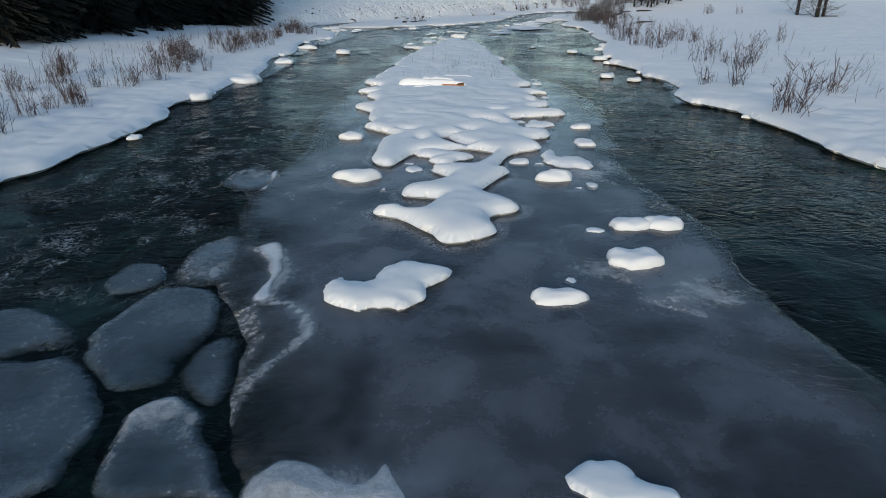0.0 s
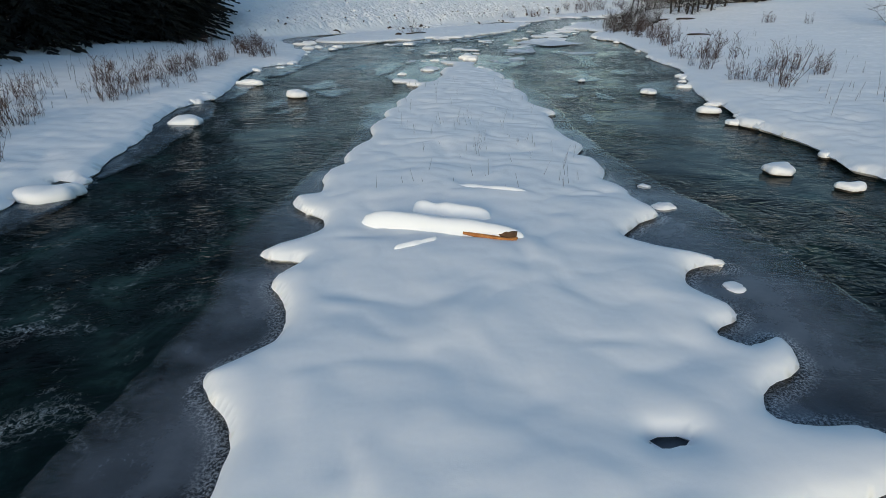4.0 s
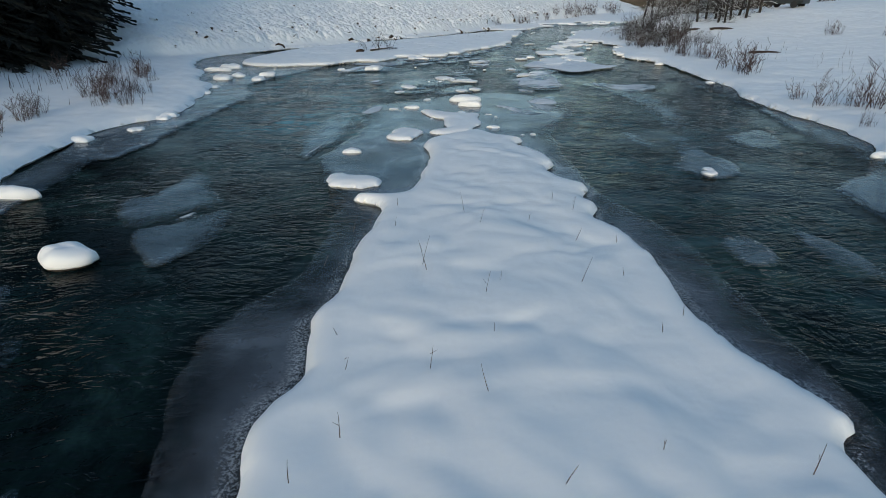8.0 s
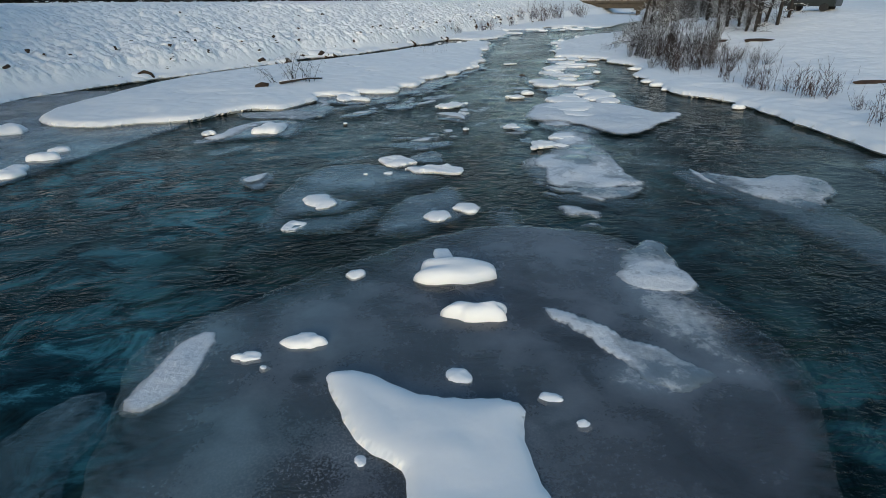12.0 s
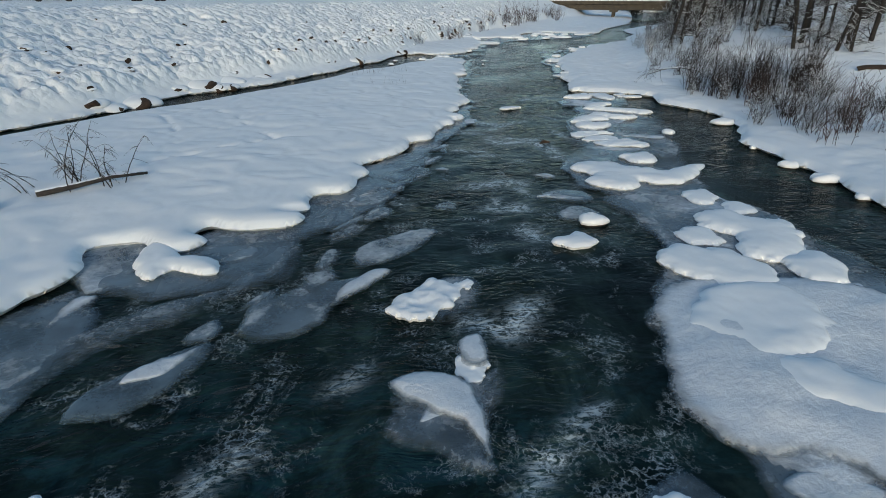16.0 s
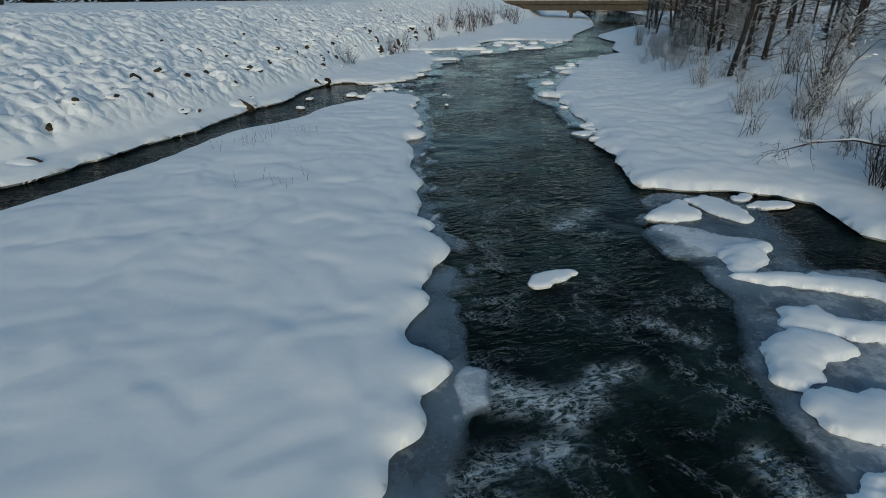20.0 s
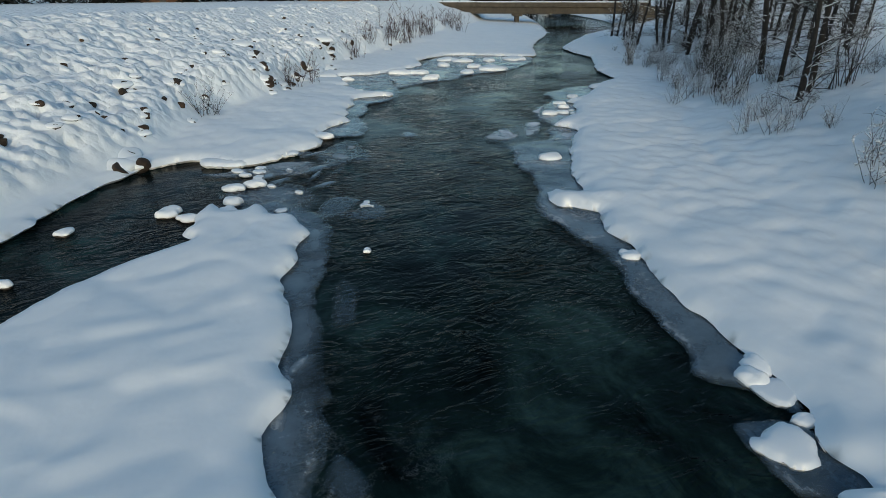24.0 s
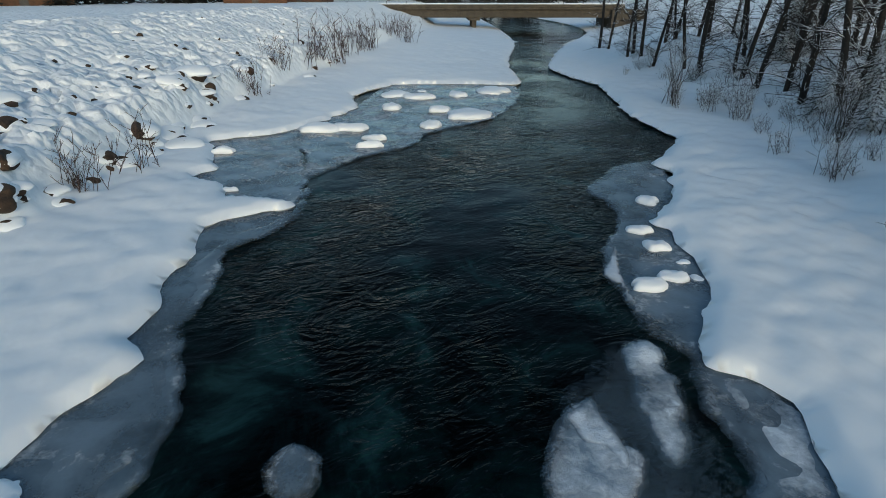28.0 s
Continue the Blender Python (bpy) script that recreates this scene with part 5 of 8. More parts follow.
floe([(12.46, 110.02), (13.09, 109.94), (13.88, 110.39), (14.76, 109.77), (14.89, 108.73), (14.63, 107.96), (14.15, 107.46), (13.31, 107.76), (12.75, 108.22)], 0.35, 0.6, 0.5)
floe([(12.1, 112.18), (12.87, 112.06), (13.85, 112.17), (14.93, 112.35), (15.57, 111.78), (15.17, 110.79), (14.34, 110.91), (13.54, 111.42), (12.64, 111.51)], 0.55, 0.6, 0.3)
floe([(21.85, 112.2), (23.47, 113.87), (24.99, 114.38), (25.3, 113.74), (23.74, 111.2), (22.02, 109.72), (21.32, 109.28), (21.91, 110.71)], 0.12, 0.4, 0.5)
floe([(25.46, 113.22), (25.77, 112.88), (25.9, 112.29), (25.53, 111.56), (24.89, 110.92), (24.55, 110.77), (23.72, 111.26), (24.41, 111.88), (25.03, 112.46)], 0.6, 0.9, 0.25)
floe([(16.07, 112.59), (16.43, 112.83), (16.78, 112.35), (16.72, 111.84), (16.25, 111.83), (16.03, 112.2)], 0.6, 0.8, 0.2)
floe([(15.58, 112.85), (16.35, 113.65), (17.39, 114.55), (17.58, 113), (17.31, 111.4), (16.59, 111.48), (15.76, 111.26)], 0.1, 0.4, 0.5)
floe([(21.9, 112.4), (22.65, 113.35), (23.13, 113.57), (23.55, 113.52), (23.4, 112.92), (23.31, 112.42), (22.89, 112.09), (22.5, 111.97)], 0.5, 0.9, 0.25)
floe([(22.9, 113.21), (23.02, 113.44), (23.52, 113.5), (23.41, 112.97), (23.3, 112.44), (23.01, 112.2), (22.85, 112.39), (22.96, 112.72), (22.82, 112.91)], 1, 0.9, 0.12)
floe([(24.71, 114.24), (25.24, 114.21), (25.3, 113.81), (24.96, 113.51), (24.92, 113.19), (24.32, 112.62), (23.73, 112.07), (23.47, 112.07), (23.61, 112.56), (24.03, 113.31), (24.48, 113.79)], 0.95, 0.92, 0.15)
floe([(19.38, 114.43), (19.82, 114.79), (19.98, 114.24), (19.67, 113.84), (19.34, 113.93)], 0.6, 0.8, 0.15)
floe([(19.39, 114.5), (19.66, 114.76), (19.93, 114.6), (20.02, 114.34), (19.82, 113.97), (19.6, 113.87), (19.41, 114.1)], 0.4, 0.8, 0.25)
floe([(26.54, 116.24), (27.78, 117.14), (26.81, 116.08), (26.31, 115.3), (25.89, 114.42), (25.57, 114.21), (25.78, 114.69), (26.29, 115.7)], 0.9, 0.9, 0.1)
floe([(16.5, 116.14), (16.98, 116.33), (17.31, 116.77), (17.85, 117.2), (18.15, 118.16), (18.57, 118.9), (18.78, 119.7), (19, 120.36), (19.75, 121.13), (20.34, 121.84), (21.8, 122.43), (23.05, 124.56), (22.67, 123.11), (21.32, 121.66), (20.33, 121.13), (19.72, 119.66), (19.16, 118.56), (18.82, 117.95), (18.61, 116.76), (18.31, 115.77), (17.85, 115.12), (17.57, 114.85), (16.59, 115.42)], 0.2, 0.85, 0.3)
floe([(1.78, 65.6), (2.1, 65.87), (2.25, 66.04), (2.57, 66.01), (2.8, 66.12), (2.84, 65.91), (2.54, 65.77), (2.4, 65.49), (2.07, 65.48), (1.81, 65.54)], 1.0, 0.95, 0.06)
floe([(1.68, 65.49), (2.07, 65.48), (2.45, 65.42), (3.09, 65.54), (3.05, 65.15), (2.85, 64.74), (2.59, 64.65), (2.25, 64.83), (1.79, 65.01)], 0.36, 0.8, 0.15)
floe([(2.43, 66.39), (2.54, 66.63), (2.77, 66.6), (2.92, 66.35), (3.05, 66.25), (2.98, 66.06), (2.82, 66.2), (2.55, 66.17)], 0.8, 0.9, 0.05)
floe([(2.97, 66.81), (3.37, 66.85), (3.34, 66.45), (3.11, 66.37), (3.04, 66.6)], 1.1, 0.95, 0.04)
floe([(1.78, 64.81), (2.02, 64.84), (2.34, 64.57), (2.21, 64.41), (1.9, 64.39), (1.79, 64.58)], 0.6, 0.8, 0.06)
floe([(0.74, 65.03), (0.88, 65.38), (1.55, 65.47), (2.56, 65.25), (2.6, 64.71), (1.55, 64.55), (1.04, 64.81)], 0.12, 0.5, 0.4)
floe([(1.18, 66.29), (1.35, 66.31), (1.49, 66.16), (1.48, 65.94), (1.25, 66.05)], 0.6, 0.8, 0.06)
floe([(1.45, 66.21), (1.98, 66.14), (2.41, 66.2), (2.46, 66.01), (1.83, 65.92), (1.52, 65.97)], 0.3, 0.6, 0.12)
floe([(3.15, 66.17), (3.38, 66.18), (3.42, 65.99), (3.23, 65.85), (3.12, 65.97)], 0.45, 0.7, 0.05)
floe([(3.25, 69.91), (3.84, 70.0), (4.24, 69.7), (4.26, 68.94), (4.1, 68.37), (3.95, 69.0), (3.4, 69.41)], 1.05, 0.95, 0.05)
floe([(4.31, 70.6), (4.7, 70.71), (4.58, 70.04), (4.29, 70.1)], 1.05, 0.95, 0.04)
floe([(5.17, 66.34), (5.82, 66.35), (5.72, 66.01), (5.14, 66.1)], 0.5, 0.7, 0.06)


def slush_lump(outline, seed):
    w = min(np.ptp(np.array(outline), axis=0))
    ob = snow_body("slush_lump", rounded(outline, 4), float(np.clip(w / 30, 0.02, 0.035)), float(np.clip(0.09 * w, 0.03, 0.07)), 0.22, "rough white lump of frozen slush on river ice", "slush lump", seed, (), 0.05, 0.07, 0.10, 0.03, (), 2.6)
    return tagged(ob, group="slush lumps")


slush_lump([(-1.5, 58.53), (-1.44, 58.73), (-1.24, 58.77), (-1.14, 58.61), (-1.23, 58.45), (-1.4, 58.38)], 1300)
slush_lump([(1.36, 62.35), (1.73, 62.41), (2.16, 62.51), (2.77, 62.26), (2.79, 61.85), (2.44, 61.75), (2.04, 61.94), (1.69, 61.95)], 1313)
slush_lump([(0.7, 63.23), (0.88, 63.61), (1.11, 63.77), (1.41, 63.38), (1.65, 63.05), (1.46, 62.79), (1.07, 62.59), (0.85, 62.77)], 1326)
slush_lump([(5.67, 64.73), (5.94, 64.88), (6.11, 64.72), (6.31, 64.62), (6.37, 64.32), (6.51, 63.98), (6.24, 63.91), (5.96, 64.08), (5.41, 63.91), (5.4, 64.15)], 1339)
slush_lump([(5.31, 67.12), (5.57, 67.56), (5.79, 67.51), (5.83, 67.09), (5.57, 66.93)], 1352)
slush_lump([(4.11, 70), (4.41, 70.32), (4.59, 70.07), (4.48, 69.8), (4.2, 69.83)], 1365)
slush_lump([(3.51, 71.6), (3.66, 72.06), (4.01, 72.17), (4.33, 72.58), (4.67, 72.33), (4.98, 72.37), (4.4, 71.61), (4, 71.39)], 1378)
slush_lump([(11.74, 81.06), (12.5, 81.28), (13.08, 81.21), (13.35, 80.66), (13.11, 80.23), (12.38, 80.46), (11.85, 80.6)], 1391)
slush_lump([(11.56, 81.61), (12.42, 81.95), (12.8, 81.56), (12.36, 81.36), (11.7, 81.32)], 1404)
slush_lump([(11.47, 82.34), (12.05, 82.65), (12.76, 82.53), (13.06, 82.13), (12.39, 82.14), (11.63, 81.92)], 1417)
slush_lump([(15.7, 107.51), (15.87, 107.74), (15.93, 107.54), (15.93, 107.35), (15.77, 107.39)], 1430)

# ---- small ice plates frozen into the margins ----
PLATE_FIELDS = [  # outline, count, whiteness from, to, length, flow turn in degrees
    ([(0.2, 70.5), (2.2, 72.5), (4.4, 76.5), (6.4, 80.5), (8.8, 85.5), (9.8, 89), (9.2, 88), (6.6, 83), (3.4, 78), (1.2, 75)], 34, 0.15, 0.5, 0.9, 60),
    ([(9.9, 88), (10.4, 92), (11.4, 96), (12.6, 99.5), (13.4, 103), (12.9, 103), (11.6, 98), (10.2, 93.5), (9.6, 89)], 24, 0.3, 0.7, 0.7, 65),
    ([(12.2, 109.4), (15, 109), (18.4, 113.4), (17, 114.6), (14, 112)], 16, 0.1, 0.45, 0.8, 40)]


def ice_plates():
    rng2 = random.Random(77)
    for outline, count, lo, hi, long, turn in PLATE_FIELDS:
        q = np.array(outline)
        done = 0
        while done < count:
            x, y = rng2.uniform(q[:, 0].min(), q[:, 0].max()), rng2.uniform(q[:, 1].min(), q[:, 1].max())
            if not inside(np.array([x]), np.array([y]), outline)[0]:
                continue
            a, b = long * rng2.uniform(0.25, 0.75), long * rng2.uniform(0.14, 0.36)
            t0 = radians(turn + rng2.uniform(-22, 22))
            line = []
            for k in range(9):
                t = 2 * math.pi * k / 9
                r = rng2.uniform(0.75, 1.2)
                u, v = a * r * math.cos(t), b * r * math.sin(t)
                line.append((x + u * math.cos(t0) - v * math.sin(t0), y + u * math.sin(t0) + v * math.cos(t0)))
            ob = ice_sheet("ice_plate", rounded(line, 3), "small thin ice plate frozen into the creek margin", rng2.uniform(lo, hi), 0.055, 0.012 + 0.03 * rng2.random(), 0.05, 2000 + 3 * done)
            ob["group"] = "small ice plates"
            done += 1


ice_plates()

# ---- snow mounds: snow caps on stones frozen into the creek ----
MOUNDS = []
MOUNDS += [
    (0.76, 6.74, 0.36, 0.18, 0.18), (1.08, 7.29, 0.09, 0.10, 0.06), (2.16, 7.84, 0.41, 0.33, 0.21), (1.88, 9.07, 0.15, 0.12, 0.08), (3.11, 9.25, 0.39, 0.23, 0.20), (2.57, 9.28, 0.35, 0.25, 0.18), (-1.88, 11.32, 0.06, 0.05, 0.06), (2.17, 11.34, 0.09, 0.06, 0.06), (2.49, 11.53, 0.14, 0.16, 0.07), (1.76, 11.95, 0.43, 0.18, 0.22), (-2.49, 12.16, 0.43, 0.28, 0.21), (-1.32, 12.73, 0.20, 0.23, 0.10), (-0.62, 12.98, 0.21, 0.10, 0.10), (1.64, 13.15, 0.13, 0.07, 0.06), (-1.43, 13.21, 0.13, 0.10, 0.06), (1.23, 13.29, 0.24, 0.17, 0.12), (3.22, 15.03, 0.28, 0.32, 0.14), (-3.18, 15.97, 0.36, 0.27, 0.18)]
MOUNDS += [
    (-9.25, 16.08, 0.19, 0.22, 0.10), (3.57, 16.98, 0.33, 0.20, 0.16), (1.84, 17.83, 0.19, 0.15, 0.09), (3.50, 22.34, 0.17, 0.17, 0.08), (-9.84, 22.52, 0.51, 0.38, 0.26), (-3.50, 25.53, 0.04, 0.04, 0.06), (3.76, 25.74, 0.23, 0.21, 0.12), (-9.35, 26.81, 0.69, 0.41, 0.26), (8.46, 26.97, 0.33, 0.21, 0.16), (3.85, 27.19, 0.13, 0.15, 0.06), (7.68, 28.39, 0.40, 0.35, 0.20), (9.74, 33.69, 0.51, 0.59, 0.26), (-9.47, 34.59, 0.59, 0.44, 0.26), (10.05, 35.14, 0.22, 0.16, 0.11), (9.42, 36.03, 0.44, 0.25, 0.22), (10.17, 37.38, 0.30, 0.19, 0.15), (-10.72, 38.43, 0.44, 0.29, 0.22)]
MOUNDS += [
    (-10.94, 39.77, 0.58, 0.67, 0.26), (-6.93, 40.20, 0.49, 0.32, 0.25), (8.75, 40.59, 0.34, 0.39, 0.17), (-10.07, 43.76, 0.61, 0.21, 0.26), (6.64, 44.42, 0.18, 0.18, 0.09), (6.81, 44.78, 0.15, 0.17, 0.07), (-2.66, 47.22, 0.27, 0.17, 0.14), (-0.05, 48.68, 0.13, 0.13, 0.07), (2.75, 49.08, 0.07, 0.06, 0.06), (3.10, 49.16, 0.11, 0.08, 0.06), (1.99, 49.99, 0.14, 0.15, 0.07), (1.98, 50.21, 0.23, 0.12, 0.11), (-10.22, 50.75, 0.24, 0.28, 0.12), (-0.09, 51.92, 0.07, 0.08, 0.06), (2.33, 52.08, 0.11, 0.07, 0.06), (2.13, 52.56, 0.14, 0.10, 0.07), (1.12, 53.13, 0.18, 0.16, 0.09), (-1.25, 53.68, 0.08, 0.06, 0.06)]
MOUNDS += [
    (-1.50, 53.93, 0.17, 0.11, 0.09), (-10.50, 54.14, 0.33, 0.38, 0.16), (-0.77, 54.15, 0.29, 0.17, 0.14), (1.64, 54.48, 0.50, 0.19, 0.25), (1.50, 55.82, 0.63, 0.37, 0.26), (-0.09, 56.13, 0.17, 0.16, 0.09), (1.48, 56.64, 0.21, 0.24, 0.11), (-10.58, 60.73, 0.25, 0.29, 0.12), (0.25, 62.01, 0.06, 0.06, 0.06), (0.84, 62.03, 0.12, 0.14, 0.06), (-9.10, 63.52, 0.36, 0.41, 0.18), (-11.03, 63.91, 0.58, 0.40, 0.26), (-9.16, 63.93, 0.32, 0.37, 0.16), (-10.49, 64.88, 0.45, 0.47, 0.23)]
MOUNDS += [
    (-8.95, 65.10, 0.42, 0.40, 0.21), (-9.00, 66.05, 0.30, 0.34, 0.15), (3.93, 67.14, 0.11, 0.13, 0.06), (-12.41, 67.70, 0.85, 0.28, 0.26), (-2.98, 67.86, 0.47, 0.49, 0.24), (-5.01, 67.90, 0.24, 0.28, 0.12), (-2.83, 68.25, 0.42, 0.48, 0.21), (-0.34, 68.86, 0.09, 0.10, 0.06), (-12.12, 69.29, 0.66, 0.43, 0.26), (8.36, 74.55, 0.32, 0.25, 0.16), ]
MOUNDS += [
    (15.10, 81.98, 0.26, 0.30, 0.13), (19.70, 102.38, 0.24, 0.21, 0.12), (14.95, 104.87, 0.09, 0.10, 0.06), (8.45, 106.24, 0.23, 0.13, 0.11), (13.77, 107.97, 0.15, 0.16, 0.08), (11.68, 108.39, 0.24, 0.19, 0.12), (12.57, 108.47, 0.23, 0.24, 0.12), (9.14, 108.63, 0.18, 0.21, 0.09)]
MOUNDS += [
    (11.28, 108.90, 0.29, 0.33, 0.15), (12.76, 109.12, 0.29, 0.21, 0.15), (22.58, 109.24, 0.35, 0.34, 0.18), (12.92, 110.24, 0.29, 0.21, 0.14), (13.47, 110.36, 0.30, 0.20, 0.15), (13.66, 111.00, 0.16, 0.18, 0.08), (15.90, 114.13, 0.22, 0.20, 0.11), (27.86, 115.12, 0.13, 0.13, 0.06), (26.77, 115.33, 0.37, 0.19, 0.19), (27.50, 115.35, 0.29, 0.21, 0.15), (16.85, 115.60, 0.14, 0.15, 0.07), (28.24, 115.72, 0.13, 0.11, 0.06), (28.39, 116.51, 0.30, 0.27, 0.15), (28.75, 117.34, 0.28, 0.24, 0.14), (30.58, 118.70, 0.27, 0.31, 0.14), (21.10, 125.27, 0.25, 0.15, 0.12), (26.53, 127.78, 0.56, 0.19, 0.26), (27.14, 128.78, 0.43, 0.25, 0.22)]
MOUNDS += [
    (21.76, 129.71, 0.43, 0.25, 0.21), (30.05, 129.79, 0.47, 0.54, 0.24), (32.62, 130.84, 0.96, 0.93, 0.26), (26.92, 130.97, 0.75, 0.51, 0.26), (25.77, 131.40, 0.83, 0.61, 0.26), (32.11, 132.54, 0.60, 0.46, 0.26), (30.41, 134.27, 0.48, 0.55, 0.24), (35.24, 135.94, 0.62, 0.71, 0.26), (37.59, 136.06, 0.96, 1.08, 0.26), (32.95, 136.27, 0.91, 0.55, 0.26), (32.42, 137.59, 0.77, 0.89, 0.26), (34.19, 138.09, 0.24, 0.28, 0.12)]


def heading(y):
    return np.interp(y, [0, 35, 50, 70, 90, 110, 130], [0.0, -0.06, -0.13, -0.25, -0.36, -0.5, -0.55])


def mound(x, y, rx, ry, rise, seed):
    turn = heading(y)
    at = thing("snow_mound", pose(x, y, 0.0, 0, 0, math.degrees(turn)), "rounded snow cap on a stone frozen into the creek", "snow mound", "snow mounds on the creek")
    nseg, rings = 26, 7
    th = np.linspace(0, 2 * np.pi, nseg, endpoint=False)
    edge = 1 + 0.26 * vnoise(np.cos(th) * 1.2 + seed, np.sin(th) * 1.2, 1.0, seed) + 0.12 * vnoise(np.cos(th) * 3 + seed, np.sin(th) * 3, 1.0, seed + 1)
    rows = [(0.96, 0.02), (1.0, 0.16), (0.985, 0.42), (0.93, 0.65), (0.80, 0.85), (0.56, 0.97), (0.28, 1.0)]
    bm = bmesh.new()
    loops = []
    for k, (u, h) in enumerate(rows):
        bump = 1 + 0.22 * vnoise(np.cos(th) * u * 1.6 + 3 * seed, np.sin(th) * u * 1.6, 1.0, seed + 2) * (k > 2)
        loops.append([bm.verts.new((rx * u * e * math.cos(a), ry * u * e * math.sin(a), -0.01 + rise * h * b)) for a, e, b in zip(th, edge, bump)])
    top = bm.verts.new((0, 0, -0.01 + rise * 1.0))
    for a, b in zip(loops, loops[1:]):
        for i in range(nseg):
            bm.faces.new((a[i], a[(i + 1) % nseg], b[(i + 1) % nseg], b[i])).smooth = True
    for i in range(nseg):
        bm.faces.new((loops[-1][i], loops[-1][(i + 1) % nseg], top)).smooth = True
    bm.faces.new(loops[0][::-1])
    part("snow_cap", bm, SNOW, at)
    bm = bmesh.new()
    ring = [[bm.verts.new((rx * u * e * math.cos(a), ry * u * e * math.sin(a), z)) for a, e in zip(th[::2], edge[::2])] for u, z in ((0.84, -0.10), (0.90, 0.0), (0.88, -0.005 + rise * 0.16))]
    for a, b in zip(ring, ring[1:]):
        for i in range(len(a)):
            bm.faces.new((a[i], a[(i + 1) % len(a)], b[(i + 1) % len(a)], b[i])).smooth = True
    part("stone", bm, WETSTONE, at, "dark wet stone under the snow")
    return at


for i, (x, y, rx, ry, rise) in enumerate(MOUNDS):
    mound(x, y, rx, ry, rise, i + 1)
rng = random.Random(15)
for line, y0, y1, count, side in ((SHORE_RIGHT, 18, 46, 12, -1), (SHORE_LEFT, 46, 60, 4, 1), (SHORE_WOOD, 94, 99, 5, -1), (SHORE_RIGHT, 60, 88, 8, -1), (SHORE_DIKE, 113, 120, 1, 1)):
    for k in range(count):  # small caps strung along the waterline
        y = rng.uniform(y0, y1)
        pts = sorted((q[1], q[0]) for q in line)
        x = float(np.interp(y, [q[0] for q in pts], [q[1] for q in pts])) + side * rng.uniform(0.0, 0.45)
        r = rng.uniform(0.10, 0.34)
        mound(x, y, r * rng.uniform(1.0, 1.5), r, 0.45 * r + 0.04, 300 + 7 * k + int(y))
def snow_pad(outline, seed):
    """A lobed pillow of snow on the ice."""
    w = min(np.ptp(np.array(outline), axis=0))
    ob = snow_body("snow_mound", rounded(outline, 4), 0.045 if w > 0.5 else 0.03, float(np.clip(0.15 * w, 0.05, 0.17)), min(0.42, 0.34 * w), "lobed snow cap lying on creek ice", "snow mound", seed, (), 0.04, 0.06, 0.13, 0.0, (), 1.9)
    return tagged(ob, group="snow mounds on the creek")


snow_pad([(-2.33, 7.08), (-2.17, 7.28), (-1.76, 7.1), (-1.49, 7.61), (-1.16, 7.73), (-0.68, 7.59), (-0.71, 7.38), (-0.99, 7.01), (-1, 6.75), (-1.34, 6.56), (-1.63, 6.54), (-1.87, 6.46), (-2.15, 6.62)], 700)
snow_pad([(0.28, 3.76), (0.45, 3.89), (0.64, 3.88), (0.84, 3.75), (1.05, 3.56), (0.61, 3.47), (0.33, 3.58)], 711)
snow_pad([(1.84, 13.89), (2.13, 14.12), (2.15, 13.56), (2.57, 13.5), (2.78, 13.15), (2.79, 12.75), (2.58, 12.65), (2.25, 12.85), (1.86, 13.08), (1.85, 13.47)], 722)
snow_pad([(-1.25, 14.18), (-0.97, 14.41), (-0.59, 14.12), (0.03, 13.75), (-0.18, 13.4), (-0.62, 13.12), (-0.87, 13.31), (-0.83, 13.62), (-1.15, 13.84)], 733)
snow_pad([(2.16, 17.74), (2.34, 17.81), (2.41, 17.61), (2.64, 17.5), (2.82, 17.28), (2.67, 17.13), (2.33, 16.96), (2.08, 17), (2.02, 17.18), (2.1, 17.45)], 744)
snow_pad([(-2.91, 44.29), (-2.96, 44.7), (-2.73, 44.8), (-2.53, 44.6), (-2.03, 44.6), (-1.71, 44.16), (-1.84, 43.83), (-2.41, 43.82), (-2.81, 43.98)], 755)
snow_pad([(-1.46, 49.82), (-1.25, 50), (-0.94, 50), (-0.64, 49.71), (-0.58, 49.2), (-0.84, 48.8), (-0.89, 48.55), (-1.27, 48.53), (-1.6, 48.7), (-1.61, 49), (-1.4, 49.26)], 766)
snow_pad([(-0.74, 74.32), (-0.7, 75.41), (-0.25, 75.31), (0.11, 74.37), (0.68, 74.01), (0.67, 73.49), (-0.05, 73.9), (-0.39, 73.6)], 777)
snow_pad([(1.36, 58.61), (1.54, 58.84), (1.91, 58.82), (1.86, 58.53), (1.59, 58.32), (1.4, 58.42)], 788)
snow_pad([(2.1, 59.02), (2.31, 59.26), (2.6, 59.2), (2.59, 58.9), (2.42, 58.68), (2.17, 58.81)], 799)
snow_pad([(-1.15, 59.93), (-1.17, 60.3), (-0.85, 60.39), (-0.6, 60.07), (-0.53, 59.73), (-0.79, 59.53), (-1.04, 59.7)], 810)
snow_pad([(6.54, 65.46), (6.85, 65.55), (7.19, 65.45), (7.26, 65.21), (6.93, 64.92), (6.5, 64.88), (6.26, 65.09)], 821)
snow_pad([(8.18, 69.12), (8.84, 69.12), (9.02, 68.77), (9.24, 68.2), (8.78, 67.81), (8.34, 68.28), (7.98, 68.58)], 832)
snow_pad([(8.15, 70.75), (8.82, 71.17), (9.72, 71.07), (10.06, 70.6), (9.89, 69.84), (9.46, 69.47), (8.75, 69.21), (8.24, 69.19), (7.92, 69.6), (7.7, 70.17)], 843)
snow_pad([(11.06, 71.93), (11.58, 71.94), (11.68, 71.42), (11.02, 70.78), (10.63, 71.08), (10.73, 71.63)], 854)
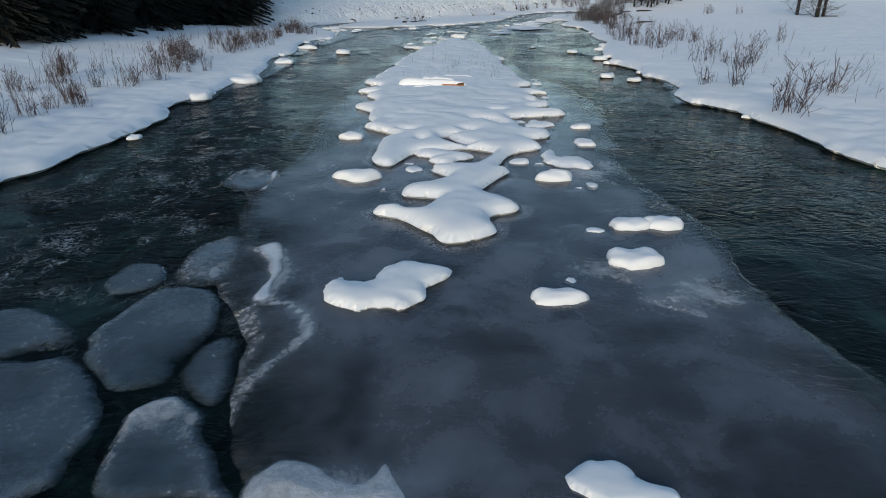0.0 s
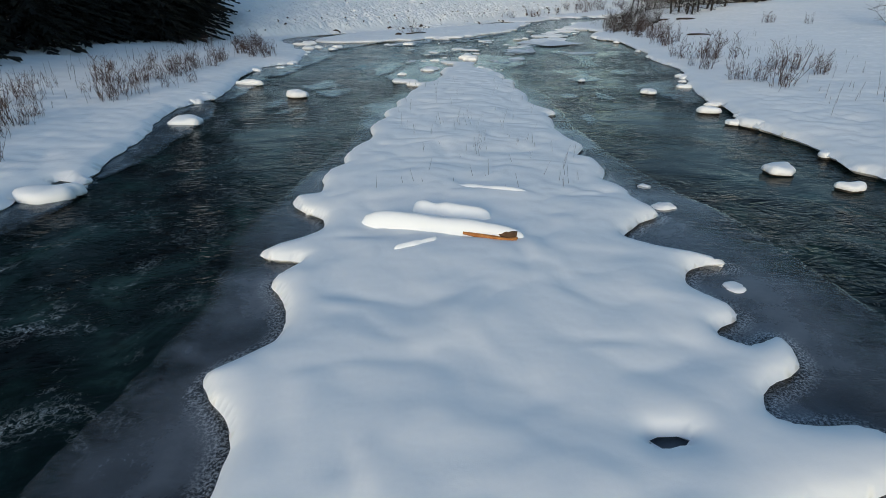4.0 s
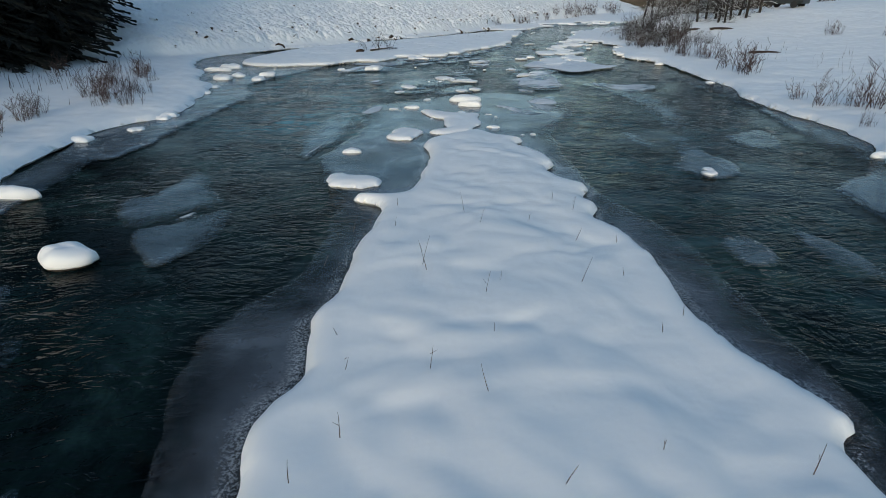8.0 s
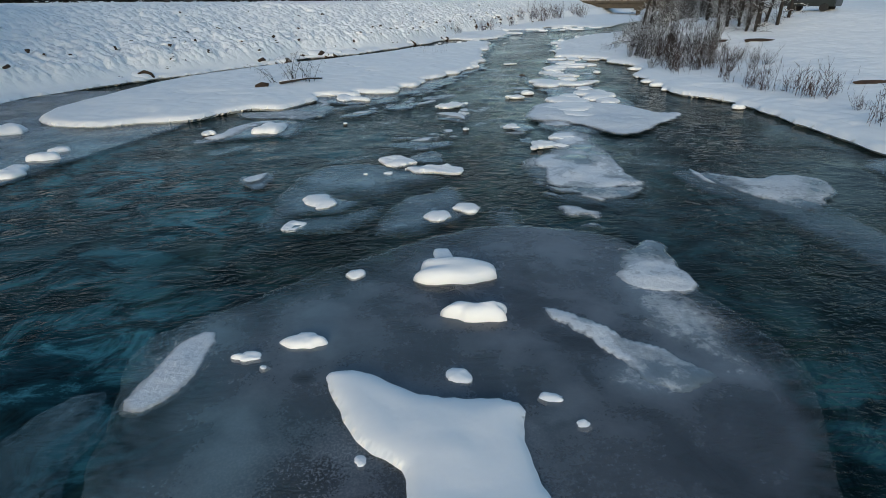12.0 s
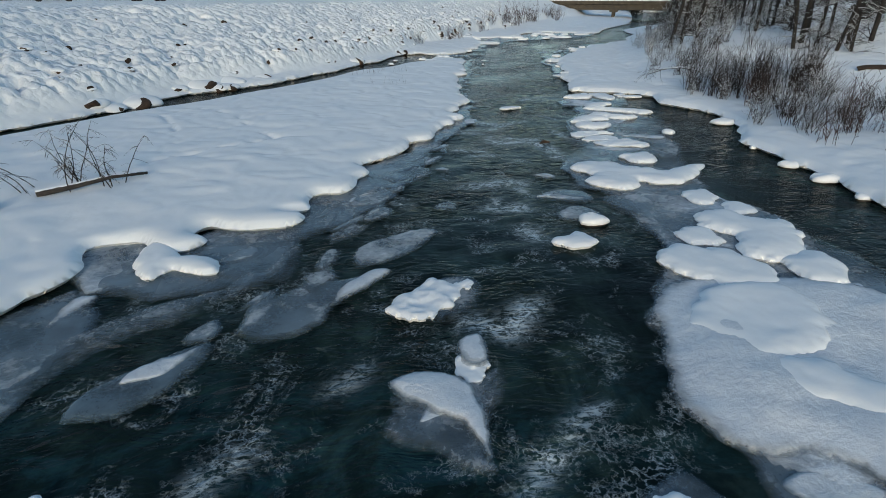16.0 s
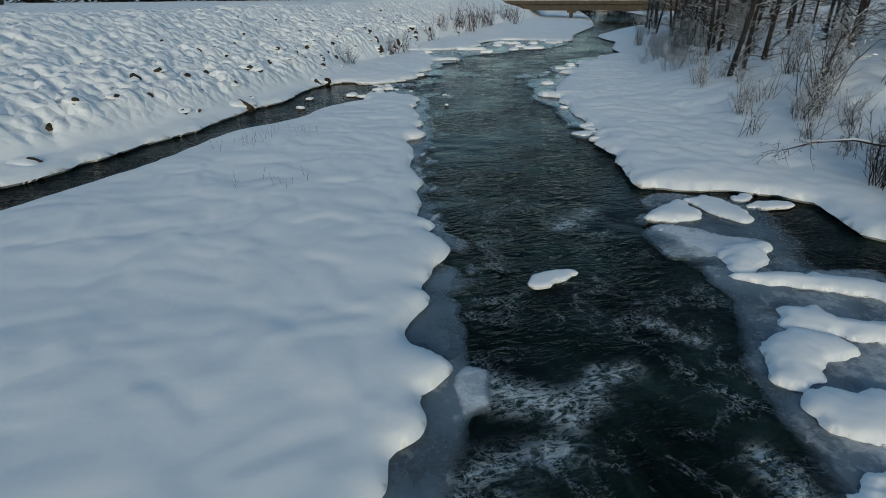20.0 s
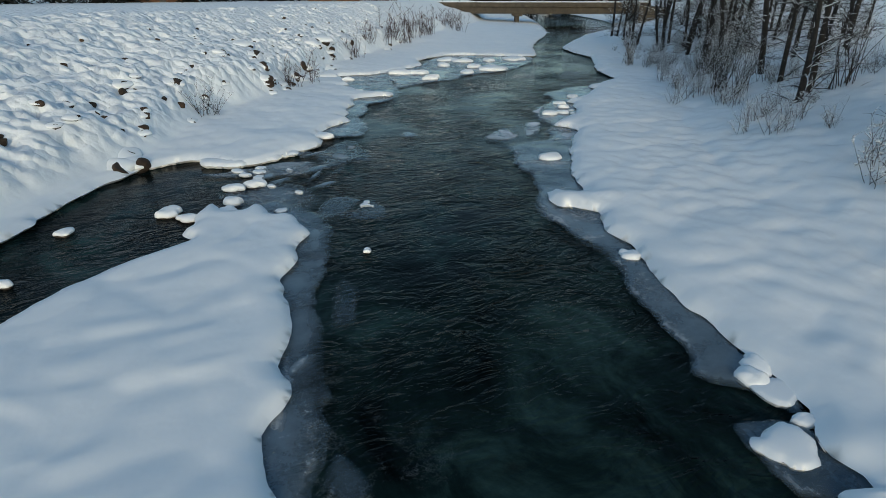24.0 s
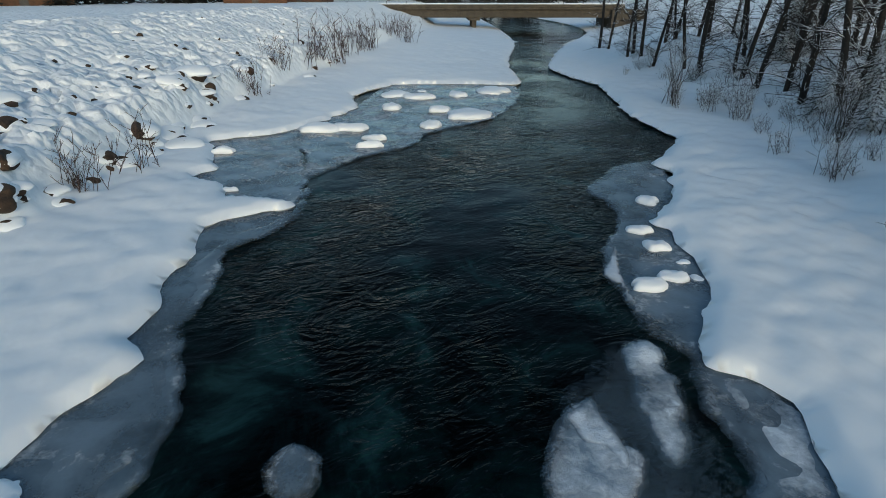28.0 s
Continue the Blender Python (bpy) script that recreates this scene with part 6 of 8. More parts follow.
snow_pad([(8.71, 72.56), (9.29, 72.8), (9.69, 72.5), (10.12, 72.27), (10.3, 71.61), (9.92, 70.93), (9.17, 71.2), (8.6, 71.94)], 865)
snow_pad([(10.61, 74.15), (11.46, 74.32), (11.7, 73.72), (12.29, 73.42), (11.91, 72.56), (11.22, 71.89), (10.36, 71.96), (10.32, 72.36), (10.69, 72.98), (10.43, 73.51)], 876)
snow_pad([(9.74, 73.47), (10.35, 73.59), (10.41, 73.04), (10.13, 72.76), (9.62, 72.93)], 887)
snow_pad([(7.05, 73.65), (7.67, 73.87), (7.87, 73.53), (7.55, 73.25), (7.09, 73.41)], 898)
snow_pad([(11.77, 74.72), (12.24, 74.74), (12.24, 74.22), (11.63, 74.17)], 909)
snow_pad([(11.42, 75.74), (11.95, 75.81), (11.85, 75.03), (11.25, 74.84), (11.23, 75.34)], 920)
snow_pad([(9.64, 78.35), (10.22, 78.64), (10.92, 78.44), (11.18, 77.91), (11.7, 77.68), (11.83, 77.32), (12.76, 77.65), (13.36, 77.57), (11.88, 76.44), (11.18, 76.5), (10.88, 76.78), (10.62, 76.41), (10.19, 76.19), (9.88, 76.39), (9.48, 76.79), (9.53, 77.16), (9.91, 77.4), (9.72, 77.99)], 931)
snow_pad([(11.57, 79.19), (12.14, 79.29), (12.6, 79.26), (12.46, 78.51), (12.17, 78.29), (11.77, 78.4), (11.62, 78.85)], 942)
snow_pad([(12.58, 83.97), (12.98, 83.72), (13.54, 83.41), (12.75, 82.87), (12.31, 83.19), (12.28, 83.6)], 953)
snow_pad([(13.08, 85), (13.68, 84.96), (14.05, 84.55), (13.73, 84.29), (13.22, 84.26), (12.63, 83.89), (12.39, 84.09), (12.54, 84.49)], 964)
snow_pad([(13.63, 85.42), (14.37, 85.46), (14.47, 85.06), (15.25, 84.59), (14.82, 84.29), (14.19, 84.66), (13.68, 84.96)], 975)
snow_pad([(14.15, 86.75), (15.42, 86.25), (16.49, 85.43), (15.99, 85.09), (15.31, 85.73), (14.27, 86.37)], 986)
snow_pad([(14.52, 87.49), (15.18, 87.73), (15.82, 87.55), (14.44, 86.7), (14.28, 87.11)], 997)
snow_pad([(10.75, 87.84), (10.95, 87.91), (11.27, 87.92), (11.49, 87.85), (11.44, 87.72), (10.89, 87.56), (10.66, 87.62)], 1008)
snow_pad([(14.33, 88.91), (14.56, 88.96), (14.61, 88.84), (14.37, 88.79)], 1019)
snow_pad([(17.31, 89.59), (18.05, 89.6), (18.38, 89.24), (17.65, 89.24)], 1030)
snow_pad([(16.18, 90.31), (16.72, 90.35), (16.88, 89.8), (16.84, 89.25), (16.63, 88.82), (16.29, 88.76), (16.09, 89.29), (16.09, 89.82)], 1041)
snow_pad([(14.43, 89.65), (15.18, 89.99), (15.81, 90.27), (15.82, 89.92), (15.77, 89.44), (15.4, 89.19), (14.78, 89.33)], 1052)
snow_pad([(17.42, 90.17), (17.84, 90.2), (17.75, 89.97), (17.38, 89.86)], 1063)
snow_pad([(17.39, 97.71), (17.74, 97.78), (18.03, 97.59), (17.9, 97.27), (17.51, 97.23), (17.39, 97.41)], 1074)
snow_pad([(18.35, 98.42), (18.67, 98.43), (18.67, 98.09), (18.37, 97.96), (18.29, 98.19)], 1085)
snow_pad([(12.27, 113.2), (12.45, 113.44), (12.91, 113.14), (13.52, 112.77), (13.53, 112.39), (13.2, 112.29), (12.61, 112.65), (12.33, 112.8)], 1500)
snow_pad([(12.98, 113.27), (13.33, 113.61), (13.61, 113.35), (13.6, 112.77)], 1511)
snow_pad([(13.58, 113.26), (13.97, 113.74), (14.55, 113.31), (14.65, 112.8), (14.29, 112.61), (13.67, 112.8)], 1522)
snow_pad([(14.55, 113.31), (14.87, 113.75), (15.25, 113.48), (15.17, 113.1), (14.78, 112.91)], 1533)
snow_pad([(16.34, 115.47), (16.56, 115.98), (16.95, 115.59), (16.9, 115.18), (16.52, 115.03)], 1544)
snow_pad([(15.71, 114.2), (16.13, 114.19), (16.11, 113.91), (15.79, 113.77)], 1555)
snow_pad([(13.94, 111.47), (13.87, 111.4), (13.73, 111.5), (13.69, 111.66), (13.77, 111.74), (13.9, 111.65)], 1566)
snow_pad([(13.3, 111.87), (13.25, 111.81), (13.15, 111.89), (13.12, 112.0), (13.17, 112.06), (13.26, 112.0)], 1577)
snow_pad([(13.48, 111.38), (13.42, 111.33), (13.31, 111.41), (13.27, 111.54), (13.33, 111.6), (13.43, 111.52)], 1588)
snow_pad([(13.96, 109.94), (13.91, 109.9), (13.83, 109.96), (13.81, 110.05), (13.86, 110.09), (13.93, 110.03)], 1599)
snow_pad([(14.52, 109.14), (14.46, 109.11), (14.38, 109.16), (14.36, 109.25), (14.41, 109.28), (14.49, 109.23)], 1610)
snow_pad([(13.96, 111.86), (13.91, 111.81), (13.82, 111.88), (13.79, 111.99), (13.85, 112.05), (13.93, 111.98)], 1621)
snow_pad([(14.71, 111.32), (14.66, 111.28), (14.59, 111.33), (14.57, 111.42), (14.62, 111.46), (14.69, 111.41)], 1632)


# ---- branches and stems ----
class Sticks:
    """Collects tapered, bent rods into one mesh."""

    def __init__(self):
        self.v, self.f = [], []

    def rod(self, pts, r0, r1, sides=3):
        base = len(self.v)
        n = len(pts)
        for i, p in enumerate(pts):
            d = (pts[min(i + 1, n - 1)] - pts[max(i - 1, 0)]).normalized()
            a = d.orthogonal().normalized()
            b = d.cross(a)
            r = r0 + (r1 - r0) * i / (n - 1)
            for k in range(sides):
                t = 2 * math.pi * k / sides
                self.v.append(p + a * (r * math.cos(t)) + b * (r * math.sin(t)))
        for i in range(n - 1):
            for k in range(sides):
                self.f.append((base + i * sides + k, base + i * sides + (k + 1) % sides, base + (i + 1) * sides + (k + 1) % sides, base + (i + 1) * sides + k))
        self.f.append(tuple(base + (n - 1) * sides + k for k in range(sides)))

    def clump(self, p, r, rng):
        base = len(self.v)
        sx, sy, sz = r * rng.uniform(0.8, 1.6), r * rng.uniform(0.8, 1.6), r * rng.uniform(0.5, 0.9)
        self.v += [p + Vector(q) for q in ((sx, 0, 0), (0, sy, 0), (-sx, 0, 0), (0, -sy, 0), (0, 0, sz), (0, 0, -0.4 * sz))]
        self.f += [(base + a, base + b, base + c) for a, b, c in ((0, 1, 4), (1, 2, 4), (2, 3, 4), (3, 0, 4), (1, 0, 5), (2, 1, 5), (3, 2, 5), (0, 3, 5))]

    def mesh(self, name, material):
        me = bpy.data.meshes.new(name)
        me.from_pydata([tuple(p) for p in self.v], [], self.f)
        for p in me.polygons:
            p.use_smooth = True
        me.materials.append(material)
        return me


def bent(rng, start, way, length, bend, n=5, droop=0.0):
    pts, p, d = [start.copy()], start.copy(), way.normalized()
    for i in range(n - 1):
        d = (d + Vector((rng.uniform(-bend, bend), rng.uniform(-bend, bend), rng.uniform(-bend, bend) * 0.5 - droop))).normalized()
        p = p + d * (length / (n - 1))
        pts.append(p.copy())
    return pts


def child(name, me, parent, label=""):
    ob = new(name, me)
    ob.parent = parent
    return tagged(ob, label)


TWIG_DARK = make_plain("dark_twig", (0.012, 0.009, 0.008), (0.035, 0.027, 0.023), 5.0, 0.9, snow=0.12)
TWIG_BROWN = make_plain("brown_black_twig", (0.010, 0.0065, 0.0055), (0.032, 0.021, 0.017), 5.0, 0.9)
BARK_SNOWY = make_plain("snowy_bark", (0.018, 0.016, 0.015), (0.060, 0.050, 0.043), 9.0, 0.95, 0.7, 0.02, snow=0.14)
NEEDLE_SNOWY = make_plain("snowy_needles", (0.008, 0.012, 0.009), (0.026, 0.034, 0.022), 4.0, 0.9, snow=0.34)


def shrub_meshes(seed, tall, wide, stems, material, twigs=5, flat=0.4, thick=0.0095, snow=0):
    rng = random.Random(seed)
    low, high, caps = Sticks(), Sticks(), Sticks()
    for s in range(stems):
        a, lean = rng.uniform(0, 6.283), rng.uniform(0.05, wide)
        way = Vector((math.cos(a) * lean, math.sin(a) * lean, 1))
        b = rng.uniform(0, 0.42)
        base = Vector((math.cos(a * 1.7) * b, math.sin(a * 1.7) * b, -0.12))
        h = tall * rng.uniform(0.35, 1.0)
        pts = bent(rng, base, way, h + 0.12, 0.10, 6)
        low.rod(pts, thick * tall**0.5, 0.003)
        for k in range(rng.randint(max(1, twigs - 2), twigs + 2)):
            i = rng.randint(1, 4)
            q = pts[i].lerp(pts[i + 1], rng.random())
            side = Vector((rng.uniform(-1, 1), rng.uniform(-1, 1), rng.uniform(flat, flat + 0.8)))
            tw = bent(rng, q, side, h * rng.uniform(0.14, 0.34), 0.16, 4)
            high.rod(tw, 0.006, 0.0025)
            for m in range(2):
                tq = tw[rng.randint(1, 2)]
                fine = bent(rng, tq, side + Vector((rng.uniform(-1, 1), rng.uniform(-1, 1), 0.2)), h * rng.uniform(0.06, 0.13), 0.15, 3)
                high.rod(fine, 0.003, 0.0015)
                if rng.random() < snow:
                    caps.clump(fine[1] + Vector((0, 0, 0.006)), rng.uniform(0.008, 0.024), rng)
            if rng.random() < snow:
                caps.rod([q + Vector((0, 0, 0.007)) for q in tw[:3]], 0.007, 0.004)
                caps.clump(tw[rng.randint(1, 3)] + Vector((0, 0, 0.008)), rng.uniform(0.014, 0.034), rng)
    out = [low.mesh("stem_mass", material), high.mesh("twig_mass", material)]
    return out + [caps.mesh("snow_mass", SNOW)] if snow else out


def ground_z(x, y):
    X, Y = np.array([[x]], float), np.array([[y]], float)
    return float(bank_height(X, Y, np.maximum(-signed(X, Y, RIVER), 0.02))[0, 0])


def plant(name, meshes, x, y, scale, turn, label, category, group, parts=("stem_mass", "twig_mass", "snow_mass"), sink=0.03, lean=0.0):
    ob = thing(name, pose(x, y, ground_z(x, y) - sink, lean * math.cos(turn), lean * math.sin(turn), turn) @ Matrix.Scale(scale, 4), label, category, group)
    for pn, me in zip(parts, meshes):
        tagged(child(pn, me, ob), kind="stuff" if pn.endswith("_mass") else "")
    return ob


WILLOW = [shrub_meshes(200 + k, 1.0, 0.45, 12 + 4 * k, TWIG, 5, 0.4, 0.0065) for k in range(4)]
WILLOW_SNOWY = [shrub_meshes(300 + k, 1.6, 0.6 + 0.12 * k, 8 + 2 * k, TWIG_DARK, 10, 0.1, 0.0095, 0.30) for k in range(4)]
SHRUBS_RIGHT = [(14.3, 28.8), (15.5, 30.1), (15.8, 35.2), (18.1, 43.2), (13.5, 31.4), (11.2, 23.2), (13.4, 20.8), (10.5, 17.8), (23.1, 40.8), (15.0, 52.1), (15.8, 51.7), (16.4, 51.0), (17.8, 51.0), (14.2, 46.9), (13.7, 42.5), (14.3, 41.5), (17.9, 46.8), (18.0, 45.0), (14.3, 40.1), (35.6, 79.8), (38.3, 77.1), (17.7, 62.5), (19.1, 69.1), (19.3, 73.2), (18.5, 78.6), (18.8, 71.8), (19.4, 71.0), (20.1, 69.2), (17.7, 64.2), (19.8, 65.1), (17.7, 61.5), (21.5, 78.1), (20.3, 79.5), (22.6, 81.7), (20.9, 82.5), (20.8, 84.8), (22.7, 91.3)]
SHRUBS_WOOD = [(18.9, 82.3), (18.5, 81.6), (20.4, 82.3), (22.5, 89.1), (22.5, 88.1), (23.5, 86.5), (19.2, 80.3), (22.6, 92.6), (21.0, 88.7), (26.6, 99.7), (29.5, 105.0), (40.8, 123.2), (24.1, 85.8), (24.1, 84.8), (23.7, 93.9), (24.4, 94.0), (24.1, 94.7), (24.7, 97.0), (27.0, 102.4), (27.2, 101.2), (21.9, 90.0), (24.1, 92.6), (35.7, 116.8), (33.3, 113.6), (33.7, 113.0), (30.1, 107.8), (32.7, 111.5), (32.1, 110.2), (30.4, 106.7), (28.8, 106.1), (41.1, 126.4), (42.5, 125.9), (39.5, 121.3), (40.5, 119.1), (42.9, 124.4), (43.3, 125.5), (42.0, 127.0), (41.5, 121.1), (37.2, 119.1), (50.2, 135.8)]
SHRUBS_DIKE = [(19.1, 127.9), (17.6, 126.0), (25.1, 139.2), (27.4, 143.4), (30.5, 147.2), (33.1, 149.4), (35.1, 152.3), (37.7, 155.2), (36.7, 154.5), (39.4, 157.4), (46.4, 166.8), (45.1, 165.4), (49.2, 170.3), (45.3, 161.9), (31.5, 148.6)]
ALDERS = [(53.0, 140.4), (54.2, 141.0), (50.4, 135.8), (48.7, 131.0), (45.8, 125.7), (46.5, 124.5), (43.6, 122.2), (43.3, 120.6), (60.2, 150.6), (59.0, 148.3), (52.7, 138.9), (45.7, 121.0), (37.9, 113.7), (35.5, 111.0), (33.4, 108.3), (32.1, 107.8), (45.3, 123.9), (47.7, 127.7), (51.4, 133.0), (27.3, 101.0), (28.5, 101.4), (29.8, 101.6)]
ALDERS_FAR = [(32.3, 93.6), (33.4, 92.6), (34.5, 96.8), (32.0, 91.0), (36.4, 100.4), (35.4, 94.6), (31.5, 94.0), (31.5, 91.5), (33.4, 94.1), (34.7, 98.5), (30.1, 93.0), (35.2, 92.8), (50.6, 133.4), (38.1, 95.3)]
ROCKS = [(20.6, 131.6), (19.7, 130.6), (16.2, 123.8), (16.4, 124.8), (17.2, 125.2), (22.4, 136.5), (24.3, 138.3), (21.3, 134.9), (18.2, 128.3), (16.9, 128.3), (16.2, 127.9), (21.8, 133.9), (31.0, 150.3), (28.6, 146.2), (30.9, 147.2), (32.6, 149.4), (19.6, 133.5), (-1.4, 96.1), (-5.6, 90.9), (-6.3, 90.6), (0.2, 98.4), (-3.8, 94.8), (5.8, 107.7), (10.0, 113.1), (10.7, 115.7), (20.7, 132.6), (23.0, 138.2), (14.0, 123.3), (12.0, 119.9), (10.2, 118.7), (-2.0, 95.7), (10.3, 114.0)]

rng = random.Random(5)
# a fringe of bare willow along the low bank
for k in range(120):
    y = 9 + 56 * (k + rng.random()) / 120
    sx = float(np.interp(y, [p[1] for p in SHORE_LEFT], [p[0] for p in SHORE_LEFT]))
    x = sx - rng.choice((1.7, 2.3, 2.9, 3.6, 4.6, 6.0)) - rng.uniform(0, 1.2)
    plant("willow_shrub", rng.choice(WILLOW), x, y, rng.choice((0.6, 0.75, 0.9, 1.1, 1.35)), rng.uniform(0, 360), "bare brown willow shrub standing in deep snow", "shrub", "willow shrubs on the low bank")
for k, (x, y) in enumerate(SHRUBS_RIGHT):
    plant("willow_shrub", WILLOW[k % 4], x, y, rng.uniform(1.0, 1.9), rng.uniform(0, 360), "bare brown willow shrub standing in deep snow", "shrub", "willow shrubs on the far bank")
    if k % 2:
        plant("willow_shrub", WILLOW[(k + 1) % 4], x + rng.uniform(-0.9, 0.9), y + rng.uniform(0.4, 1.6), rng.uniform(0.6, 1.2), rng.uniform(0, 360), "low bare willow shrub standing in deep snow", "shrub", "willow shrubs on the far bank")
FROSTED = [shrub_meshes(390 + k, 1.3, 0.8, 9 + 2 * k, TWIG_DARK, 9, 0.15, 0.008, 0.6) for k in range(3)]
for k, (x, y) in enumerate(SHRUBS_WOOD):
    for m in range(1 + k % 2):
        plant("alder_shrub", FROSTED[(k + m) % 3] if y > 95 else WILLOW_SNOWY[(k + m) % 4], x + m * rng.uniform(-1.2, 1.2), y + m * rng.uniform(-0.3, 1.4), rng.uniform(0.7, 1.35), rng.uniform(0, 360), "snow-laden bare alder shrub on the wooded bank", "shrub", "alder shrubs on the wooded bank")
THICKET = [shrub_meshes(350 + k, 2.5, 0.22 + 0.05 * k, 6 + 2 * k, TWIG_BROWN, 9, 0.7, 0.0105, 0.06) for k in range(4)]
VASE = [shrub_meshes(370 + k, 1.7, 0.95, 12 + 4 * k, TWIG_BROWN, 5, 0.6, 0.0085, 0.12) for k in range(3)]
for k in range(36):  # upright thicket on the point where the bank swings round
    u = rng.random()
    plant("alder_shrub", THICKET[k % 4], 20.4 + 4.5 * u + rng.uniform(-0.8, 0.8), 85.0 + 4.5 * rng.random(), rng.uniform(0.6, 1.2), rng.uniform(0, 360), "tall slender dark alder shrub on the snowy bank", "shrub", "alder shrubs on the wooded bank")
for k in range(26):  # low snow-laden shrubs at its foot
    plant("alder_shrub", WILLOW_SNOWY[k % 4], rng.uniform(19.6, 25.5), rng.uniform(80.0, 90.0), rng.uniform(0.5, 1.0), rng.uniform(0, 360), "low snow-laden bare alder shrub", "shrub", "alder shrubs on the wooded bank")
for k, (x, y) in enumerate(((19.4, 81.0), (20.4, 82.3), (21.6, 80.6), (22.4, 82.8), (20.2, 79.3), (23.6, 81.2), (18.9, 79.6), (21.2, 83.6), (24.6, 79.4), (22.9, 78.2), (19.9, 76.4))):
    plant("willow_shrub", VASE[k % 3], x, y, rng.uniform(0.8, 1.25), rng.uniform(0, 360), "spreading dark willow shrub with snow at its foot", "shrub", "willow shrubs on the far bank")
for k in range(46):  # scattered shrubs under the trees
    u = rng.random()
    x, y = 26.0 + 22 * u + rng.uniform(0, 6), 99 + 38 * u + rng.uniform(-3, 3)
    if -signed(np.array([[x]]), np.array([[y]]), RIVER)[0, 0] > 3.0:
        plant("alder_shrub", FROSTED[k % 3], x, y, rng.uniform(0.5, 1.2), rng.uniform(0, 360), "snow-dusted bare shrub among alder trees", "shrub", "alder shrubs on the wooded bank")
for x, y, s in ((26.2, 95.4, 2.0), (27.2, 96.4, 1.7), (25.2, 94.6, 1.2), (23.4, 96.2, 0.9), (28.2, 94.2, 1.5), (24.6, 90.6, 1.3), (25.6, 91.6, 1.1)):
    plant("alder_shrub", WILLOW_SNOWY[int(x) % 4], x, y, s, 70 * x, "large snow-laden bare alder shrub on the open bank", "shrub", "alder shrubs on the wooded bank")
BRUSH = [(34.8, 113.5), (36.2, 109.0), (33.8, 111.5), (31.4, 106.6), (30.8, 103.4), (29.6, 100), (28.6, 97.2), (32.2, 101.5), (41.8, 127.2), (39, 121.2), (38.9, 118.3), (36.1, 112.1), (34, 107.5), (37.9, 110.8), (26.5, 87.6), (27.5, 85.2)]
ALDER_BRUSH = [shrub_meshes(330 + k, 2.6, 0.35 + 0.1 * k, 16 + 3 * k, TWIG_DARK, 7, 0.5, 0.0105, 0.34) for k in range(3)]
for k, (x, y) in enumerate(BRUSH[::2]):
    for m in range(1 + k % 2):
        plant("alder_brush", ALDER_BRUSH[(k + m) % 3], x + 1.6 * m * rng.uniform(-1, 1), y + m * rng.uniform(0, 1.8), rng.uniform(0.8, 1.25), rng.uniform(0, 360), "tall dense dark alder brush dusted with snow", "shrub", "alder brush on the wooded bank")
for k, (x, y) in enumerate(SHRUBS_DIKE):
    plant("dogwood_shrub", WILLOW[k % 4], x, y, rng.uniform(1.5, 2.1) if y < 145 else rng.uniform(2.0, 3.6), rng.uniform(0, 360), "bare reddish shrub among snowy riprap stones", "shrub", "shrubs along the riprap")
for k, (x, y, size) in enumerate(((12.75, 119.0, 1.35), (13.3, 119.5, 0.9), (17.5, 126.3, 0.8))):
    plant("willow_shrub", VASE[k % 3], x, y, size * 0.75, 77 * k, "many-stemmed bare shrub on the snowy shore", "shrub", "shrubs along the riprap")


# ---- bare alder trees ----
def tree_meshes(seed, tall):
    rng = random.Random(seed)
    trunk, limbs, twigs, caps = Sticks(), Sticks(), Sticks(), Sticks()
    lean = Vector((rng.uniform(-0.12, 0.12), rng.uniform(-0.12, 0.12), 1))
    pts = bent(rng, Vector((0, 0, -0.3)), lean, tall, 0.05, 10)
    trunk.rod(pts, 0.13, 0.03, 8)
    for k in range(44):
        u = rng.uniform(0.04, 0.95) ** 1.25
        i = min(int(u * 9), 8)
        q = pts[i].lerp(pts[i + 1], u * 9 - i)
        a = rng.uniform(0, 6.283)
        ln = rng.uniform(0.9, 2.4) * (1.15 - 0.6 * u)
        limb = bent(rng, q, Vector((math.cos(a), math.sin(a), rng.uniform(0.1, 1.2))), ln, 0.26, 6, 0.08)
        limbs.rod(limb, 0.024, 0.007, 4)
        if rng.random() < 0.4:
            caps.rod([p + Vector((0, 0, 0.022)) for p in limb[:rng.randint(3, 6)]], 0.024, 0.010, 4)
        for m in range(8):
            j = rng.randint(1, 4)
            tw = bent(rng, limb[j], Vector((rng.uniform(-1, 1), rng.uniform(-1, 1), rng.uniform(-0.3, 0.9))), rng.uniform(0.35, 0.95), 0.25, 5, 0.05)
            twigs.rod(tw, 0.0075, 0.003)
            if rng.random() < 0.4:
                caps.rod([p + Vector((0, 0, 0.010)) for p in tw[:3]], 0.011, 0.006, 3)
            for _ in range(2):
                twigs.rod(bent(rng, tw[rng.randint(1, 3)], Vector((rng.uniform(-1, 1), rng.uniform(-1, 1), rng.uniform(-0.5, 0.5))), rng.uniform(0.15, 0.4), 0.2, 3), 0.005, 0.002)
    return trunk.mesh("trunk", BARK), limbs.mesh("limb_mass", BARK), twigs.mesh("twig_mass", TWIG_BROWN), caps.mesh("snow_mass", SNOW)


